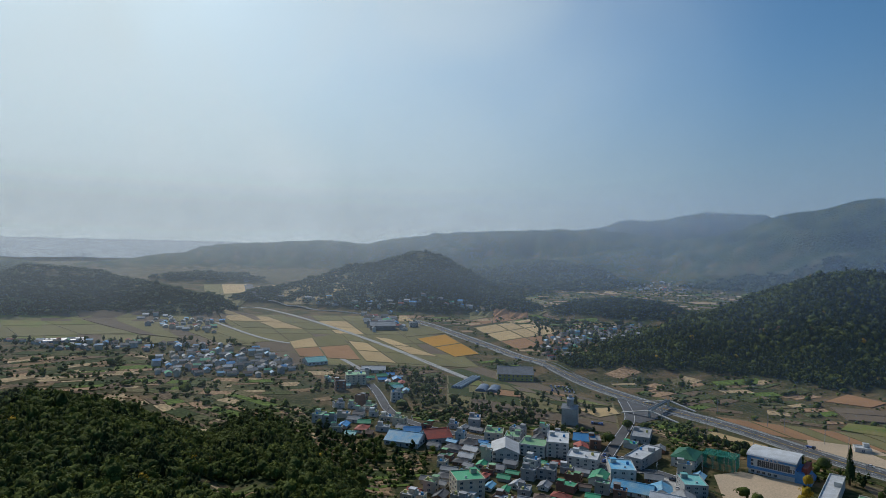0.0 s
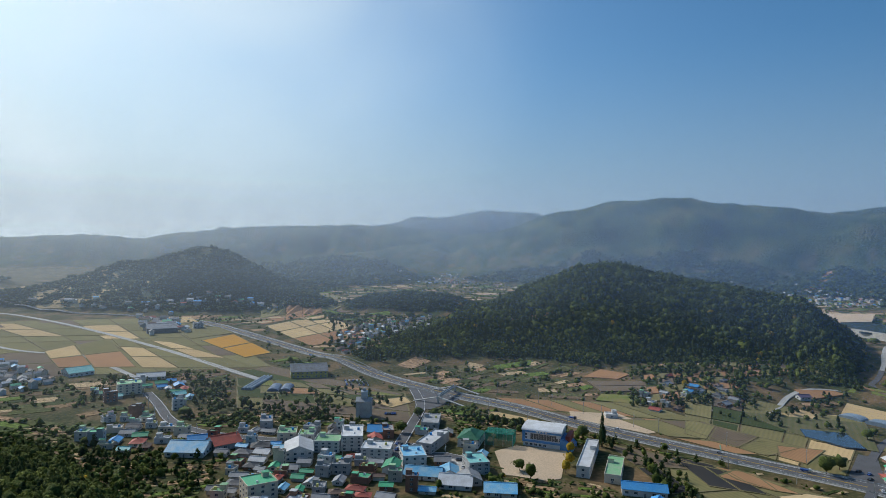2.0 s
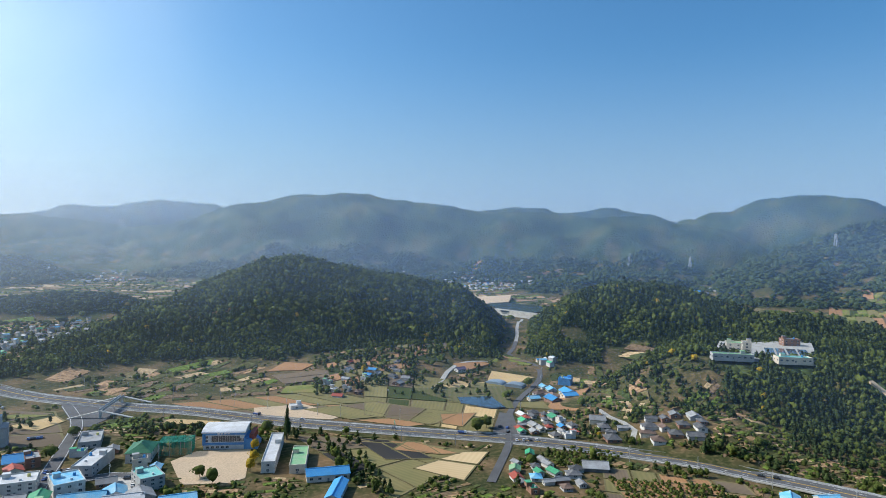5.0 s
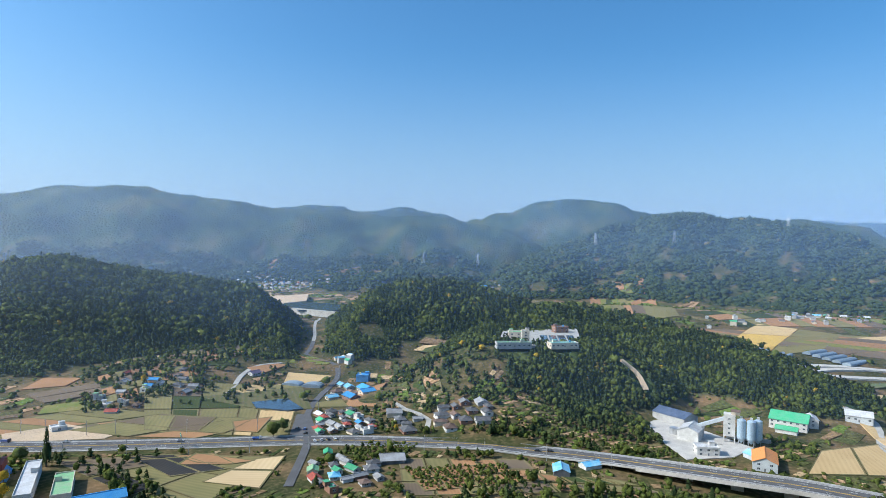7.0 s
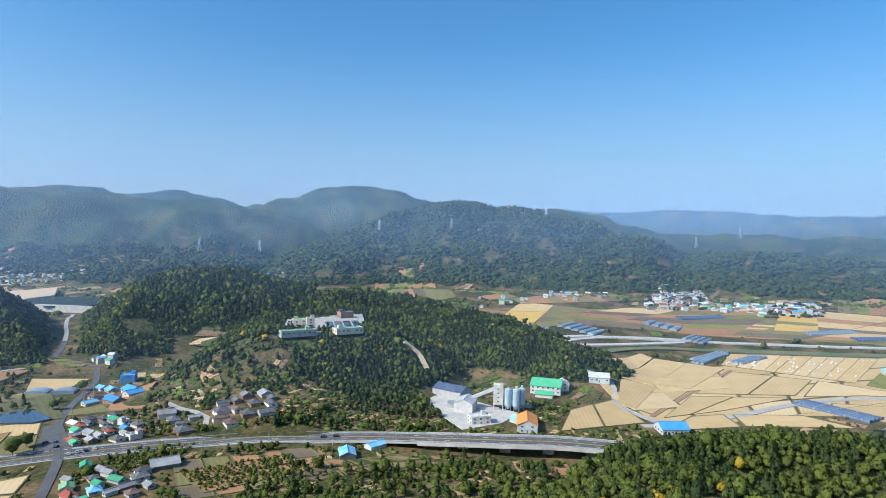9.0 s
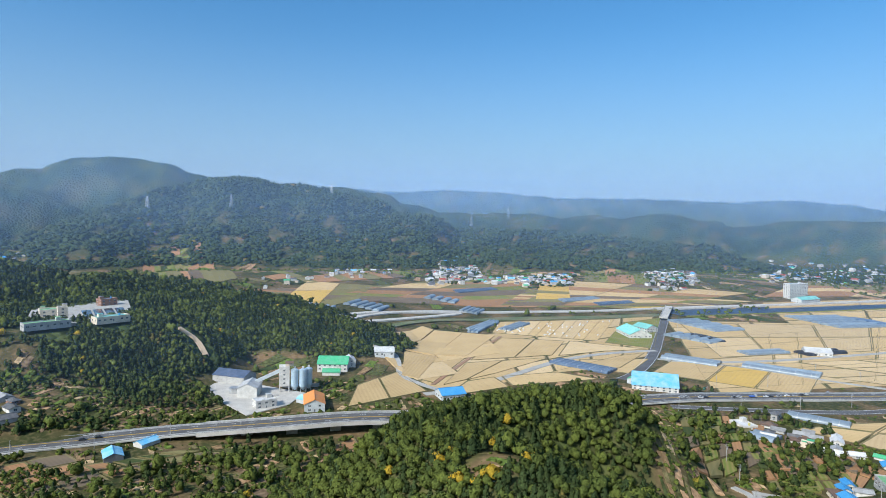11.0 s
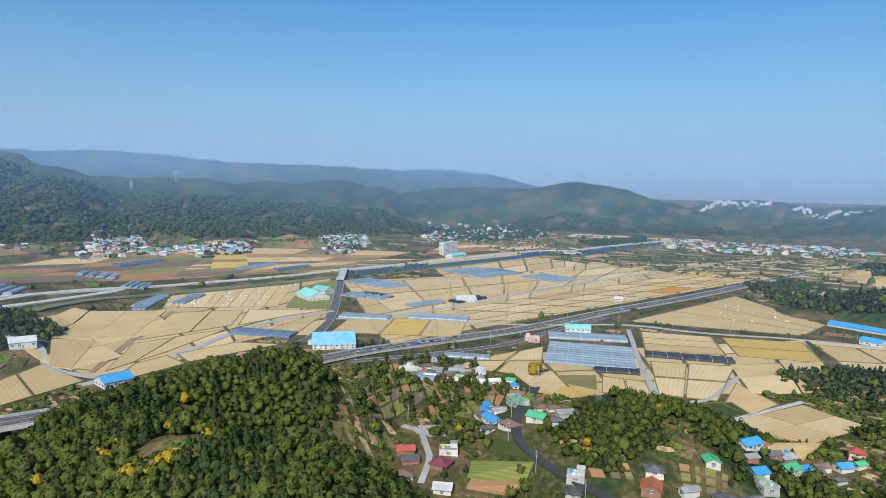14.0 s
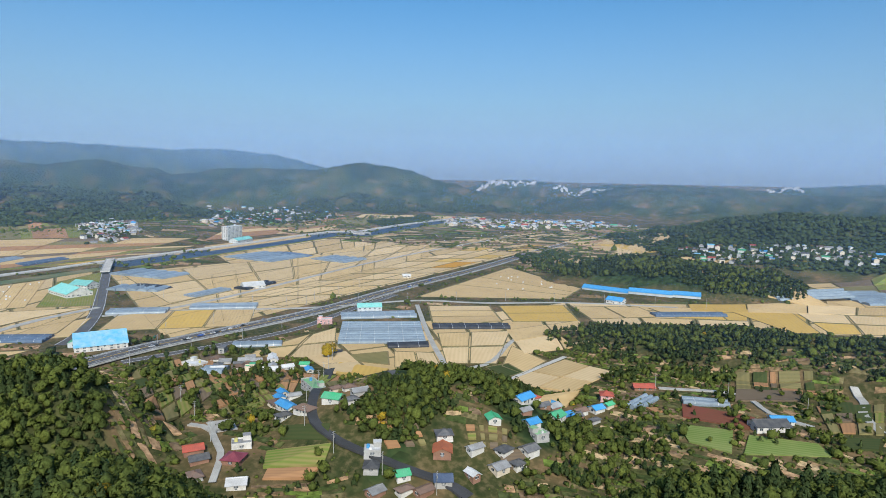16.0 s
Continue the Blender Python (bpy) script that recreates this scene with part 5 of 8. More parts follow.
def clear(x, y, r):
    for fx, fy, fr in FOOT:
        if (x - fx) ** 2 + (y - fy) ** 2 < (r + fr) ** 2:
            return False
    for line, width in ROADS:
        if np.min((line[:, 0] - x) ** 2 + (line[:, 1] - y) ** 2) < (r + width / 2 + 1) ** 2 + 30:
            return False
    return True


def village(poly, n, seed, street, group, flat=0.25, size=(8, 13), colours=None, detail=True, pitch=None):
    """Houses strewn along one street direction, none on another or on a road."""
    rnd = random.Random(seed)
    poly = [tuple(p) for p in poly]
    xs, ys = [p[0] for p in poly], [p[1] for p in poly]
    colours = colours or ("blue", "tile", "grey", "brown", "pale", "tile", "sky", "red", "green", "grey", "tile", "pale", "teal")
    made = tries = 0
    while made < n and tries < n * 30:
        tries += 1
        x, y = rnd.uniform(min(xs), max(xs)), rnd.uniform(min(ys), max(ys))
        if not inside(poly, [x], [y])[0]:
            continue
        w = rnd.uniform(*size)
        d = w * rnd.uniform(0.55, 0.85)
        if not clear(x, y, 0.52 * w):
            continue
        turn = street + rnd.choice((0, 0, 90, 180)) + rnd.gauss(0, 6)
        if rnd.random() < flat:
            building(x, y, turn, w, d, rnd.choice((3.0, 3.0, 5.8, 5.8, 8.4) if flat > 0.2 else (2.8, 3.0)), "flat", rnd.choice(("white", "cream", "grey", "brick", "grey")), rnd.choice(("lime", "grey", "pale", "grey", "grey", "green")), name="town_house", group=group, rnd=rnd, detail=detail, category="house")
        else:
            c = rnd.choice(colours)
            kind = "hip" if c in ("tile", "brown", "red") and rnd.random() < 0.65 else "gable"
            building(x, y, turn, w, d, rnd.choice((2.1, 2.3, 2.6)), kind, rnd.choice(("white", "cream", "grey", "white", "brick")), c, name="house", group=group, rnd=rnd, detail=detail)
        made += 1


def far_village(poly, n, seed, street, size):
    """Many small far houses as one object: walls and pitched roofs."""
    rnd = random.Random(seed)
    poly = [tuple(p) for p in poly]
    xs, ys = [p[0] for p in poly], [p[1] for p in poly]
    walls = [WALLS[k] for k in ("cream", "white", "grey")]
    size = (size[0] * 0.74, size[1] * 0.78)
    n = int(n * 1.5)
    roofs = [ROOFS[k] for k in ("tile", "grey", "blue", "brown", "pale", "sky", "red", "green")]
    verts, faces, slots, spots = [], [], [], []
    for _ in range(n * 12):
        if len(spots) >= n:
            break
        x, y = rnd.uniform(min(xs), max(xs)), rnd.uniform(min(ys), max(ys))
        w = rnd.uniform(*size)
        if not inside(poly, [x], [y])[0] or any((x - a) ** 2 + (y - b) ** 2 < (0.55 * w + c) ** 2 for a, b, c in spots) or not clear(x, y, 0.5 * w):
            continue
        spots.append((x, y, 0.55 * w))
        d, h, t = w * rnd.uniform(0.55, 0.8), rnd.choice((3, 3.3, 4, 6.4)), radians(street + rnd.choice((0, 90)) + rnd.gauss(0, 8))
        rise, z, c, s = 0.25 * d, lie(x, y), math.cos(t), math.sin(t)
        k = len(verts)
        a, b, o = w / 2, d / 2, 0.6
        for px, py, pz in ((-a, -b, -1), (a, -b, -1), (a, b, -1), (-a, b, -1), (-a, -b, h), (a, -b, h), (a, b, h), (-a, b, h), (-a, 0, h + rise), (a, 0, h + rise),
                           (-a - o, -b - o, h - 0.2), (a + o, -b - o, h - 0.2), (a + o, 0, h + rise + 0.15), (-a - o, 0, h + rise + 0.15), (a + o, b + o, h - 0.2), (-a - o, b + o, h - 0.2)):
            verts.append((x + px * c - py * s, y + px * s + py * c, z + pz))
        wall, roof = rnd.randrange(3), 3 + rnd.choice((0, 0, 0, 0, 1, 1, 1, 1, 2, 3, 3, 4, 4, 4, 5, 6, 7))
        for f, m in (((0, 1, 5, 4), wall), ((1, 2, 6, 9, 5), wall), ((2, 3, 7, 6), wall), ((3, 0, 4, 8, 7), wall), ((10, 11, 12, 13), roof), ((13, 12, 14, 15), roof)):
            faces.append([k + i for i in f])
            slots.append(m)
        FOOT.append((x, y, 0.5 * w))
    me = bpy.data.meshes.new("far_village")
    me.from_pydata(verts, [], faces)
    for m in walls + roofs:
        me.materials.append(m)
    me.polygons.foreach_set("material_index", slots)
    return tagged(new("far_village", me), "cluster of small far houses with pitched roofs", "village", kind="stuff")


# the town
T = "town buildings along the main street"


def school_gym():
    """Blue-framed school gymnasium with a long window wall and a curved pale roof."""
    a, b = Vector((198.0, 394.2)), Vector((218.1, 377.4))
    w, d, h = (b - a).length, 22.0, 11.5
    u = (b - a) / w
    back = Vector((-u.y, u.x)) if Vector((-u.y, u.x)).dot(a) > 0 else Vector((u.y, -u.x))
    mid = (a + b) / 2 + back * d / 2
    top = new("gymnasium")
    top.matrix_world = pose(mid.x, mid.y, 0, 0, 0, math.degrees(math.atan2(u.y, u.x)))
    tagged(top, "white and bright blue school gymnasium with a curved pale roof", "gymnasium")
    FOOT.append((mid.x, mid.y, 17))
    W = WALLS
    body = part("wall", boxes((-w / 2, w / 2, -d / 2, d / 2, -1, h)), W["steel"], top)
    part("frame_band", boxes((-w / 2 - 0.6, w / 2 + 0.6, -d / 2 - 0.7, -d / 2 - 0.05, 3.2, 4.6), (-w / 2 - 0.6, w / 2 + 0.6, -d / 2 - 0.7, -d / 2 - 0.05, h - 1.6, h + 0.4), (-w / 2 - 0.6, -w / 2 + 1.4, -d / 2 - 0.7, -d / 2 - 0.05, 4.6, h - 1.6)), W["blue"], top, "bright blue facade band")
    part("side_wing", prism([(w / 2, -1), (w / 2 + 9, -1), (w / 2 + 9, 1.5), (w / 2 + 4, 6.5), (w / 2, 7.5)], -d / 2 - 0.6, d / 2 - 4), W["blue"], top, "sloping blue stair wing")
    part("red_wing", boxes((w / 2 + 3, w / 2 + 6, -d / 2 + 3, d / 2 - 2, 0, 9)), ROOFS["red"], top, "red stair tower")
    part("roof", vault(w + 2.4, d + 2.0, h, 2.2, 0.4, 10), ROOFS["pale"], top, "curved pale metal roof")
    for i in range(8):
        put_window(body, -w * 0.26 + i * 2.3, -d / 2, 5.2, 0, 2.1, 4.0)
    for i in range(2):
        put_window(body, -w * 0.42, -d / 2, 5.2 + 2.3 * i, 0, 1.4, 1.6)
    for i in range(5):
        put_window(body, w * 0.27 + i * 1.9, -d / 2, 5.3, 0, 1.2, 2.2)
        put_window(body, -w * 0.4 + i * 3.2, -d / 2, 0.9, 0, 1.8, 1.4)
    for i in range(4):
        part("sign_bar", boxes((-4 + 2.2 * i, -2.6 + 2.2 * i, -d / 2 - 0.85, -d / 2 - 0.68, h - 1.1, h - 0.2)), PAINT_WHITE, top, "plain pale sign bar")


school_gym()
bld((202.8, 330.7), (208.1, 324.6), 58, 8, "flat", "white", "pale", name="school_building", label="long white school building with a pale flat roof", category="school", toward=(238.4, 375.7))
bld((214.2, 318.0), (220.9, 311.1), 42, 6, "flat", "cream", "lime", name="school_building", label="long school building with a green flat roof", category="school", toward=(236.5, 346.1))
bld((213.3, 298.5), (234.5, 285.8), 11, 5, "gable", "white", "blue", name="warehouse", label="white warehouse with a bright blue metal roof")
bld((202.3, 266.8), (211.6, 264.8), 34, 5, "gable", "white", "blue", name="warehouse", label="long white warehouse with a bright blue metal roof", toward=(222.2, 283.7))
bld((151.8, 403.0), (163.7, 394.8), 22, 8, "hip", "white", "forest", name="hall", label="white hall with a dark green hipped roof", floors=2)
bld((54.4, 417.2), (70.6, 411.4), 16, 9, "flat", "white", "lime", name="town_hall", label="white town hall wing with a green flat roof", floors=3)
bld((72.3, 414.7), (86.6, 411.6), 26, 12, "flat", "white", "pale", name="town_hall", label="tall white town hall wing with a pale flat roof", floors=4)
bld((34.4, 402.9), (52.4, 401.0), 22, 8, "shed", "white", "pale", name="hall", label="white market hall with a pale grey roof", floors=2)
bld((82.1, 395.7), (100.0, 388.6), 16, 8.5, "flat", "white", "pale", name="office_building", label="white office building with setback pale roof", floors=3)
bld((120.6, 399.9), (127.4, 390.4), 44, 8, "flat", "grey", "pale", name="school_building", label="grey concrete office building with a pale flat roof", floors=2, category="office", toward=(142.3, 425.1))
bld((104.8, 374.5), (119.7, 372.6), 20, 8, "flat", "white", "sky", name="office_building", label="white office building with a pale blue roof", floors=2)
bld((139.9, 349.9), (152.8, 348.4), 18, 9, "flat", "grey", "teal", name="office_building", label="grey office building with a teal roof", floors=3)
bld((95.9, 440.3), (109.5, 436.3), 14, 5, "gable", "grey", "blue", name="shop", label="grey shop with a bright blue metal roof")
bld((106.0, 433.3), (113.8, 432.0), 14, 7, "flat", "brick", "grey", name="shop", label="brown brick shop with a flat grey roof")
bld((94.1, 425.8), (103.2, 424.6), 10, 3.5, "gable", "white", "red", name="shop", label="low white shop with a red roof")
bld((22.5, 475.5), (31.2, 474.5), 16, 8, "flat", "grey", "grey", name="shop", floors=2, label="grey two-storey shop with flat roof")
bld((32.8, 446.7), (45.9, 444.6), 14, 6.5, "flat", "cream", "lime", name="shop", floors=2, label="cream two-storey shop with green roof")
bld((46.6, 439.5), (56.9, 436.9), 13, 6.5, "flat", "white", "lime", name="shop", floors=2, label="white two-storey shop with green roof")
bld((139.7, 451.0), (152.0, 445.8), 26, 5, "flat", "grey", "grey", name="shop", label="low grey shop with flat roof beside the junction")
bld((136.5, 317.9), (153.0, 310.8), 14, 3.5, "gable", "cream", "sky", name="shop", label="low cream shop with pale blue roof")
bld((89.5, 367.0), (98.0, 362.9), 14, 5, "gable", "white", "green", name="shop", label="white shop with a green painted roof")
bld((100.0, 355.8), (119.9, 345.6), 14, 3.6, "gable", "white", "sky", name="market_shed", label="long white market shed with pale blue metal roof")
bld((121.6, 350.4), (132.1, 347.0), 13, 3.6, "gable", "white", "sky", name="market_shed", label="white market shed with pale blue metal roof")
bld((115.1, 335.8), (132.3, 327.3), 16, 3.6, "gable", "white", "pale", name="market_shed", label="white market shed with pale grey metal roof")
bld((129.0, 335.3), (141.0, 332.7), 13, 4.5, "gable", "grey", "grey", name="shop", label="grey shop with grey metal roof")
bld((60.5, 648.0), (97.6, 646.4), 26, 9, "gable", "yellow", "grey", name="factory", label="blue and yellow clad factory with a grey roof", floors=2)
bld((-93.0, 611.2), (-73.5, 615.6), 15, 12, "flat", "cream", "lime", name="apartment_house", label="cream four-storey house with a green flat roof", floors=4)
bld((10.6, 339.9), (26.4, 343.9), 16, 13, "flat", "cream", "green", name="apartment_house", label="cream four-storey house with a green flat roof", floors=4)
bld((-89.6, 522.4), (-79.8, 526.9), 10, 6, "flat", "white", "purple", name="house", label="white cubic house with dark flat roof", floors=2)
bld((-7.6, 434.5), (9.6, 440.8), 18, 5, "gable", "grey", "red", name="workshop", label="grey workshop with a wide red roof")
bld((-38.0, 432.4), (-14.7, 424.4), 20, 4.5, "gable", "white", "sky", name="warehouse", label="white warehouse with pale blue metal roof")
bld((-25.2, 448.6), (-12.9, 449.5), 12, 4.5, "gable", "white", "blue", name="warehouse", label="white warehouse with bright blue metal roof")
bld((13.3, 428.7), (28.1, 427.3), 13, 4.2, "hip", "brick", "tile", name="house", label="brown brick house with dark tiled roof")
bld((-85.4, 671.9), (-59.8, 674.7), 14, 4, "shed", "white", "pale", name="warehouse", label="white warehouse with pale roof beside the paddies")
bld((-150.4, 702.2), (-130.2, 714.7), 20, 5, "shed", "steel", "teal", name="warehouse", label="steel warehouse with teal roof")
bld((-115.3, 1003.8), (-74.5, 1010.6), 28, 9, "shed", "dark", "grey", name="warehouse", label="large dark metal-clad warehouse with grey roof")
bld((-53.5, 1049.2), (-39.2, 1051.6), 14, 10, "flat", "grey", "grey", name="office_building", label="grey office block beside the highway", floors=3)


def mill_tower():
    """A tall grey rice mill with a stepped tower."""
    x, y = (104.7, 494.4)
    top = new("rice_mill")
    top.matrix_world = pose(x, y, 0, 0, 0, -20)
    tagged(top, "tall windowless grey concrete rice mill with a stepped tower", "mill")
    FOOT.append((x, y, 10))
    part("wall", boxes((-6, 6, -5, 5, -1, 13)), WALLS["grey"], top)
    part("roof", gable(12, 10, 13, 2.5, 0.5), ROOFS["grey"], top)
    part("tower", boxes((-2.5, 2.5, -2, 2, 13, 20), (-1.2, 1.2, -1, 1, 20, 23)), WALLS["grey"], top)
    part("tower_roof", gable(5, 4, 20, 1.2, 0.3), ROOFS["pale"], top)


mill_tower()
NET = mat("green_net", (0.03, 0.3, 0.22), 0.8, scale=0.5)


def net_cage():
    """A ball cage: steel posts hung with green netting."""
    a, b = (175.6, 396.5), (191.8, 391.1)
    x, y = (a[0] + b[0]) / 2, (a[1] + b[1]) / 2
    top = new("ball_cage")
    top.matrix_world = pose(x, y + 8, 0, 0, 0, -35)
    tagged(top, "tall ball cage of steel posts hung with green netting", "ball cage")
    FOOT.append((x, y + 8, 14))
    for px in (-10, -3.3, 3.3, 10):
        for py in (-7, 7):
            part("post", drum(px, py, -0.5, 9, 0.14, 0.12, 6), STEEL, top)
    for k in range(4):
        s = [(-10 + 0.7 * i, -10 + 0.7 * i + 0.26, -7, -6.94, 0.3, 9) for i in range(29)] if k % 2 == 0 else [(-10, -9.94, -7 + 0.7 * i, -7 + 0.7 * i + 0.26, 0.3, 9) for i in range(20)]
        ob = part("net", boxes(*s), NET, top, "green netting")
        ob.matrix_basis = pose(0, 14 if k == 2 else 0, 0) if k % 2 == 0 else pose(20 if k == 3 else 0, 0, 0)
    part("net_top", boxes(*[(-10, 10, -7 + 0.7 * i, -7 + 0.7 * i + 0.26, 8.9, 8.96) for i in range(20)]), NET, top, "green netting")


net_cage()

# the concrete plant
bld((547.0, 47.0), (530.6, 21.4), 18, 8, "shed", "grey", "navy", name="open_shed", label="open concrete aggregate shed with dark blue metal roof", windows=False)
bld((493.5, 24.7), (490.7, 10.1), 20, 10, "shed", "white", "pale", name="plant_hall", label="tall white plant hall with pale metal roof", windows=False)
bld((460.7, 9.9), (465.5, -4.5), 10, 7, "flat", "white", "pale", name="plant_office", label="white two-storey plant office with flat roof", floors=2)
bld((447.5, -23.5), (446.9, -38.0), 26, 7.5, "gable", "steel", "orange", name="workshop", label="steel-clad workshop with a bright orange roof")
bld((473.6, -18.9), (464.8, -27.1), 10, 4, "shed", "steel", "sky", name="workshop", label="small workshop with pale blue roof", windows=False)
bld((564.0, -40.7), (557.6, -67.0), 22, 8, "gable", "white", "green", name="factory", label="white factory hall with bright green roof")
bld((550.8, -44.2), (547.3, -58.9), 9, 4, "gable", "white", "green", name="factory", label="low white annex with bright green roof", windows=False)
bld((568.9, -68.4), (569.2, -76.2), 16, 7, "gable", "white", "pale", name="factory", label="white factory hall with pale roof")
bld((589.0, -97.2), (586.8, -115.7), 14, 6, "gable", "steel", "pale", name="factory", label="steel factory hall with pale roof beside the paddy")
STEEL_BLUE = mat("pale_blue_steel", (0.45, 0.58, 0.68), 0.4, (0.4, 0.52, 0.62), 0.3, metal=0.3)


def batching_plant():
    """The mixing tower with its three cement silos and the inclined conveyor."""
    x, y = (502.2, -14.6)
    to_eye = math.degrees(math.atan2(y, x)) - 90
    top = new("batching_plant")
    top.matrix_world = pose(x, y, 0, 0, 0, to_eye)
    tagged(top, "white concrete batching tower with pale blue cement silos and conveyor", "concrete plant")
    FOOT.append((x, y, 16))
    tower = part("tower", boxes((-8, 0, 0, 8, 5, 21), (-8, -7.2, 0, 0.8, -1, 5), (-0.8, 0, 0, 0.8, -1, 5), (-8, -7.2, 7.2, 8, -1, 5), (-0.8, 0, 7.2, 8, -1, 5)), WALLS["white"], top)
    for i in range(4):
        put_window(tower, -4, 0, 7 + 3.4 * i, 0, 1.4, 1.2)
    part("tower_head", boxes((-3, 3, 1, 6, 21, 24)), WALLS["cream"], top, "weathered cream tower head")
    part("head_roof", gable(6, 5, 24, 1.2, 0.3), ROOFS["brown"], top)
    for i, (sx, sy, r) in enumerate(((4, 1, 3.0), (10.5, 0, 3.0), (15, 4, 3.0))):
        silo = part("silo", drum(sx, sy, 5, 18, r, r, 20), STEEL_BLUE, top, "pale blue steel cement silo")
        part("cone", drum(sx, sy, 1.5, 5, 0.6, r, 20), STEEL_BLUE, silo)
        part("silo_cap", drum(sx, sy, 18, 19.2, r, 0.8, 20), STEEL_BLUE, silo)
        part("filter", boxes((sx - 0.8, sx + 0.8, sy - 0.8, sy + 0.8, 19.2, 20.6)), WALLS["white"], silo)
        for k in range(4):
            part("leg", drum(sx + r * 0.85 * math.cos(k * 1.571 + 0.8), sy + r * 0.85 * math.sin(k * 1.571 + 0.8), -0.5, 5.2, 0.25, 0.25, 6), STEEL, silo)
    part("conveyor", prism([(-8, 18), (-40, 4), (-40, 1.5), (-8, 15.5)], 2.5, 5.5), WALLS["steel"], top, "inclined covered conveyor")
    part("trestle", boxes((-22, -21.4, 2.6, 3.2, -1, 10), (-22, -21.4, 4.8, 5.4, -1, 10), (-34, -33.4, 2.6, 5.4, -1, 5)), STEEL, top)
    part("hopper", drum(-42, 4, -0.5, 5, 4.0, 4.0, 16), STEEL, top, "steel aggregate hopper")
    part("low_wall", boxes((-6, 24, 13, 13.5, -0.5, 3), (-34, -8, -10, -9.5, -0.5, 1.4)), CONCRETE, top, "concrete yard wall")


batching_plant()
bld((455.0, -128.3), (457.1, -148.0), 16, 5.5, "gable", "steel", "blue", name="barn", label="steel barn with a bright blue roof beside the paddy")
bld((456.1, -295.1), (436.1, -326.6), 34, 5.5, "gable", "white", "sky", name="factory", label="large white factory with a bright sky-blue roof", floors=2)
bld((474.8, -302.1), (468.3, -307.7), 12, 5, "shed", "steel", "green", name="factory", label="small green-roofed factory annex")
bld((662.0, -422.8), (656.9, -450.2), 46, 6, "gable", "white", "teal", name="factory", label="white rice-drying factory with teal roof")
bld((691.4, -466.3), (694.6, -484.9), 26, 7, "gable", "white", "teal", name="factory", label="white factory hall with teal roof")
bld((947.3, -944.9), (953.7, -993.5), 14, 27, "flat", "white", "pale", name="apartment_block", label="white ten-storey apartment block on the far plain", floors=10)
bld((905.1, -930.0), (916.6, -984.8), 20, 9, "gable", "steel", "teal", name="warehouse", label="pale steel warehouse beside the apartment block")
bld((349.8, -525.8), (329.9, -541.1), 14, 8, "shed", "steel", "teal", name="warehouse", label="pale green steel warehouse beside the highway")
bld((356.6, -464.4), (342.5, -475.4), 12, 6, "flat", "pink", "pale", name="house", label="pink two-storey house beside the highway", floors=2)
bld((541.3, -565.4), (527.7, -587.9), 18, 5, "shed", "white", "pale", name="warehouse", label="white warehouse on the plain")
bld((136.6, -722.3), (118.0, -718.6), 14, 5, "gable", "white", "blue", name="barn", label="white barn with bright blue roof")
for a, b in (((182.3, -797.9), (123.2, -788.3)), ((121.9, -788.8), (70.0, -789.9)), ((70.0, -789.9), (38.4, -793.8))):
    bld(a, b, 15, 2.5, "gable", "steel", "blue", name="livestock_barn", label="long livestock barn with a blue metal roof", windows=False)
# the villages by the plain
bld((361.4, -311.7), (342.4, -310.9), 14, 3.4, "flat", "white", "pale", name="house", label="low white house with pale roof")
bld((362.8, -349.2), (357.9, -352.0), 12, 7, "hip", "grey", "tile", name="house", label="grey two-storey house with dark tiled roof")
bld((423.5, -749.8), (414.2, -755.9), 8, 4, "gable", "white", "pale", name="barn", label="small white field barn")
bld((208.0, -199.5), (197.7, -202.9), 11, 3.6, "hip", "brick", "maroon", name="house", label="brick house with a maroon tiled roof")
bld((213.6, -211.4), (205.2, -219.4), 9, 3.2, "flat", "white", "grey", name="house", label="white house with a grey flat roof")
bld((191.3, -185.7), (183.2, -192.1), 9, 3.2, "gable", "white", "pale", name="house", label="white house with pale metal roof")
bld((207.1, -181.8), (204.0, -187.4), 9, 3, "hip", "grey", "brown", name="house", label="old grey house with brown tiled roof")
bld((240.3, -297.0), (216.4, -281.7), 10, 6, "flat", "grey", "lime", name="house", label="grey two-storey house with green roof", floors=2)
bld((194.4, -256.4), (182.2, -258.5), 10, 4, "gable", "white", "green", name="house", label="white house with bright green roof")
bld((206.8, -249.0), (193.8, -247.5), 9, 3.4, "hip", "white", "brown", name="house", label="white house with brown tiled roof")
bld((226.2, -257.6), (210.8, -252.0), 9, 3.2, "gable", "white", "blue", name="house", label="white house with bright blue metal roof")
bld((123.2, -246.7), (113.4, -251.2), 12, 3.6, "gable", "brick", "rust", name="house", label="brick house with a rust-orange tiled roof")
bld((125.6, -256.0), (117.8, -261.7), 9, 3.2, "hip", "white", "tile", name="house", label="white house with dark tiled roof")
bld((151.3, -231.3), (142.7, -236.3), 9, 3.2, "flat", "grey", "pale", name="house", label="grey house with a pale flat roof beside the road")
bld((146.7, -224.4), (139.4, -228.0), 10, 3, "hip", "grey", "tile", name="house", label="old grey house with dark tiled roof")
bld((130.7, -227.3), (125.4, -233.2), 8, 3, "gable", "white", "green", name="house", label="white house with a bright green hipped roof")
bld((115.5, -233.4), (106.7, -238.2), 10, 3.2, "gable", "grey", "navy", name="house", label="grey house with dark solar-panelled roof")
bld((108.7, -280.7), (102.2, -285.9), 9, 3.4, "gable", "white", "green", name="house", label="white house with a green metal roof")
bld((102.3, -312.5), (97.1, -326.9), 10, 4, "gable", "white", "blue", name="house", label="white house with bright blue metal roof")
bld((91.0, -294.3), (86.2, -302.2), 9, 3.2, "gable", "white", "blue", name="house", label="white house with bright blue metal roof")
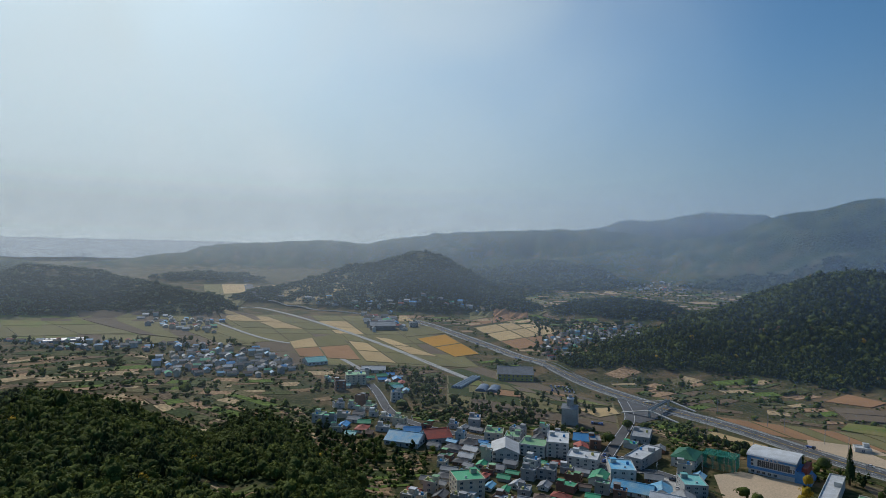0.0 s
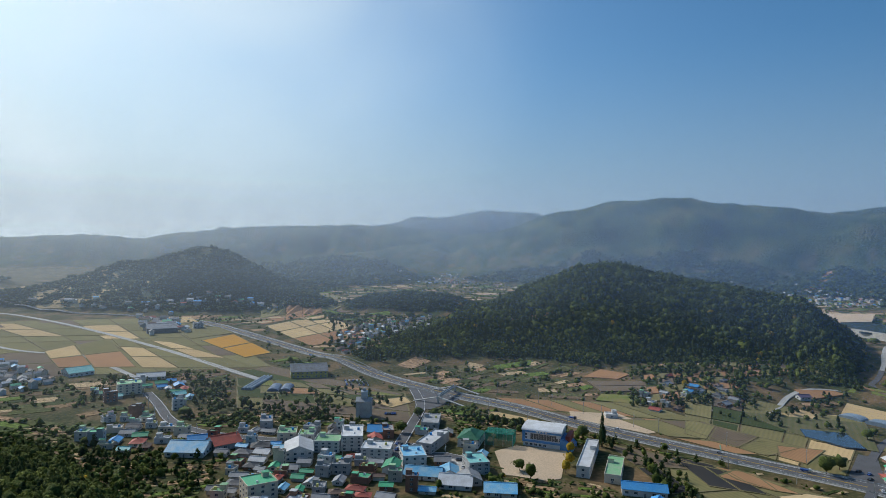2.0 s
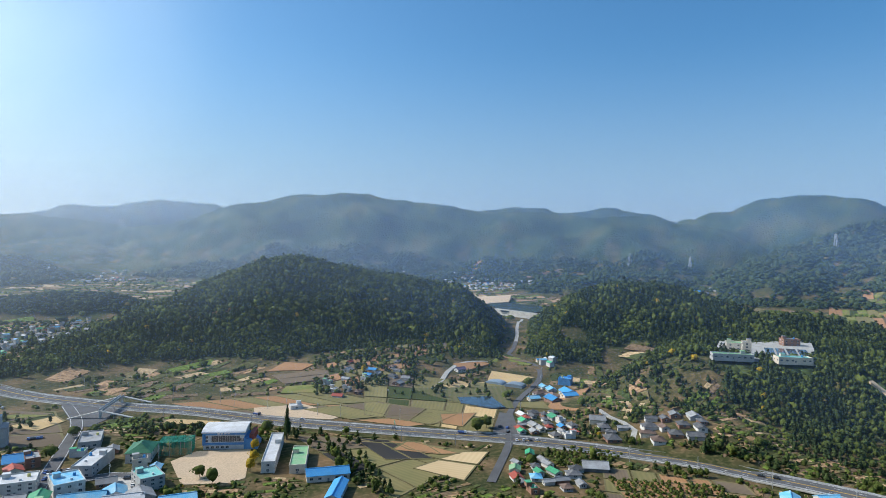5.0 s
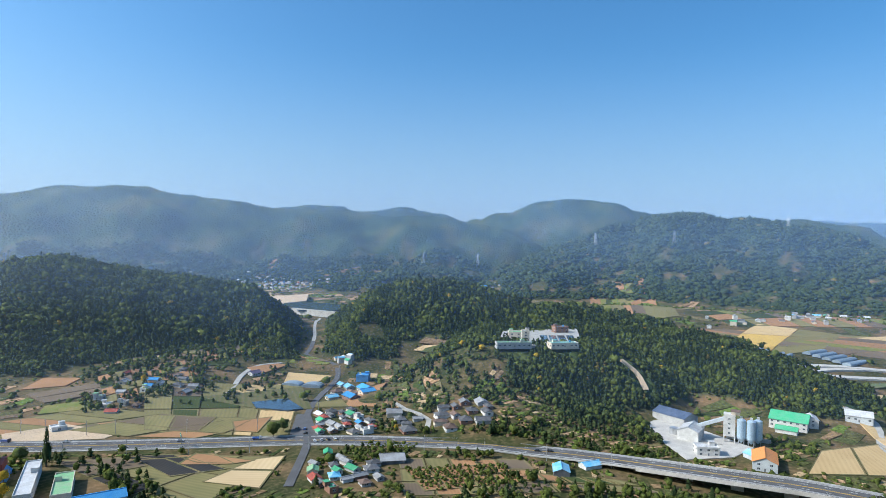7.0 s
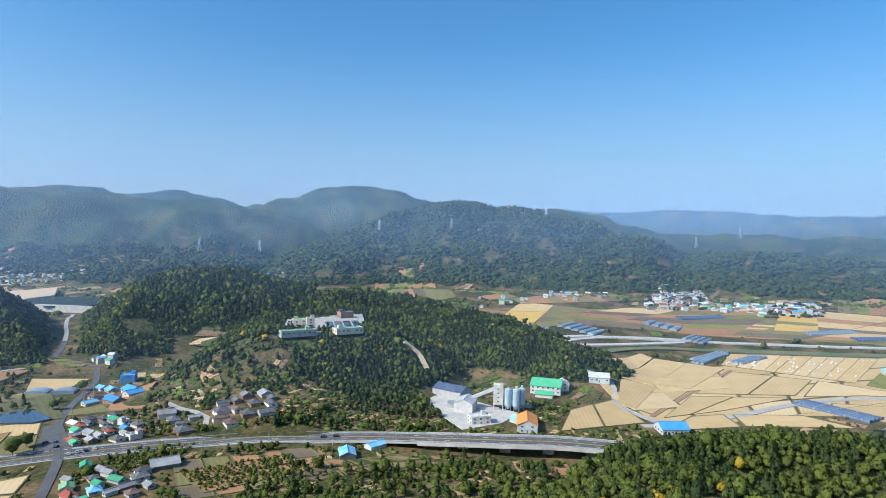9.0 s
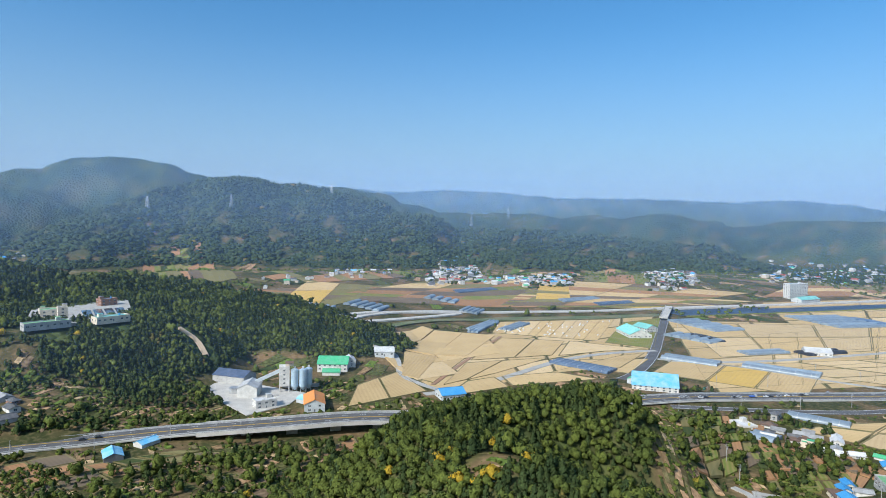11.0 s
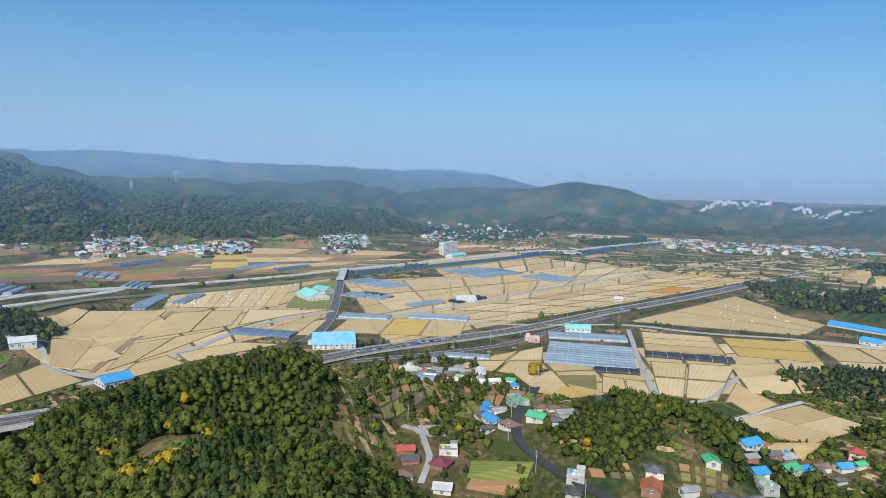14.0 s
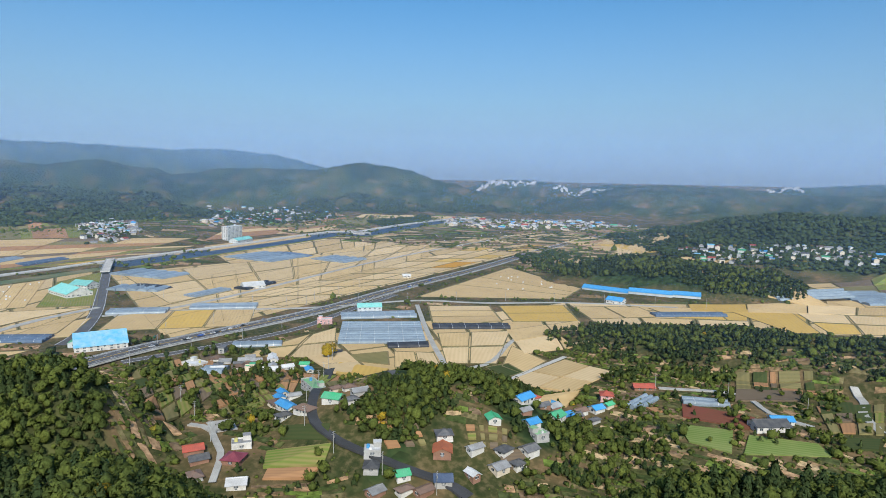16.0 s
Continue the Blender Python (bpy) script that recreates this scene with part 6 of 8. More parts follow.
bld((72.1, -375.6), (63.0, -378.2), 10, 6, "hip", "pink", "red", name="house", label="pink two-storey house with a red roof", floors=2)
bld((56.7, -401.7), (41.2, -408.8), 9, 3.2, "gable", "brick", "red", name="house", label="long brick house with red and blue roofs")
bld((-14.9, -360.4), (-31.3, -369.8), 10, 4, "gable", "white", "tile", name="barn", label="long white barn with a dark roof on the hillside")
bld((-21.2, -375.4), (-35.2, -381.1), 9, 3.4, "gable", "white", "blue", name="house", label="white house with blue metal roof on the hillside")
bld((546.2, 337.0), (550.3, 325.1), 12, 8, "flat", "blue", "blue", name="warehouse", label="tall bright blue warehouse", windows=False)
bld((496.7, 430.7), (510.2, 427.6), 10, 4.5, "gable", "white", "purple", name="house", label="white farmhouse with a violet-grey roof")
bld((346.5, 193.9), (355.6, 181.3), 12, 3.2, "gable", "dark", "grey", name="shed", label="long dark shed in the orchard", windows=False)
bld((376.8, 89.4), (379.7, 79.9), 14, 4, "shed", "dark", "sky", name="shed", label="shed with a pale blue metal roof below the highway", windows=False)
bld((396.6, 73.4), (406.0, 64.9), 8, 3, "shed", "white", "sky", name="shed", label="long low shed with pale blue roof", windows=False)
bld((342.0, 235.4), (345.8, 229.9), 10, 3.6, "gable", "white", "green", name="house", label="white house with bright green roof beside the highway")
bld((328.7, 194.9), (336.4, 188.1), 10, 3.4, "hip", "white", "tile", name="house", label="white house with a dark tiled roof")
bld((308.7, 207.9), (313.9, 202.2), 10, 3.4, "hip", "white", "sky", name="house", label="white house with pale blue tiled roof")
bld((310.3, 225.5), (315.0, 218.8), 10, 3.6, "gable", "cream", "lime", name="house", label="cream house with pale green roof")
bld((296.0, 438.8), (305.1, 435.0), 8, 3.4, "flat", "white", "pale", name="site_office", label="low white site office on the sandy lot")

# the waterworks on the wooded hill
WZ = 47.0
patch("works_terrace", "concrete terrace of the waterworks", [(564.2, 192.1), (601.3, 116.5), (752.3, 154.8), (692.6, 225.8)], CONCRETE, 0.3, "terrace", WZ)
bld((594.0, 175.5), (596.7, 168.7), 9, 14, "flat", "cream", "grey", name="works_tower", label="cream waterworks tower house", floors=4, z=WZ)
bld((611.5, 194.8), (616.5, 182.2), 14, 8, "flat", "cream", "lime", name="works_building", label="cream waterworks building with green roof", floors=2, z=WZ)
bld((551.7, 186.7), (569.8, 158.7), 10, 5, "flat", "grey", "lime", name="works_building", label="low grey concrete waterworks building with green roof", z=WZ)
bld((576.5, 141.4), (592.6, 119.3), 11, 5, "flat", "cream", "teal", name="works_building", label="low cream waterworks building with teal roof", z=WZ)
bld((681.2, 162.9), (691.4, 150.7), 10, 8, "flat", "brick", "grey", name="works_building", label="brown brick waterworks building", floors=2, z=WZ)
for i in range(4):
    px = [(608.3, 160.0), (625.5, 127.2), (670.4, 140.3), (651.7, 174.1)]
    c = [Vector(p) for p in px]
    at = lambda u, v: tuple((c[0] * (1 - u) + c[1] * u) * (1 - v) + (c[3] * (1 - u) + c[2] * u) * v)
    patch("settling_basin", "blue-green settling basin of the waterworks", [at(i / 4 + 0.02, 0.05), at(i / 4 + 0.22, 0.05), at(i / 4 + 0.22, 0.95), at(i / 4 + 0.02, 0.95)], WATER, 0.7, "basin", WZ)

# the strewn houses
DARK_ROOFS = ("tile", "tile", "grey", "brown", "tile", "green", "pale", "blue", "grey", "brown", "red", "tile")
village([(-32, 487), (78, 466), (159, 430), (165, 379), (138, 333), (-22, 323), (-5, 369), (9, 420), (-22, 424)], 210, 1, -25, "houses of the town", 0.3, (6.5, 11), ("tile", "grey", "brown", "grey", "tile", "blue", "sky", "pale", "red", "green", "grey"))
village([(-102, 502), (-71, 561), (-39, 491), (-36, 457), (-63, 442), (-92, 476)], 18, 2, -10, "houses of the town", 0.5, (7, 11))
village([(-127, 633), (-49, 676), (-29, 598), (-39, 550), (-48, 596), (-96, 592)], 20, 3, 10, "houses of the town", 0.4, (7, 11))
far_village([(-327, 701), (-313, 778), (-226, 799), (-149, 696), (-175, 639), (-252, 642), (-286, 627)], 78, 4, 30, (8, 13))
far_village([(-531, 1085), (-377, 1083), (-334, 924), (-472, 991)], 30, 5, 20, (10, 16))
far_village([(-592, 830), (-501, 844), (-402, 829), (-273, 828), (-320, 778), (-475, 765)], 36, 6, 20, (8, 13))
far_village([(-160, 1237), (-104, 1243), (-52, 1014), (-117, 984)], 22, 7, 0, (12, 20))
far_village([(-398, 1397), (-168, 1294), (103, 1280), (91, 1261), (-151, 1255), (-379, 1373)], 64, 8, 0, (12, 18))
far_village([(151, 941), (236, 1055), (381, 1145), (274, 834), (202, 867), (143, 720), (128, 777)], 78, 9, 20, (7, 10.5))
village([(351, 478), (427, 524), (470, 481), (431, 436), (389, 427), (349, 444)], 18, 10, 20, "farmhouses below the wooded hill", 0.1, (6, 10), DARK_ROOFS)
village([(423, 301), (445, 280), (420, 236), (383, 232), (372, 264)], 24, 11, 60, "houses of the roadside hamlet", 0.1, (6, 9.5), DARK_ROOFS)
village([(442, 243), (464, 200), (489, 170), (444, 158), (422, 181), (414, 218)], 26, 12, 40, "tiled houses of the hillside hamlet", 0.0, (7, 12), ("tile", "tile", "tile", "brown", "grey"))
village([(333, 238), (357, 200), (317, 168), (288, 211)], 14, 13, 60, "houses below the highway", 0.1, (5.5, 9), DARK_ROOFS)
village([(516, 352), (533, 315), (475, 277), (473, 317)], 9, 14, 60, "blue-roofed farm sheds", 0.0, (9, 16), ("blue", "sky", "brown"))
far_village([(616, 407), (618, 387), (598, 371), (590, 383)], 8, 15, 60, (6.5, 10))
far_village([(1716, -467), (1722, -552), (1067, -369), (1001, -244)], 64, 16, 0, (11, 17))
far_village([(1101, -467), (1481, -778), (1045, -543), (1007, -428)], 30, 17, 0, (11, 17))
far_village([(1490, -983), (1468, -1105), (1008, -768), (995, -671)], 56, 18, 0, (11, 17))
far_village([(1861, -1725), (1341, -1891), (1223, -1704), (1141, -1096)], 86, 19, 0, (14, 24))
far_village([(939, -1922), (490, -2186), (294, -2029), (452, -1735), (750, -1611)], 86, 20, 0, (16, 30))
far_village([(104, -1220), (-209, -1179), (-189, -1134), (51, -1152)], 86, 21, 0, (10, 16))
village([(367, -323), (313, -367), (259, -384), (244, -347), (304, -300)], 18, 22, 40, "houses of the roadside village", 0.15, (6, 9.5), DARK_ROOFS)
village([(252, -285), (237, -301), (192, -244), (213, -245)], 6, 23, 60, "houses of the village", 0.1, (5.8, 9.5), DARK_ROOFS)
village([(207, -279), (179, -274), (170, -259), (182, -252)], 4, 24, 60, "houses of the village", 0.1, (5.8, 9.5), DARK_ROOFS)
village([(235, -205), (218, -229), (182, -197), (198, -175)], 6, 25, 60, "houses of the hillside village", 0.1, (5.8, 9.5), DARK_ROOFS)
village([(146, -224), (123, -235), (113, -254), (85, -297), (83, -274), (102, -236), (140, -215)], 15, 26, 60, "houses of the hillside village", 0.1, (5.8, 9.5), DARK_ROOFS)
village([(110, -321), (63, -382), (65, -350), (98, -304)], 18, 27, 60, "houses of the village by the paddies", 0.1, (5.8, 9.5), DARK_ROOFS)
far_village([(1708, 1477), (1877, 1235), (1508, 992), (1643, 1358)], 42, 28, 0, (11, 17))
far_village([(1740, -475), (1755, -572), (1119, -370), (1068, -279)], 40, 30, 0, (10, 16))
far_village([(1121, -364), (1159, -517), (1258, -644), (1067, -536), (1048, -372)], 34, 31, 0, (10, 16))
far_village([(1470, -997), (1438, -1108), (1011, -794), (993, -686)], 44, 32, 0, (10, 16))
far_village([(1182, -1072), (1577, -1858), (1470, -1733), (1072, -1008)], 40, 33, 0, (11, 18))
far_village([(1713, -458), (1747, -595), (1055, -368), (1046, -288)], 50, 34, 0, (10, 16))
far_village([(1505, 1643), (1730, 1496), (1754, 1299), (1503, 1167), (1494, 1609)], 40, 35, 0, (10, 16))
far_village([(978, 39), (1570, -313), (1110, -221), (917, 28)], 26, 36, 0, (9, 14))
far_village([(562, 2207), (851, 2370), (927, 2122), (664, 2055), (514, 2085)], 30, 38, 0, (11, 18))
far_village([(1704, 671), (1667, 504), (1572, 475), (835, 311)], 22, 29, 0, (11, 17))


# ---- river, bridges ----
RIVER = mat("river_water", (0.03, 0.05, 0.085), 0.4, (0.045, 0.065, 0.1), 0.02, gloss=0.15, fine=20, bump=0.05)
BANK = [(839.0, -605.9), (846.7, -750.3), (857.3, -939.2), (872.9, -1115.0), (891.0, -1319.4), (808.5, -1183.4), (855.7, -1470.3), (874.7, -1833.7), (841.1, -2097.4)]
line = chain([(*p, 0) for p in BANK], 25)
tagged(new("river", mesh_of("river", *ribbon(line, -30, 30, 0.5), RIVER)), "broad dark blue river between straight banks", "river", kind="structure")
tagged(new("river_bank", mesh_of("river_bank", *ribbon(line, -46, -31, 3.0), CONCRETE_PALE)), "pale concrete river bank with a road on it", "river bank", kind="structure")
tagged(new("river_bank", mesh_of("river_bank", *ribbon(line, 31, 37, 1.2), CROPS["green"][0])), "low grassy river bank", "river bank", kind="structure")
road("river_road", "pale concrete bank road beside the river", [(735.7, -22.0), (827.1, -100.2), (846.2, -202.2), (863.2, -301.9), (756.7, -47.6), (847.4, -160.6), (870.6, -333.5), (872.4, -480.5), (885.9, -627.6)], 13, CONCRETE_PALE, lift=1.2)
BED = mat("river_bed", (0.1, 0.14, 0.06), 0.9, (0.2, 0.18, 0.1), 0.03, fine=15)
road("river_bed", "grassy green river bed below the bank", [(728.3, -88.4), (815.2, -194.9), (826.9, -329.1), (828.1, -266.5), (816.8, -450.2), (826.5, -580.4)], 26, BED, lift=0.45)


def viaduct():
    """Concrete piers and edge beams below the raised stretch of the highway."""
    line, width = ROADS[0]
    top = tagged(new("viaduct"), "concrete viaduct piers and edge beams under the highway", "viaduct")
    high = line[(line[:, 2] > 3.5) & (relief(line[:, 0], line[:, 1])[0] < line[:, 2] - 2) & (line[:, 1] < 120) & (line[:, 1] > -330)]
    for off in (-width / 2 - 2.2, width / 2 + 2.2):
        ob = new("edge_beam", mesh_of("edge_beam", *ribbon(high, off - 0.3, off + 0.3, 0.95, 1.5), CONCRETE_PALE))
        ob.parent = top
    for p in high[::2]:
        part("pier", boxes((p[0] - 0.9, p[0] + 0.9, p[1] - 3.5, p[1] + 3.5, -1, p[2] - 0.4)), CONCRETE, top)


viaduct()


def river_bridge():
    """A flat concrete bridge that carries the crossing road over the river."""
    a, b = Vector((778.7, -552.2)), Vector((887.4, -639.7))
    d, m = b - a, (a + b) / 2
    top = tagged(new("bridge"), "flat concrete road bridge over the river", "bridge")
    top.matrix_world = pose(m.x, m.y, 0, 0, 0, math.degrees(math.atan2(d.y, d.x)))
    w = d.length
    part("deck", boxes((-w / 2, w / 2, -6, 6, 3.2, 4.4)), CONCRETE_PALE, top)
    for s in (-1, 1):
        part("parapet", boxes((-w / 2, w / 2, s * 5.8 - 0.2, s * 5.8 + 0.2, 4.4, 5.6)), CONCRETE_PALE, top)
    for i in range(5):
        x = -w / 2 + w * (i + 0.5) / 5
        part("pier", boxes((x - 0.8, x + 0.8, -4, 4, -1, 3.2)), CONCRETE, top)


river_bridge()


def dam():
    a, b = Vector((1017.2, 779.5)), Vector((1003.8, 645.0))
    w = (b - a).length
    t = math.degrees(math.atan2(b.y - a.y, b.x - a.x))
    m = (a + b) / 2
    top = tagged(new("dam"), "low pale concrete dam of the reservoir", "dam")
    top.matrix_world = pose(m.x, m.y, 4.4, 0, 0, t)
    part("wall", prism([(-w / 2, -6), (w / 2, -6), (w / 2, 7), (-w / 2, 7)], -4, 4), CONCRETE_PALE, top)
    part("crest_road", boxes((-w / 2, w / 2, -3, 3, 7, 7.6)), CONCRETE, top)


dam()


def footbridge():
    """Pedestrian overpass with ramps at the road junction."""
    a, b = Vector((176.3, 518.5)), Vector((205.6, 555.3))
    m, d = (a + b) / 2, b - a
    top = tagged(new("footbridge"), "pale steel pedestrian overpass with long ramps", "footbridge")
    top.matrix_world = pose(m.x, m.y, 0, 0, 0, math.degrees(math.atan2(d.y, d.x)))
    w = d.length
    part("deck", boxes((-w / 2, w / 2, -1.5, 1.5, 5.4, 6.0)), CONCRETE_PALE, top)
    for s in (-1, 1):
        part("handrail", boxes((-w / 2, w / 2, s * 1.4 - 0.08, s * 1.4 + 0.08, 6.0, 7.2)), STEEL, top)
        part("pillar", boxes((s * w / 2 - 0.6, s * w / 2 + 0.6, -0.8, 0.8, -0.5, 5.4)), CONCRETE_PALE, top)
        for e in (-1, 1):
            bm = prism([(0, 6.0), (24, 0.2), (24, -0.4), (0, 5.4)], -1.4, 1.4)
            ob = part("ramp", bm, CONCRETE_PALE, top)
            ob.matrix_basis = pose(s * w / 2, 0, 0, 0, 0, 90 * e - 0 * s)


footbridge()

# ---- greenhouses ----
FILM = mat("greenhouse_film", (0.24, 0.3, 0.35), 0.42, (0.19, 0.24, 0.29), 0.15, gloss=0.35, fine=12, per_thing=0.15)
FILM_BLUE = mat("blue_shade_film", (0.08, 0.12, 0.19), 0.45, (0.11, 0.16, 0.23), 0.15, gloss=0.35, fine=12, per_thing=0.2)
FILM_BLACK = mat("black_shade_cloth", (0.025, 0.03, 0.04), 0.6, (0.05, 0.055, 0.065), 0.2, fine=12)


def tunnel(x, y, turn, length, width, high, film):
    """One arched greenhouse tunnel: film, two end walls, a base rail on each side."""
    key = (round(length), width, high, film.name)
    top = tagged(new("greenhouse"), {"greenhouse_film": "long pale plastic-film greenhouse tunnel", "blue_shade_film": "long blue-grey greenhouse tunnel", "black_shade_cloth": "long black shade-cloth growing tunnel"}[film.name], "greenhouse", "greenhouse tunnels on the plain")
    top.matrix_world = pose(x, y, lie(x, y), 0, 0, turn)
    seg = 8
    if key not in TUNNELS:
        arc = [(-width / 2 * math.cos(math.pi * i / seg), 1.0 + (high - 1.0) * math.sin(math.pi * i / seg)) for i in range(seg + 1)]
        bm = prism([(-width / 2, -0.3)] + arc + [(width / 2, -0.3)], -length / 2, length / 2)
        bmesh.ops.rotate(bm, matrix=Matrix.Rotation(radians(90), 3, "Z"), verts=bm.verts[:])
        me = bpy.data.meshes.new("film")
        bm.to_mesh(me)
        bm.free()
        me.materials.append(film)
        hoops = bmesh.new()
        for k in range(max(2, int(length / 12))):
            u = -length / 2 + length * (k + 0.5) / max(2, int(length / 12))
            for i in range(seg):
                (y0, z0), (y1, z1) = arc[i], arc[i + 1]
                vs = [hoops.verts.new(p) for p in ((u - 0.15, y0 * 1.01, z0 + 0.06), (u + 0.15, y0 * 1.01, z0 + 0.06), (u + 0.15, y1 * 1.01, z1 + 0.06), (u - 0.15, y1 * 1.01, z1 + 0.06))]
                hoops.faces.new(vs)
        he = bpy.data.meshes.new("hoops")
        hoops.to_mesh(he)
        hoops.free()
        he.materials.append(STEEL)
        TUNNELS[key] = me, he
    for sub, me in zip(("film", "hoops"), TUNNELS[key]):
        new(sub, me).parent = top
    FOOT.append((x, y, 6))
    return top


TUNNELS = {}


def tunnels(corners, n, film, gap=0.9, high=3.4):
    """n tunnels side by side in a quad; they run along its first edge."""
    c = [Vector(p) for p in corners]
    u = ((c[1] - c[0]) + (c[2] - c[3])) / 2
    v = ((c[3] - c[0]) + (c[2] - c[1])) / 2
    mid = (c[0] + c[1] + c[2] + c[3]) / 4
    t = math.degrees(math.atan2(u.y, u.x))
    across = Vector((-u.y, u.x)).normalized()
    deep = abs(v.dot(across))
    w = deep / n
    PLOTS.append([tuple(p) for p in corners])
    for i in range(n):
        p = mid + across * ((i + 0.5) / n - 0.5) * deep
        tunnel(p.x, p.y, t, u.length, round(w * gap, 1), min(high, 0.12 * w + 2.2), film)


tunnels([(339, -480), (274, -519), (235, -458), (296, -419)], 9, FILM)
tunnels([(262, -438), (234, -459), (227, -447), (255, -428)], 1, FILM_BLACK)
tunnels([(363, -515), (302, -561), (289, -539), (348, -494)], 2, FILM)
tunnels([(260, -519), (197, -557), (190, -542), (252, -504)], 2, FILM_BLACK)
tunnels([(572, -283), (522, -317), (502, -303), (555, -268)], 4, FILM_BLUE)
tunnels([(782, -575), (777, -617), (688, -600), (674, -543)], 5, FILM)
tunnels([(683, -498), (689, -523), (617, -508), (603, -479)], 5, FILM)
tunnels([(684, -522), (682, -533), (617, -513), (610, -500)], 1, FILM_BLACK)
tunnels([(570, -496), (568, -544), (551, -564), (549, -501)], 3, FILM)
tunnels([(556, -570), (559, -628), (537, -611), (534, -556)], 2, FILM_BLACK)
tunnels([(780, -780), (780, -870), (670, -848), (679, -757)], 6, FILM)
tunnels([(766, -869), (759, -884), (670, -858), (666, -833)], 1, FILM_BLUE)
tunnels([(647, -846), (643, -906), (569, -866), (576, -811)], 4, FILM)
tunnels([(570, -408), (529, -442), (508, -427), (554, -393)], 2, FILM)
tunnels([(521, -467), (467, -507), (451, -490), (504, -451)], 2, FILM)
tunnels([(373, -376), (342, -400), (332, -389), (364, -367)], 1, FILM)
tunnels([(751, -288), (793, -334), (772, -336), (724, -289)], 3, FILM)
tunnels([(756, -244), (807, -292), (785, -297), (736, -252)], 3, FILM)
tunnels([(761, -26), (882, -48), (879, -99), (841, -78)], 5, FILM)
tunnels([(843, -81), (876, -106), (890, -178), (854, -158)], 5, FILM)
tunnels([(915, -218), (943, -236), (947, -297), (918, -281)], 4, FILM)
tunnels([(860, -263), (895, -287), (884, -315), (849, -291)], 4, FILM)
tunnels([(734, -237), (816, -297), (798, -302), (721, -247)], 3, FILM)
tunnels([(997, -301), (1026, -382), (1004, -373), (977, -295)], 4, FILM_BLUE)
tunnels([(941, -463), (969, -545), (949, -545), (926, -466)], 3, FILM)
tunnels([(923, -519), (939, -597), (919, -591), (907, -521)], 3, FILM_BLUE)
tunnels([(500, 394), (513, 397), (511, 353), (498, 349)], 2, FILM)
tunnels([(12, 612), (34, 662), (43, 657), (20, 603)], 3, FILM)
tunnels([(34, 600), (41, 625), (59, 607), (55, 588)], 2, FILM_BLUE)
tunnels([(56, -373), (48, -396), (39, -391), (47, -365)], 3, FILM)
tunnels([(27, -397), (-0, -404), (-0, -393), (24, -387)], 2, FILM)
tunnels([(82, -685), (12, -728), (10, -709), (75, -670)], 2, FILM_BLUE)
tunnels([(-34, -826), (-127, -923), (-121, -878), (-46, -821)], 4, FILM)
tunnels([(-118, -949), (-199, -1024), (-172, -878), (-120, -865)], 6, FILM)
tunnels([(-541, 833), (-493, 855), (-479, 832), (-526, 811)], 2, FILM_BLUE)
tunnels([(335, -307), (321, -316), (304, -300), (318, -294)], 2, FILM)

# ---- poles, pylons, signs ----
POLE = mat("concrete_pole", (0.4, 0.4, 0.38), 0.8, scale=0.5)


def utility_pole(h=11):
    top = tagged(new("utility_pole"), "grey concrete utility pole with steel crossarms", "utility pole", "utility poles along the roads")
    part("pole", drum(0, 0, -0.5, h, 0.2, 0.12, 7), POLE, top)
    for z in (h - 0.6, h - 1.6):
        part("crossarm", boxes((-1.1, 1.1, -0.06, 0.06, z, z + 0.12)), STEEL, top)
    part("transformer", drum(0.35, 0, h - 3.4, h - 2.4, 0.25, 0.25, 8), STEEL, top)
    return top


POLES = []


def poles(points, step, off=0.0, h=11):
    line = chain([(*p, 0) for p in points], step)
    d = np.gradient(line[:, :2], axis=0)
    for p, q in zip(line, d):
        q = q / (np.hypot(*q) + 1e-9)
        x, y = p[0] + q[1] * off, p[1] - q[0] * off
        m = pose(x, y, lie(x, y), 0, 0, math.degrees(math.atan2(q[1], q[0])) + 90)
        if not POLES:
            POLES.append(utility_pole())
            POLES[0].matrix_world = m
        else:
            copy_thing(POLES[0], m)


poles([(185.9, 512.1), (226.5, 468.2), (250.4, 409.6), (298.8, 332.9), (338.7, 272.8), (353.4, 255.2)], 38, 4)
poles([(265.2, 481.9), (311.6, 381.3), (360.7, 306.9)], 45, -6)
poles([(383.7, 181.2), (399.6, 130.5), (409.2, 54.8), (409.5, 18.0)], 40)
poles([(447.7, -322.9), (427.7, -415.9), (420.1, -518.0), (424.2, -653.3)], 42, -8)
poles([(393.5, -295.3), (372.6, -394.0), (375.8, -486.0)], 42)
poles([(688.1, -509.3), (533.0, -463.4), (390.8, -550.8), (321.0, -631.6), (178.9, -700.0), (30.0, -754.2)], 55)
poles([(268.5, -378.5), (213.4, -282.0), (190.4, -243.1), (169.2, -234.0), (140.2, -233.2), (112.8, -236.4)], 26, 5)
poles([(53.9, 432.0), (85.4, 388.1), (131.1, 378.3), (165.7, 392.1)], 30, 3)
poles([(-64.3, 594.7), (-39.1, 491.0), (9.7, 451.2)], 32, 6)
poles([(422.0, 302.8), (518.1, 344.7), (595.8, 397.1)], 35, 6)
poles([(43.1, -410.4), (-0.0, -412.3), (-41.6, -401.4)], 40, 3)
poles([(282.8, -244.1), (228.0, -213.8)], 30)
poles([(187.7, 619.3), (245.6, 513.9), (291.4, 405.9)], 45, -12)


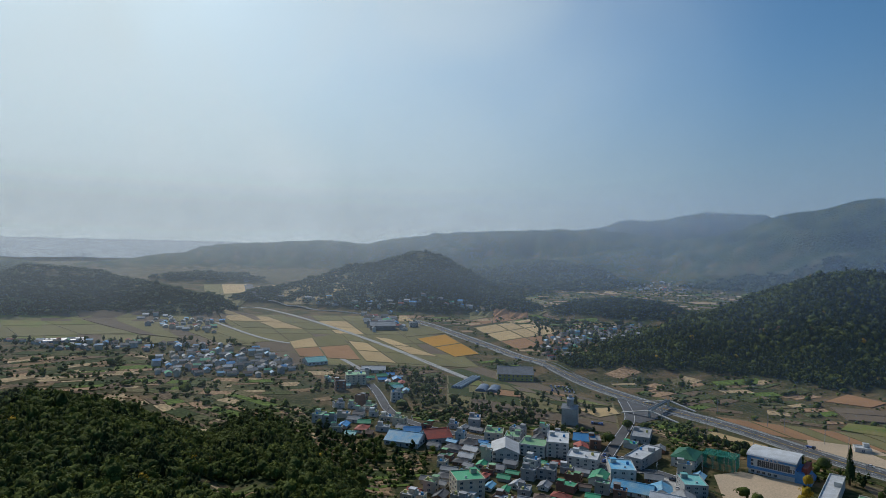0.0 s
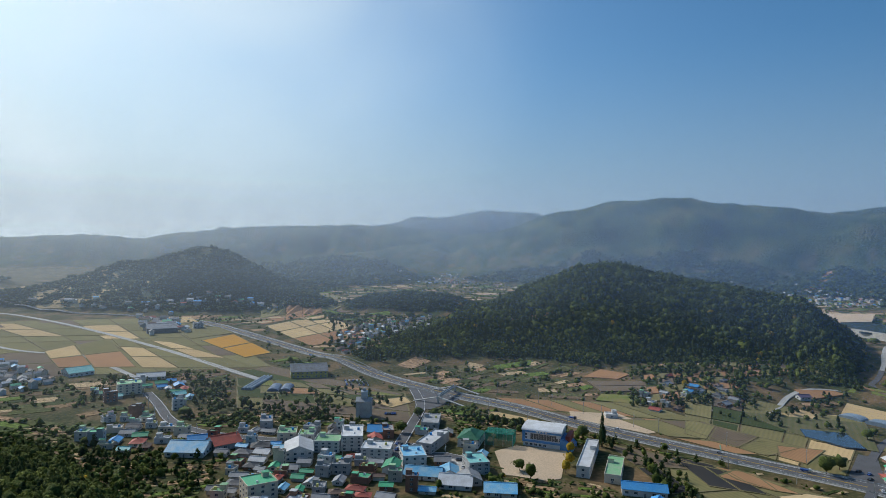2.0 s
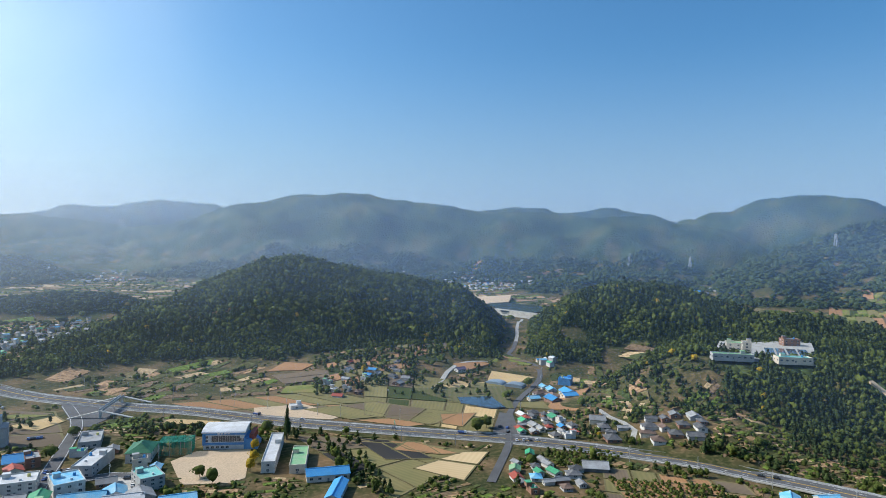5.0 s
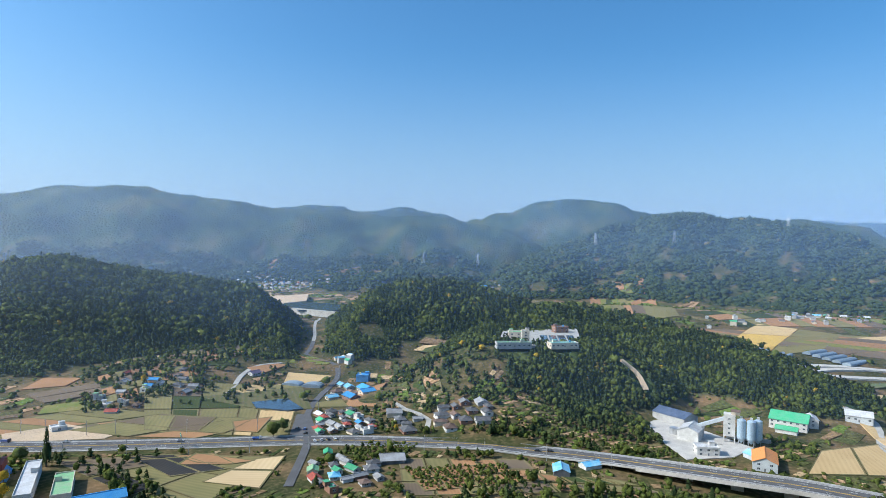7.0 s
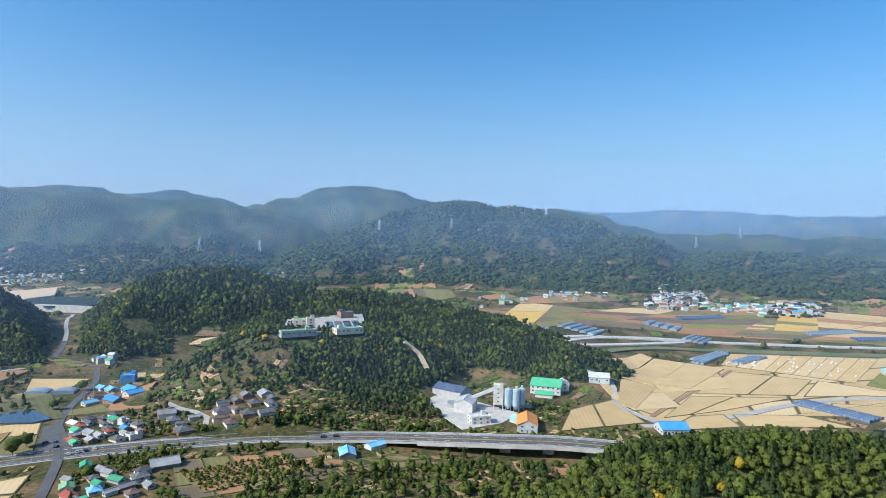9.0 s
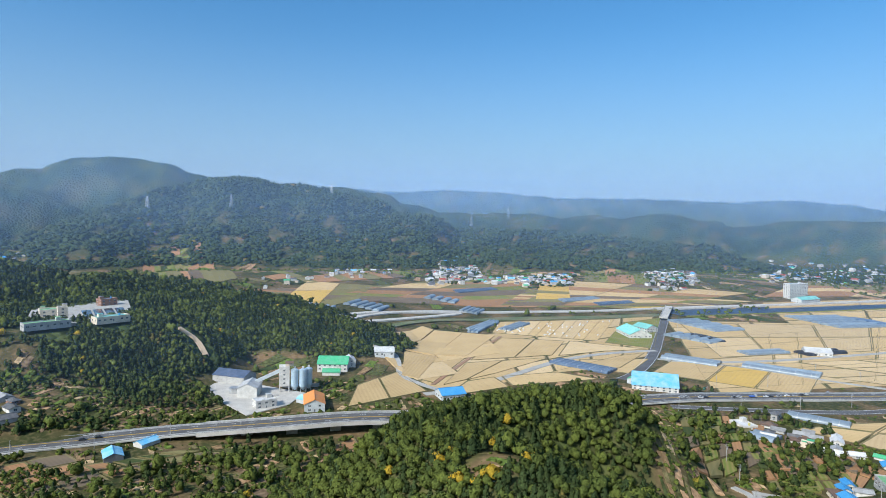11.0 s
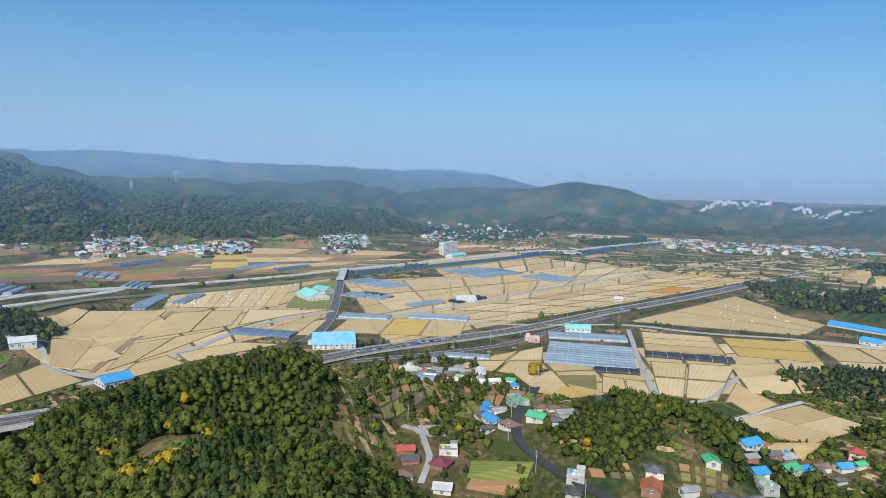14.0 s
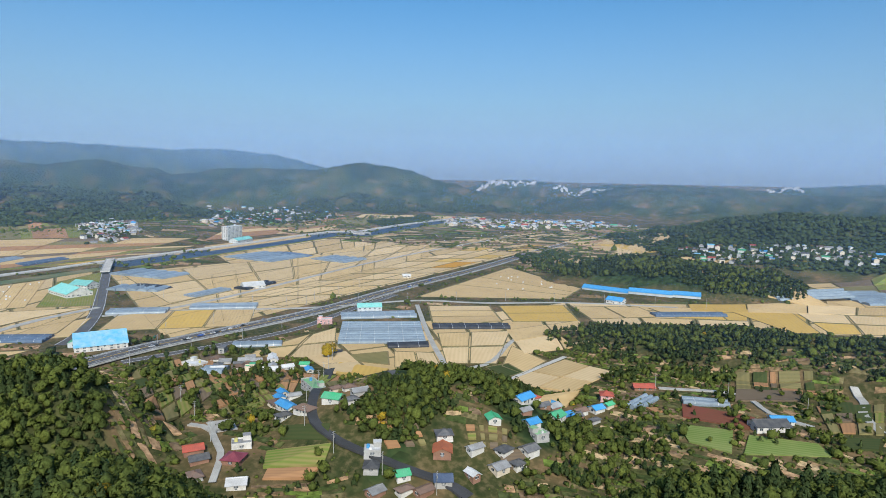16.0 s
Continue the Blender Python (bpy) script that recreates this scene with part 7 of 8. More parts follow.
def pylon():
    """A lattice power pylon."""
    top = tagged(new("power_pylon"), "pale steel lattice power pylon on the wooded ridge", "pylon", "power pylons on the ridges")
    for sx in (-1, 1):
        for sy in (-1, 1):
            bm = bmesh.new()
            a, b = (sx * 4.5, sy * 4.5), (sx * 0.9, sy * 0.9)
            vs = [bm.verts.new((x + dx, y + dy, z)) for (x, y), z in ((a, -1), (b, 42)) for dx, dy in ((-0.3, -0.3), (0.3, -0.3), (0.3, 0.3), (-0.3, 0.3))]
            for i in range(4):
                bm.faces.new((vs[i], vs[(i + 1) % 4], vs[4 + (i + 1) % 4], vs[4 + i]))
            part("leg", bm, STEEL, top)
    for z in (6, 14, 21, 27, 33, 38):
        r = 4.5 - 3.6 * z / 42
        part("brace", boxes((-r, r, -r - 0.15, -r + 0.15, z, z + 0.4), (-r, r, r - 0.15, r + 0.15, z, z + 0.4), (-r - 0.15, -r + 0.15, -r, r, z, z + 0.4), (r - 0.15, r + 0.15, -r, r, z, z + 0.4)), STEEL, top)
    for z, r in ((30, 7), (35, 6), (40, 5)):
        part("crossarm", boxes((-r, r, -0.4, 0.4, z, z + 0.7)), STEEL, top)
    return top


first = pylon()
for k, (x, y) in enumerate(((2063.7, 367.8), (1992.0, 119.3), (2139.5, -195.5), (2239.9, 844.5), (2125.6, 1018.5), (2528.3, -825.8), (2525.6, -822.8), (2586.5, -1016.1), (2109.3, 1015.4), (2234.2, 843.4), (1985.2, 118.1), (2056.2, 363.8))):
    m = pose(x, y, lie(x, y), 0, 0, 30 * k)
    if k:
        copy_thing(first, m)
    else:
        first.matrix_world = m
SIGN = mat("green_road_sign", (0.02, 0.3, 0.16), 0.4)


def road_sign(x, y, turn):
    top = tagged(new("road_sign"), "green highway direction sign on a steel gantry arm", "road sign")
    top.matrix_world = pose(x, y, lie(x, y) + 2, 0, 0, turn)
    part("post", drum(0, 0, -2.5, 7.5, 0.2, 0.16, 8), STEEL, top)
    part("arm", boxes((0, 6.5, -0.1, 0.1, 6.6, 6.8)), STEEL, top)
    panel = part("panel", boxes((2.2, 6.8, -0.2, -0.1, 5.2, 7.6)), SIGN, top)
    for i in range(2):
        part("bar", boxes((2.7, 6.2 - 0.6 * i, -0.24, -0.2, 5.8 + 0.8 * i, 6.1 + 0.8 * i)), PAINT_WHITE, panel)


road_sign(*(421.0, -341.9), 118)
road_sign(*(311.7, 328.8), 55)

# ---- vehicles ----
TYRE = mat("tyre", (0.03, 0.03, 0.03), 0.9)
CARS = {}
CAR_PAINT = [(mat("car_white", (0.75, 0.75, 0.75), 0.3, gloss=0.6), "white"), (mat("car_silver", (0.45, 0.46, 0.48), 0.3, gloss=0.6), "silver-grey"), (mat("car_black", (0.03, 0.03, 0.035), 0.3, gloss=0.6), "black"), (mat("car_blue", (0.05, 0.12, 0.4), 0.3, gloss=0.6), "blue")]


def car(x, y, turn, paint=0, truck=False, z=None):
    """A parked or waiting car: body, cabin glass, four wheels; or a small lorry."""
    m, word = CAR_PAINT[paint]
    at = pose(x, y, (lie(x, y) if z is None else z) + 0.42, 0, 0, turn)
    if (paint, truck) in CARS:
        return copy_thing(CARS[paint, truck], at)
    top = tagged(new("lorry" if truck else "car"), f"{word} {'flatbed lorry' if truck else 'saloon car'} standing on asphalt", "lorry" if truck else "car", "vehicles on roads and lots")
    if truck:
        part("cab", prism([(1.6, 0.5), (3.2, 0.5), (3.2, 1.6), (2.9, 2.4), (1.6, 2.4)], -0.95, 0.95), m, top)
        part("bed", boxes((-3.2, 1.4, -1.0, 1.0, 0.7, 1.6)), CAR_PAINT[3][0], top)
        part("windscreen", prism([(3.22, 1.55), (2.93, 2.3), (2.9, 2.3), (3.19, 1.55)], -0.8, 0.8), GLASS, top)
    else:
        part("body", prism([(-2.2, 0.3), (2.2, 0.3), (2.25, 0.75), (1.2, 0.95), (-1.9, 1.0), (-2.25, 0.8)], -0.9, 0.9), m, top)
        part("cabin", prism([(-1.8, 0.98), (1.1, 0.94), (0.4, 1.42), (-1.2, 1.45)], -0.78, 0.78), GLASS, top)
        part("roof", boxes((-1.15, 0.35, -0.72, 0.72, 1.42, 1.5)), m, top)
    for wx in ((-2.1, 2.3) if truck else (-1.35, 1.4)):
        for wy in (-0.9, 0.75):
            bm = drum(0, 0, 0, 0.18, 0.33, 0.33, 10)
            bmesh.ops.rotate(bm, matrix=Matrix.Rotation(radians(-90), 3, "X"), verts=bm.verts[:])
            bmesh.ops.translate(bm, vec=(wx, wy, 0.33), verts=bm.verts[:])
            part("wheel", bm, TYRE, top)
    top.matrix_world = at
    CARS[paint, truck] = top
    return top


def queue(points, n, seed, off):
    """Cars along a lane."""
    rnd = random.Random(seed)
    line = chain([(*p, 0) for p in points], 4)
    for _ in range(n):
        i = rnd.randrange(1, len(line) - 1)
        d = line[i + 1] - line[i - 1]
        q = d[:2] / np.hypot(*d[:2])
        x, y = line[i, 0] + q[1] * off, line[i, 1] - q[0] * off
        road_line, _w = ROADS[0]
        k = np.argmin(np.hypot(road_line[:, 0] - x, road_line[:, 1] - y))
        car(x, y, math.degrees(math.atan2(q[1], q[0])), rnd.choice((0, 0, 1, 1, 2)), rnd.random() < 0.15, max(road_line[k, 2], 0))


queue([(41.8, 920.0), (123.4, 687.0), (167.6, 593.1)], 8, 1, 2.5)
queue([(237.4, 491.1), (312.4, 348.2), (358.0, 278.4)], 4, 2, -4)
queue([(416.2, 127.7), (425.1, 76.9)], 2, 3, 3)
queue([(417.7, -312.8), (403.2, -392.4), (407.5, -465.4)], 16, 4, -3)
queue([(382.2, -538.7), (381.1, -748.8)], 6, 5, 3)


def lot(corners, rows, cols, share, seed):
    rnd = random.Random(seed)
    c = [Vector(p) for p in corners]
    e = c[1] - c[0]
    t = math.degrees(math.atan2(e.y, e.x)) + 90
    for i in range(cols):
        for j in range(rows):
            if rnd.random() < share:
                u, v = (i + 0.5) / cols, (j + 0.5) / rows
                p = (c[0] * (1 - u) + c[1] * u) * (1 - v) + (c[3] * (1 - u) + c[2] * u) * v
                car(p.x, p.y, t + rnd.gauss(0, 4), rnd.choice((0, 0, 1, 2, 2, 3)))


lot([(105, 406), (120, 395), (130, 413), (113, 421)], 3, 8, 0.75, 6)
lot([(130, 362), (139, 356), (150, 380), (144, 384)], 2, 5, 0.4, 7)
lot([(108, 602), (132, 594), (133, 623), (111, 630)], 3, 6, 0.7, 8)
lot([(121, 492), (130, 489), (132, 497), (123, 499)], 1, 5, 0.9, 9)
lot([(371, 281), (374, 270), (390, 284), (388, 292)], 2, 3, 0.5, 10)
lot([(462, 0), (467, -22), (478, -18), (477, 3)], 1, 5, 0.4, 11)
lot([(360, 258), (376, 245), (381, 250), (368, 263)], 1, 4, 0.7, 12)

# ---- bales on the stubble, single trees, the far city ----
BALE = mat("white_bale_film", (0.78, 0.78, 0.76), 0.5)


def bales(corners, n, seed):
    rnd = random.Random(seed)
    c = [Vector(p) for p in corners]
    for i in range(n):
        u, v = rnd.random(), rnd.random()
        p = (c[0] * (1 - u) + c[1] * u) * (1 - v) + (c[3] * (1 - u) + c[2] * u) * v
        bm = drum(0, 0, 0, 1.5, 0.85, 0.85, 12)
        bmesh.ops.bevel(bm, geom=[e for e in bm.edges if abs(e.verts[0].co.z - e.verts[1].co.z) < 0.1], offset=0.12, segments=1, affect="EDGES")
        me = BALES.get("m")
        if me is None:
            me = bpy.data.meshes.new("bale")
            bm.to_mesh(me)
            me.materials.append(BALE)
            BALES["m"] = me
        bm.free()
        ob = new("straw_bale", me)
        ob.matrix_world = pose(p.x, p.y, 0.45, 0, 0, rnd.uniform(0, 90))
        tagged(ob, "round straw bale wrapped in white film", "straw bale", "straw bales on the stubble")


BALES = {}
bales([(769, -287), (781, -473), (658, -375), (730, -272)], 55, 1)
bales([(324, -815), (304, -906), (214, -778), (254, -715)], 14, 2)
bales([(733, -1260), (570, -1590), (400, -1433), (560, -1098)], 30, 3)


def lone_tree(x, y, h, w, kind="broad", tone=0.5, seed=0):
    """A single tree: tapered trunk, a few limbs, a crown of many leaf clumps."""
    top = tagged(new("tree"), {"broad": "leafy green broad-crowned tree", "pine": "tall dark conical conifer", "gold": "yellow autumn ginkgo tree"}[kind], "tree")
    top.matrix_world = pose(x, y, lie(x, y), 0, 0, 37 * seed)
    FOOT.append((x, y, 2))
    part("trunk", drum(0, 0, -0.5, h * (0.9 if kind == "pine" else 0.5), 0.045 * h * 0.6, 0.01 * h, 8), BARK, top)
    if kind != "pine":
        for k in range(5):
            bm = drum(0, 0, 0, h * 0.35, 0.1, 0.04, 6)
            bmesh.ops.rotate(bm, matrix=Matrix.Rotation(radians(42), 3, "X") , verts=bm.verts[:])
            bmesh.ops.rotate(bm, matrix=Matrix.Rotation(k * 1.257, 3, "Z"), verts=bm.verts[:])
            bmesh.ops.translate(bm, vec=(0, 0, h * 0.35), verts=bm.verts[:])
            part("limb", bm, BARK, top)
    v, f, tn, nrm = crown("pine" if kind == "pine" else "broad", 420, 300 + seed)
    v = v * (w, w, h * (0.92 if kind == "pine" else 0.75)) + (0, 0, h * (0.08 if kind == "pine" else 0.22))
    me = mesh_of("crown", v, f, LEAF_PINE if kind == "pine" else LEAF)
    attribute(me, "tone", np.clip(tn + (1.0 if kind == "gold" else tone), 0, 1))
    soften(me, nrm)
    new("crown", me).parent = top


# ---- woods ----
RS = np.random.RandomState(11)


def crown(kind, leaves, seed):
    """A crown of leaf clumps round a core: vertices, triangles and a tone for each vertex. About 1 wide and 1 high."""
    r = np.random.RandomState(seed)
    tri = []
    lumps = r.normal(size=(7, 3)) * (0.2, 0.2, 0.14) + (0, 0, 0.5)
    for _ in range(leaves):
        if kind == "pine":
            h = r.rand() ** 0.8
            a = r.rand() * 6.28
            rad = 0.5 * (1 - h) ** 0.7 * (0.75 + 0.35 * r.rand()) * (0.8 + 0.25 * math.sin(3 * a + 11 * h))
            c = np.array([rad * math.cos(a), rad * math.sin(a), h])
            n = np.array([math.cos(a), math.sin(a), 0.9])
        else:
            n = r.normal(size=3)
            n[2] = abs(n[2]) * 1.1 - 0.25
            n /= np.linalg.norm(n)
            c = lumps[r.randint(7)] + n * (0.26 + 0.06 * r.rand())
        n = n / np.linalg.norm(n) + r.normal(size=3) * 0.28
        n /= np.linalg.norm(n)
        u = np.cross(n, r.normal(size=3))
        u /= np.linalg.norm(u)
        w = np.cross(n, u)
        s = (1.0 if kind == "pine" else 1.0) / math.sqrt(leaves) * (0.7 + 0.7 * r.rand())
        tri.append([c + u * s, c - 0.5 * u * s + 0.87 * w * s, c - 0.5 * u * s - 0.87 * w * s])
    v = np.array(tri).reshape(-1, 3)
    f = np.arange(len(v)).reshape(-1, 3)
    bm = bmesh.new()
    bmesh.ops.create_icosphere(bm, subdivisions=2 if leaves > 200 else 1, radius=0.43)
    cv = np.array([q.co[:] for q in bm.verts])
    cv = cv * (1, 1, 1.08) * (1 + 0.16 * np.sin(cv[:, [1, 2, 0]] @ (r.normal(size=(3, 1)) * 9) + seed) + 0.1 * r.normal(size=(len(cv), 1)))
    if kind == "pine":
        cv = cv * (0.95 - 0.75 * np.clip(cv[:, 2:] + 0.4, 0, 1)) + (0, 0, 0.42)
    else:
        cv = cv + (0, 0, 0.48)
    bm.verts.index_update()
    cf = np.array([[q.index for q in p.verts] for p in bm.faces if p.calc_center_median().z > -0.3])
    bm.free()
    tone = np.concatenate([np.repeat(r.normal(size=leaves) * 0.06, 3), np.full(len(cv), -0.03)])
    v, f = np.concatenate([v, cv]), np.concatenate([f, cf + len(v)])
    return v, f, tone, outward(v, kind)


def outward(v, kind="broad"):
    """Soft normals that point out of the crown's lumps."""
    n = (v - (0, 0, 0.4)) * (1, 1, 0.8) + 0.1 * np.sin(v[:, [1, 2, 0]] * 21)
    if kind == "pine":
        n = np.column_stack([v[:, :2] * 1.5, 0.22 + 0.1 * np.sin(v[:, 2] * 30)])
    return n / (np.linalg.norm(n, axis=1, keepdims=True) + 1e-6)


def blob(seed):
    r = np.random.RandomState(seed)
    bm = bmesh.new()
    bmesh.ops.create_icosphere(bm, subdivisions=1, radius=0.5)
    v = np.array([q.co[:] for q in bm.verts]) * (1 + 0.3 * r.normal(size=(len(bm.verts), 1))) + (0, 0, 0.5)
    bm.verts.index_update()
    f = np.array([[q.index for q in p.verts] for p in bm.faces if p.calc_center_median().z > -0.3])
    bm.free()
    return v, f, np.zeros(len(v)), outward(v)


def taken():
    """A map of 3 m cells that roads, yards and buildings fill."""
    g = np.zeros((740, 740), bool)

    def mark(x, y, r):
        i, j = (x + 1110) / 3, (y + 1110) / 3
        k = int(r / 3) + 1
        i0, j0 = int(i), int(j)
        if 0 < i0 < 740 and 0 < j0 < 740:
            g[max(0, i0 - k):i0 + k + 1, max(0, j0 - k):j0 + k + 1] = True

    for x, y, r in FOOT:
        mark(x, y, r * 0.75)
    for line, width in ROADS:
        for p in chain(line, 3.0):
            mark(p[0], p[1], width / 2 + 0.5)
    return g


CROWNS = {"near": [crown("broad", 52, i) for i in range(8)], "near_pine": [crown("pine", 52, 20 + i) for i in range(6)],
          "mid": [crown("broad", 14, 40 + i) for i in range(6)], "mid_pine": [crown("pine", 14, 60 + i) for i in range(4)], "far": [blob(80 + i) for i in range(6)]}


def soften(me, normals):
    me.polygons.foreach_set("use_smooth", np.ones(len(me.polygons), bool))
    me.normals_split_custom_set_from_vertices(np.asarray(normals, np.float32))


def plant(name, label, spots, kind, material):
    """One object of many crowns; spots: x, y, z, width, height, tone."""
    if not len(spots):
        return None
    V, Fc, Tn, Nn, at = [], [], [], [], 0
    pick = RS.randint(len(CROWNS[kind]), size=len(spots))
    for k, (v, f, tone, nrm) in enumerate(CROWNS[kind]):
        s = spots[pick == k]
        if not len(s):
            continue
        a = RS.rand(len(s)) * 6.283
        c, d = np.cos(a)[:, None], np.sin(a)[:, None]
        x = (v[None, :, 0] * c - v[None, :, 1] * d) * s[:, 3:4] + s[:, 0:1]
        y = (v[None, :, 0] * d + v[None, :, 1] * c) * s[:, 3:4] + s[:, 1:2]
        z = v[None, :, 2] * s[:, 4:5] + s[:, 2:3]
        V.append(np.stack([x, y, z], -1).reshape(-1, 3))
        Nn.append(np.stack([nrm[None, :, 0] * c - nrm[None, :, 1] * d, nrm[None, :, 0] * d + nrm[None, :, 1] * c, np.repeat(nrm[None, :, 2], len(s), 0)], -1).reshape(-1, 3))
        Fc.append((f[None] + (np.arange(len(s)) * len(v))[:, None, None] + at).reshape(-1, 3))
        Tn.append((tone[None] + s[:, 5:6]).ravel())
        at += len(s) * len(v)
    me = mesh_of(name, np.concatenate(V), np.concatenate(Fc), material)
    attribute(me, "tone", np.clip(np.concatenate(Tn), 0, 1))
    soften(me, np.concatenate(Nn))
    return tagged(new(name, me), label, "woodland", kind="stuff")


COPSES = [
    ([(1716, -467), (1722, -552), (1067, -369), (1001, -244)], 17), ([(1101, -467), (1481, -778), (1045, -543), (1007, -428)], 17), ([(1490, -983), (1468, -1105), (1008, -768), (995, -671)], 18), ([(1861, -1725), (1341, -1891), (1223, -1704), (1141, -1096)], 22),
    ([(169, -241), (178, -256), (177, -281), (170, -302), (145, -306), (127, -282), (130, -263), (135, -251), (145, -238), (158, -233)], 2.9), ([(123, -293), (123, -307), (106, -308), (99, -296), (107, -284)], 4.5),
    ([(339, -298), (237, -362), (140, -215), (201, -175)], 15), ([(165, -252), (90, -313), (72, -255), (140, -215)], 15), ([(98, -393), (-89, -463), (-73, -368), (72, -295)], 13),
    ([(-32, 487), (78, 466), (159, 430), (165, 379), (138, 333), (-22, 323), (-5, 369), (9, 420)], 16), ([(442, 320), (448, 252), (494, 167), (407, 141), (369, 267)], 8), ([(530, 290), (600, 320), (640, 230), (560, 150), (500, 130), (480, 190)], 7), ([(470, 110), (560, 120), (560, 70), (470, 30)], 5),
    ([(357, 266), (379, 196), (310, 159), (293, 218)], 9), ([(426, 587), (511, 505), (416, 409), (338, 464)], 9), ([(499, 586), (613, 475), (437, 337), (380, 444)], 14), ([(407, -305), (386, -408), (269, -345), (206, -239), (228, -200)], 11),
    ([(-330, 708), (-156, 729), (-137, 643), (-291, 627)], 14), ([(186, 1242), (390, 1139), (237, 689), (119, 790)], 15),
    ([(-599, 839), (-283, 861), (-254, 774), (-526, 738)], 20), ([(-415, 1410), (116, 1292), (113, 1254), (-400, 1360)], 18),  # woods and thickets on the plain and in the town: outline, spacing of the trees
    ([(240, 355), (255, 345), (233, 307), (228, 278), (227, 257), (237, 249), (271, 319), (263, 347)], 5.5),
    ([(-118, 590), (-112, 684), (-50, 691), (7, 626), (-10, 577), (-75, 594)], 7),
    ([(-40, 564), (1, 601), (6, 548), (-27, 508)], 8),
    ([(-97, 486), (-58, 467), (-33, 417), (-44, 354), (-79, 398)], 6),
    ([(-34, 429), (9, 432), (5, 369), (-25, 367)], 8),
    ([(17, 580), (120, 589), (150, 523), (56, 499), (6, 511)], 10),
    ([(25, 532), (75, 515), (133, 467), (114, 441), (23, 490)], 11),
    ([(183, 478), (223, 441), (245, 408), (226, 409), (179, 458)], 7),
    ([(245, 445), (290, 383), (310, 315), (272, 333), (237, 396)], 9),
    ([(516, 539), (576, 556), (603, 445), (582, 437), (506, 455), (477, 493)], 8),
    ([(421, 493), (459, 461), (433, 400), (406, 418), (392, 459)], 7),
    ([(417, 180), (438, 152), (400, 131), (372, 144), (377, 166)], 5.5),
    ([(444, 173), (454, 78), (451, 28), (430, 34), (409, 134)], 6),
    ([(368, 124), (367, 63), (381, 17), (383, -48), (266, -54), (305, 130)], 6),
    ([(427, 42), (414, -24), (390, -10), (389, 41)], 7),
    ([(439, 246), (438, 226), (390, 201), (384, 219)], 7),
    ([(447, -331), (430, -361), (414, -371), (401, -353), (435, -322)], 5),
    ([(408, -447), (403, -526), (382, -539), (383, -449)], 8),
    ([(157, -521), (125, -602), (-1, -650), (-38, -503), (-31, -485), (-2, -491), (36, -488), (85, -482)], 5.5),
    ([(82, -424), (58, -466), (47, -441), (70, -400)], 6),
    ([(45, -495), (-2, -486), (0, -443), (32, -442)], 6),
    ([(-39, -518), (-141, -684), (-98, -466), (-81, -464), (-54, -484)], 6.5),
    ([(379, -1062), (315, -1215), (86, -864), (216, -839)], 10),
    ([(1028, -1595), (1010, -1976), (917, -1795), (910, -1500)], 10),
    ([(101, -267), (89, -310), (54, -350), (28, -337), (22, -308), (42, -283), (83, -243)], 5.5),
    ([(282, -369), (276, -383), (259, -365), (262, -349)], 8),
    ([(383, -282), (371, -311), (288, -255), (298, -237)], 9),
    ([(296, -304), (287, -336), (247, -285), (253, -265)], 8),
    ([(787, 376), (1695, 667), (826, 308), (776, 338)], 9),
    ([(235, 836), (407, 1130), (372, 810), (312, 745), (230, 708)], 8),
    ([(100, 2285), (369, 2081), (623, 2164), (251, 1766), (59, 1334)], 18),
    ([(1867, 1617), (2180, 1092), (1757, 766), (1729, 1344), (1530, 1585)], 22),
]


YELLOW = (215.3, -81.2)  # a stand of autumn-yellow trees on the near hill
BUSY = taken()


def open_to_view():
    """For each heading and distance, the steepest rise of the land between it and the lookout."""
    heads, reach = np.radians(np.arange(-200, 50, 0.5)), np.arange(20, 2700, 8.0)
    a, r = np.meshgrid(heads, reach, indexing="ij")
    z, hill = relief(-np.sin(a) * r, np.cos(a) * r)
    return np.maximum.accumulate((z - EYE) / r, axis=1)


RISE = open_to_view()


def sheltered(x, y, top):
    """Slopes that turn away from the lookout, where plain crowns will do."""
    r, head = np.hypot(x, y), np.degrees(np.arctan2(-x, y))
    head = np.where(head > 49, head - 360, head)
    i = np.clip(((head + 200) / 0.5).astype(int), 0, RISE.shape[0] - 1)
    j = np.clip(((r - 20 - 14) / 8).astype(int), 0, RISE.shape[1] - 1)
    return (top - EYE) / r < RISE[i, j]


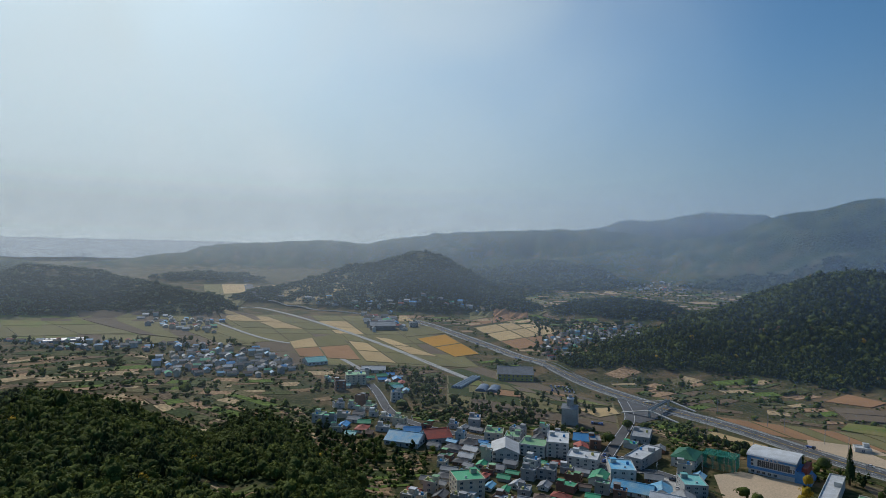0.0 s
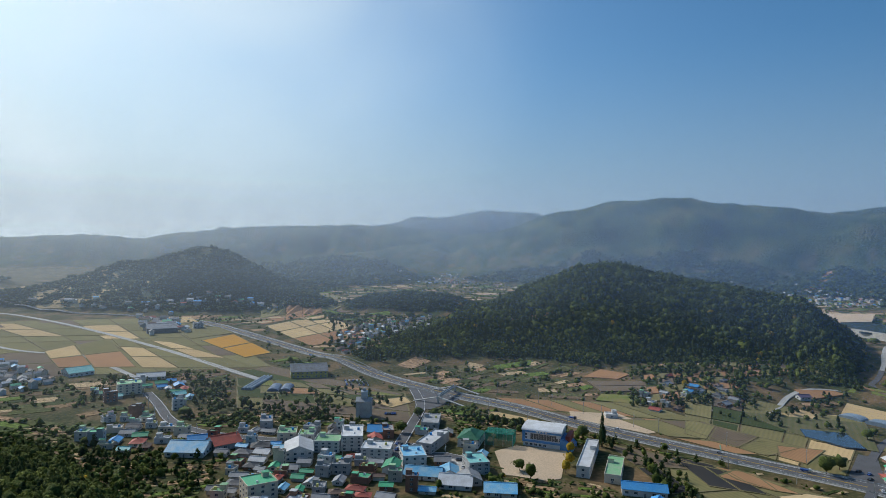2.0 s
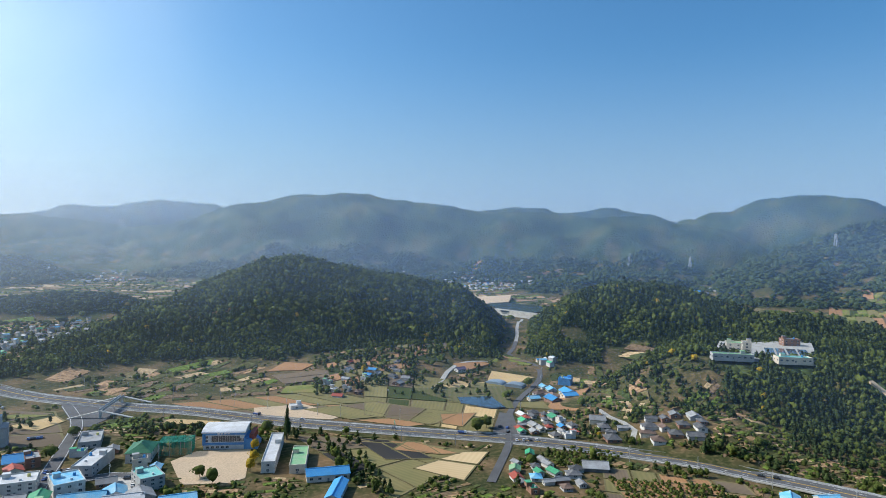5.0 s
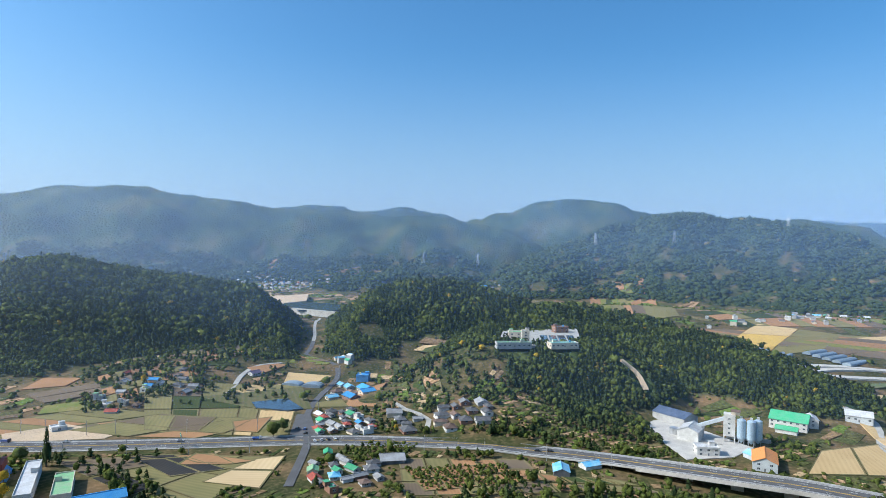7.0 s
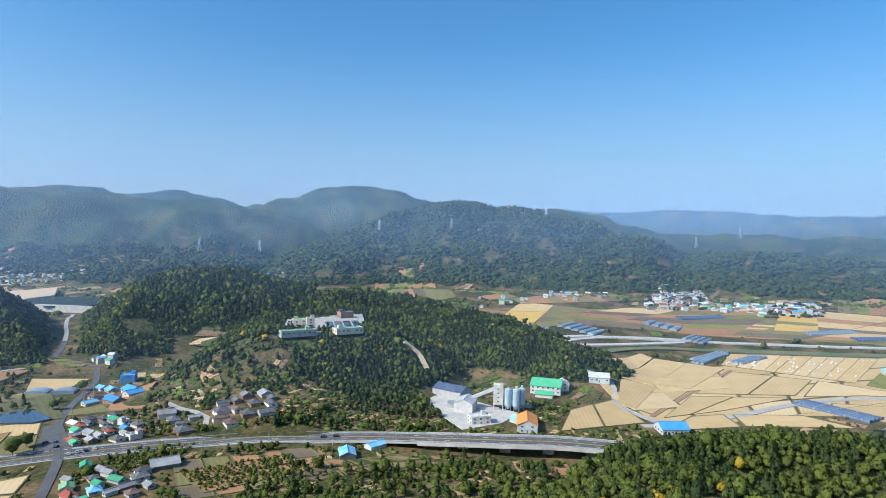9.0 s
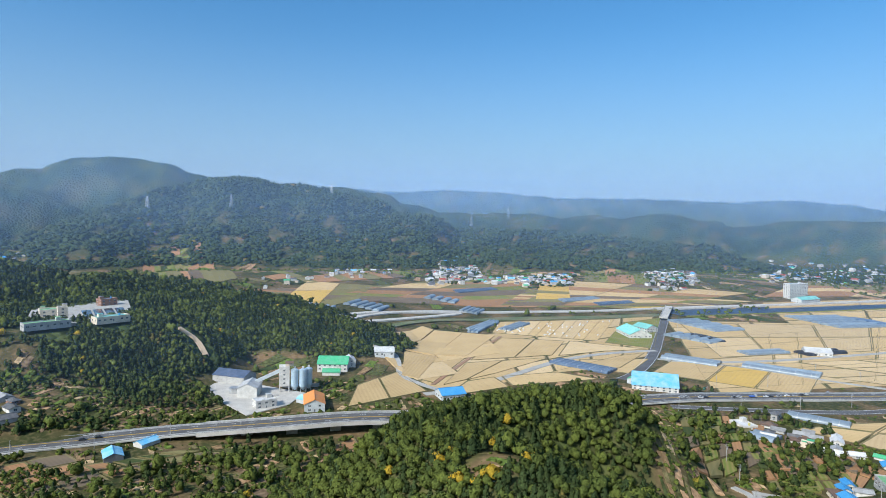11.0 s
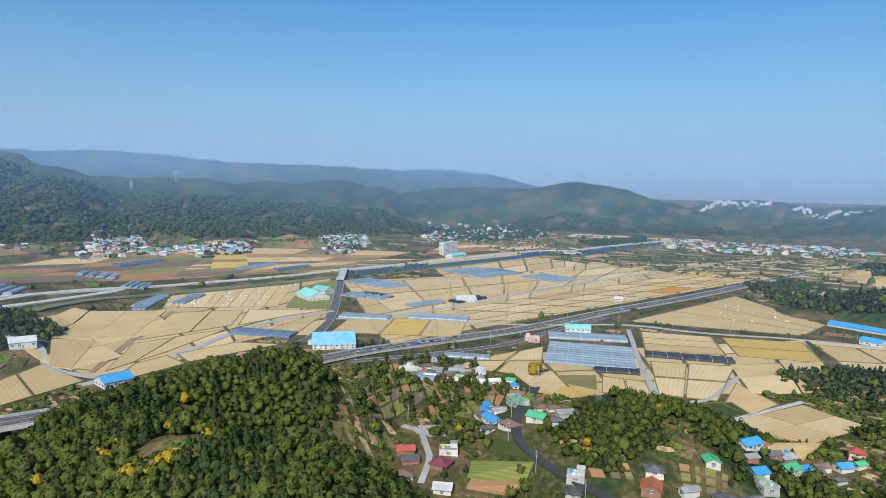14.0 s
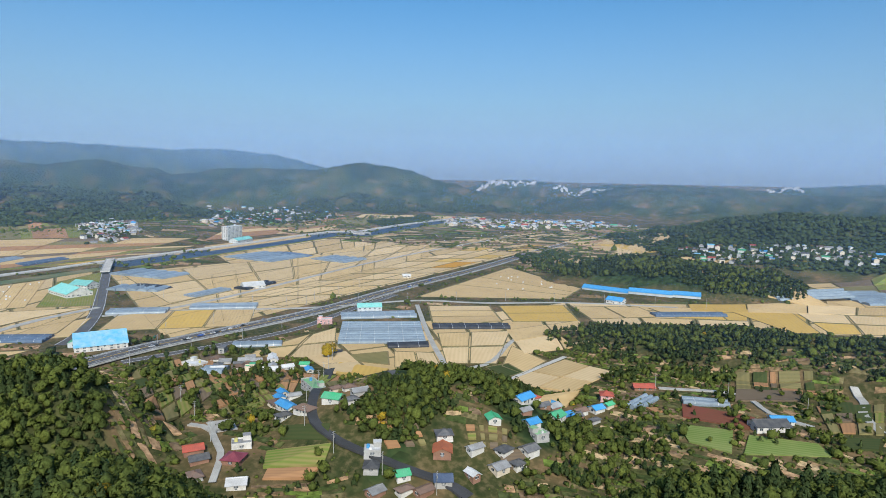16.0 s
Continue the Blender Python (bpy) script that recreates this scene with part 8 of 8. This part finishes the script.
def forest():
    bands = [("near", 90, 420, 3.25), ("mid", 420, 800, 3.4), ("mid", 800, 1100, 4.7), ("far", 1100, 1700, 6.6), ("far", 1700, 2400, 10.5)]
    for band, r0, r1, step in bands:
        n = int(2 * r1 / step)
        g = (np.arange(n) - n / 2) * step
        x, y = np.meshgrid(g, g)
        x = (x + step * 0.42 * RS.uniform(-1, 1, x.shape)).ravel()
        y = (y + step * 0.42 * RS.uniform(-1, 1, y.shape)).ravel()
        r, head = np.hypot(x, y), np.degrees(np.arctan2(-x, y))
        head = np.where(head > 45, head - 360, head)
        ok = (r >= r0) & (r < r1) & (head > -196)
        x, y, r, head = x[ok], y[ok], r[ok], head[ok]
        z, hill = relief(x, y)
        w = wooded(x, y, hill)
        ok = RS.rand(len(x)) < w
        rare = np.zeros(len(x), bool)
        for poly, gap in COPSES:
            p = [tuple(q) for q in poly]
            rare |= inside(p, x, y) & (RS.rand(len(x)) < min(1, (step / gap) ** 2))
        ok |= rare
        cell = ((np.clip(np.stack([x, y]), -1109, 1109) + 1110) / 3).astype(int)
        ok &= ~(BUSY[cell[0], cell[1]] & (r < 1100))
        x, y, z, r, head = x[ok], y[ok], z[ok], r[ok], head[ok]
        mixed = waves(x, y, 90, 3, 2.2) + 0.5 * RS.normal(size=len(x))
        size = step * (1.22 if band != "far" else 1.25) * np.exp(0.22 * RS.normal(size=len(x)))
        tall = size * (1.0 if band != "far" else 0.62) * np.exp(0.12 * RS.normal(size=len(x)))
        tone = np.clip(0.36 + 0.17 * waves(x, y, 110, 4, 0.9) + 0.12 * RS.normal(size=len(x)), 0.02, 0.85)
        gold = 0.008 + 0.25 * (np.hypot(x - YELLOW[0], y - YELLOW[1]) < 22)
        tone = np.where(RS.rand(len(x)) < gold, 1.0, tone)
        spots = np.stack([x, y, z + (1.0 if band != "far" else 0), size, tall, tone], 1)
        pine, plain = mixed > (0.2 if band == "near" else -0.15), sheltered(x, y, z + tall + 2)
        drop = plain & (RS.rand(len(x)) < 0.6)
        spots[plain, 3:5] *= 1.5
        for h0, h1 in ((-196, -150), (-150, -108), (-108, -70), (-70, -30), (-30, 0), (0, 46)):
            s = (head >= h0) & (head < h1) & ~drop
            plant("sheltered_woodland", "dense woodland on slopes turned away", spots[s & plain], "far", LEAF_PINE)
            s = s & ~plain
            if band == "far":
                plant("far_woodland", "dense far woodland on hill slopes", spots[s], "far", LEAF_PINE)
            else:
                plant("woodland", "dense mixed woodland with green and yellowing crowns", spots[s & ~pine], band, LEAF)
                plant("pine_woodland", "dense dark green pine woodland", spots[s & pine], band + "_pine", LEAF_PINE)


forest()


def covered():
    """The same map with the fields and yards added."""
    g = BUSY.copy()
    for poly in PLOTS:
        p = (np.array(poly) + 1110) / 3
        i0, j0 = np.clip(np.floor(p.min(0)).astype(int), 0, 739)
        i1, j1 = np.clip(np.ceil(p.max(0)).astype(int) + 1, 0, 740)
        if i1 > i0 and j1 > j0:
            i, j = np.meshgrid(np.arange(i0, i1), np.arange(j0, j1), indexing="ij")
            g[i0:i1, j0:j1] |= inside([tuple(q) for q in p], i + 0.5, j + 0.5)
    return g


FULL = covered()


def free(x, y):
    x, y = np.asarray(x, float), np.asarray(y, float)
    cell = ((np.clip(np.stack([x, y]), -1109, 1109) + 1110) / 3).astype(int)
    return ~(FULL[cell[0], cell[1]] & (np.maximum(abs(x), abs(y)) < 1109))


def plot_mat():
    """Small garden plots, each with its own crop or soil."""
    m = bpy.data.materials.new("garden_plots")
    m.use_nodes = True
    n, l = m.node_tree.nodes, m.node_tree.links
    b = n["Principled BSDF"]
    b.inputs["Roughness"].default_value, b.inputs["Specular IOR Level"].default_value = 0.95, 0.1
    where, ramp, grain, val, hsv = (n.new("ShaderNode" + k) for k in ("NewGeometry", "ValToRGB", "TexNoise", "MapRange", "HueSaturation"))
    ramp.color_ramp.interpolation = "CONSTANT"
    tones = ((0.06, 0.075, 0.028), (0.1, 0.1, 0.04), (0.24, 0.16, 0.085), (0.05, 0.07, 0.022), (0.16, 0.135, 0.065), (0.36, 0.23, 0.13), (0.12, 0.17, 0.035), (0.17, 0.12, 0.075), (0.44, 0.32, 0.18), (0.09, 0.1, 0.035))
    for k, c in enumerate(tones):
        e = ramp.color_ramp.elements[0] if k == 0 else ramp.color_ramp.elements.new(k / len(tones))
        e.color = (*c, 1)
    ramp.color_ramp.elements[len(tones)].color = (*tones[-1], 1)
    grain.inputs["Scale"].default_value, grain.inputs["Detail"].default_value = 0.35, 8
    val.inputs[1].default_value, val.inputs[2].default_value, val.inputs[3].default_value, val.inputs[4].default_value = 0.32, 0.68, 0.5, 1.5
    l.new(where.outputs["Random Per Island"], ramp.inputs[0])
    l.new(where.outputs["Position"], grain.inputs["Vector"])
    l.new(grain.outputs[0], val.inputs[0])
    l.new(val.outputs[0], hsv.inputs["Value"])
    l.new(ramp.outputs[0], hsv.inputs["Color"])
    l.new(hsv.outputs[0], b.inputs["Base Color"])
    return m


def patchwork():
    """Narrow terraced plots over the open ground, with bushes along their edges."""
    rs = np.random.RandomState(23)
    quads = []
    for cx, cy, tile in [(p, q, 84.0) for p in np.arange(-1100, 2300, 84.0) for q in np.arange(-2000, 2300, 84.0)] + [(p, q, 42.0) for p in np.arange(-546, 547, 42.0) for q in np.arange(-546, 690, 42.0)]:
        near = tile < 60
        if near == (math.hypot(cx, cy) < 540):
            r, head = math.hypot(cx, cy), math.degrees(math.atan2(-cx, cy))
            head = head - 360 if head > 45 else head
            if r < 130 or r > 2300 or head < -196:
                continue
            turn = 1.4 * float(waves(np.array(cx), np.array(cy), 700, 2, 1.9))
            c, d = math.cos(turn), math.sin(turn)
            grow = 0.36 if near else 1.0 if r < 700 else 1.5 if r < 1300 else 2.2
            v = -tile / 2
            lift = 0.3 + 0.09 * rs.rand()
            while v < tile / 2:
                deep = rs.uniform(7, 15) * grow
                u = -tile / 2 + rs.uniform(-6, 6)
                while u < tile / 2:
                    wide = rs.uniform(13, 34) * grow
                    if rs.rand() < 0.8:
                        g = 0.25 if near else 0.5
                        sk = rs.uniform(-2, 2, 4) * min(grow, 1)
                        quads.append([(cx + a * c - b * d, cy + a * d + b * c, lift) for a, b in ((u + g, v + g + sk[0]), (u + wide - g, v + g + sk[1]), (u + wide - g, v + deep - g + sk[2]), (u + g, v + deep - g + sk[3]))])
                    u += wide
                v += deep
    q = np.array(quads)
    x, y = q[..., 0], q[..., 1]
    mx, my = x.mean(1), y.mean(1)
    z, hill = relief(x, y)
    ok = (wooded(x, y, hill) < 0.25).all(1) & np.where(np.hypot(mx, my) < 540, free(mx * 0.4 + x.T * 0.6, my * 0.4 + y.T * 0.6).all(0), free(x, y).all(1)) & free(mx, my) & (waves(mx, my, 190, 3, 6.1) > -0.75)
    sea = np.degrees(np.arctan2(-mx, my))
    ok &= ~((sea > 5) & (np.hypot(mx, my) > 900))
    q, z = q[ok], z[ok]
    top = np.stack([q[..., 0], q[..., 1], z + q[..., 2]], -1)
    low = top - (0, 0, 1.0)
    n = len(q)
    v = np.concatenate([top, low], 1).reshape(-1, 3)
    f = np.array([(0, 1, 2, 3), (1, 0, 4, 5), (2, 1, 5, 6), (3, 2, 6, 7), (0, 3, 7, 4)])
    f = (f[None] + 8 * np.arange(n)[:, None, None]).reshape(-1, 4)
    tagged(new("garden_plots", mesh_of("garden_plots", v, f, plot_mat())), "patchwork of small vegetable plots and fallow terraces", "fields", kind="stuff")
    # bushes along the plot edges
    k = rs.randint(4, size=(n, 5))
    t = rs.rand(n, 5)[..., None]
    e = np.take_along_axis(top, k[..., None], 1) * t + np.take_along_axis(top, ((k + 1) % 4)[..., None], 1) * (1 - t)
    e = e[rs.rand(n, 5) < np.clip(0.34 + 0.5 * waves(e[..., 0], e[..., 1], 160, 3, 8.0), 0.08, 1)]
    e = e[free(e[:, 0], e[:, 1])]
    r = np.hypot(e[:, 0], e[:, 1])
    size = (1.1 + r / 420) * np.exp(0.35 * rs.normal(size=len(e)))
    plant("hedge_bushes", "green bushes and small trees along plot edges", np.column_stack([e[:, 0], e[:, 1], e[:, 2] - 0.5, size, size * 0.85, np.clip(0.33 + 0.16 * rs.normal(size=len(e)), 0.02, 0.85)]), "far", LEAF)


def scrub():
    """Bushes, hedges and tufts over the open ground."""
    for kind, r0, r1, n, big, least in (("mid", 150, 520, 16000, 2.2, 0.02), ("far", 520, 1000, 16000, 3.0, 0.02), ("far", 160, 470, 22000, 1.0, -0.45)):
        r, head = np.sqrt(RS.uniform(r0 ** 2, r1 ** 2, n)), np.radians(RS.uniform(-192, 40, n))
        x, y = -np.sin(head) * r, np.cos(head) * r
        z, hill = relief(x, y)
        thick = waves(x, y, 75, 4, 4.4) + 0.25 * RS.normal(size=n)
        cell = ((np.stack([x, y]) + 1110) / 3).astype(int)
        ok = (thick > least) & ~FULL[cell[0], cell[1]] & (wooded(x, y, hill) < 0.5)
        x, y, z, thick = x[ok], y[ok], z[ok], thick[ok]
        size = big * np.exp(0.4 * RS.normal(size=len(x))) * (0.7 + 0.8 * np.clip(thick, 0, 1))
        tone = np.clip(0.42 + 0.2 * RS.normal(size=len(x)), 0.05, 0.9)
        plant("scrub", "low green and dry scrub on open ground", np.stack([x, y, z - 0.3, size, size * 0.8, tone], 1), kind, LEAF)


patchwork()
scrub()


def orchard(corners, rows, cols, size, tone):
    """Small fruit trees in rows on dry soil."""
    rs = np.random.RandomState(rows * 31 + cols)
    c = np.array(corners, float)
    u, v = np.meshgrid((np.arange(cols) + 0.5) / cols, (np.arange(rows) + 0.5) / rows)
    u, v = (u + 0.25 / cols * rs.normal(size=u.shape)).ravel(), (v + 0.12 / rows * rs.normal(size=v.shape)).ravel()
    p = c[0] * ((1 - u) * (1 - v))[:, None] + c[1] * (u * (1 - v))[:, None] + c[2] * (u * v)[:, None] + c[3] * ((1 - u) * v)[:, None]
    p = p[rs.rand(len(p)) < 0.75]
    w = size * np.exp(0.3 * rs.normal(size=len(p)))
    plant("orchard_rows", "rows of small fruit trees on dry pinkish soil", np.column_stack([p, lies(p[:, 0], p[:, 1]) + 0.4, w, w * 0.8, np.clip(tone + 0.12 * rs.normal(size=len(p)), 0.02, 0.85)]), "mid", LEAF)


orchard([(346, 178), (384, 125), (360, 101), (319, 150)], 16, 22, 1.9, 0.4)
orchard([(379, 226), (395, 190), (352, 190), (335, 215)], 9, 14, 2.0, 0.45)
orchard([(72, -377), (53, -362), (28, -366), (51, -395)], 8, 9, 2.2, 0.3)
orchard([(255, -251), (254, -272), (237, -263), (241, -245)], 6, 6, 1.8, 0.4)


lone_tree(*(250.4, 375.5), 24, 8, "pine", 0.3, 1)
lone_tree(*(173.8, 334.8), 10, 7, "broad", 0.3, 2)
for k, (x, y) in enumerate(((199.1, 336.9), (208.7, 349.0), (220.9, 368.2), (412.0, 482.5))):
    lone_tree(x, y, 9, 6, "gold", 1.0, 10 + k)
for k, (x, y, h) in enumerate(((*(361.1, 291.7), 12), (*(375.8, 294.4), 10), (*(455.9, 335.6), 9), (*(515.6, 352.1), 10), (*(173.3, 348.9), 8), (*(247.9, 397.2), 10), (*(217.1, 393.4), 7), (*(280.4, -380.5), 10), (*(146.4, 480.0), 9), (*(122.2, 443.2), 9), (*(283.6, -385.2), 11))):
    lone_tree(x, y, h, h * 0.95, "gold" if k in (7, 10) else "broad", 0.35 + 0.05 * (k % 4), 30 + k)

# the far city below the horizon
CITY = mat("far_apartments", (0.5, 0.49, 0.48), 0.8, (0.4, 0.4, 0.41), 0.01)
rnd = random.Random(77)
for px in range(150):
    u = px / 149
    a, b = Vector((7637.2, -14413.0)).normalized(), Vector((-449.3, -6122.9)).normalized()
    d = (a * (1 - u) + b * u).normalized() * (4400 + 50 * rnd.random())
    if 0.33 < u < 0.38 or 0.62 < u < 0.72:
        continue
    base = float(relief(np.array([d.x]), np.array([d.y]))[0][0]) - 2
    top = tagged(new("tower_block"), "far pale high-rise apartment block in haze", "tower block", "high-rise blocks of the far city")
    top.matrix_world = pose(d.x, d.y, base, 0, 0, rnd.uniform(0, 90))
    w, h = rnd.uniform(10, 26), rnd.uniform(7, 20) * (1 - 0.3 * u)
    part("wall", boxes((-w / 2, w / 2, -7, 7, -14, h)), CITY, top)
    part("roof", boxes((-w / 5, w / 5, -4, 4, h, h + 4)), CITY, top)
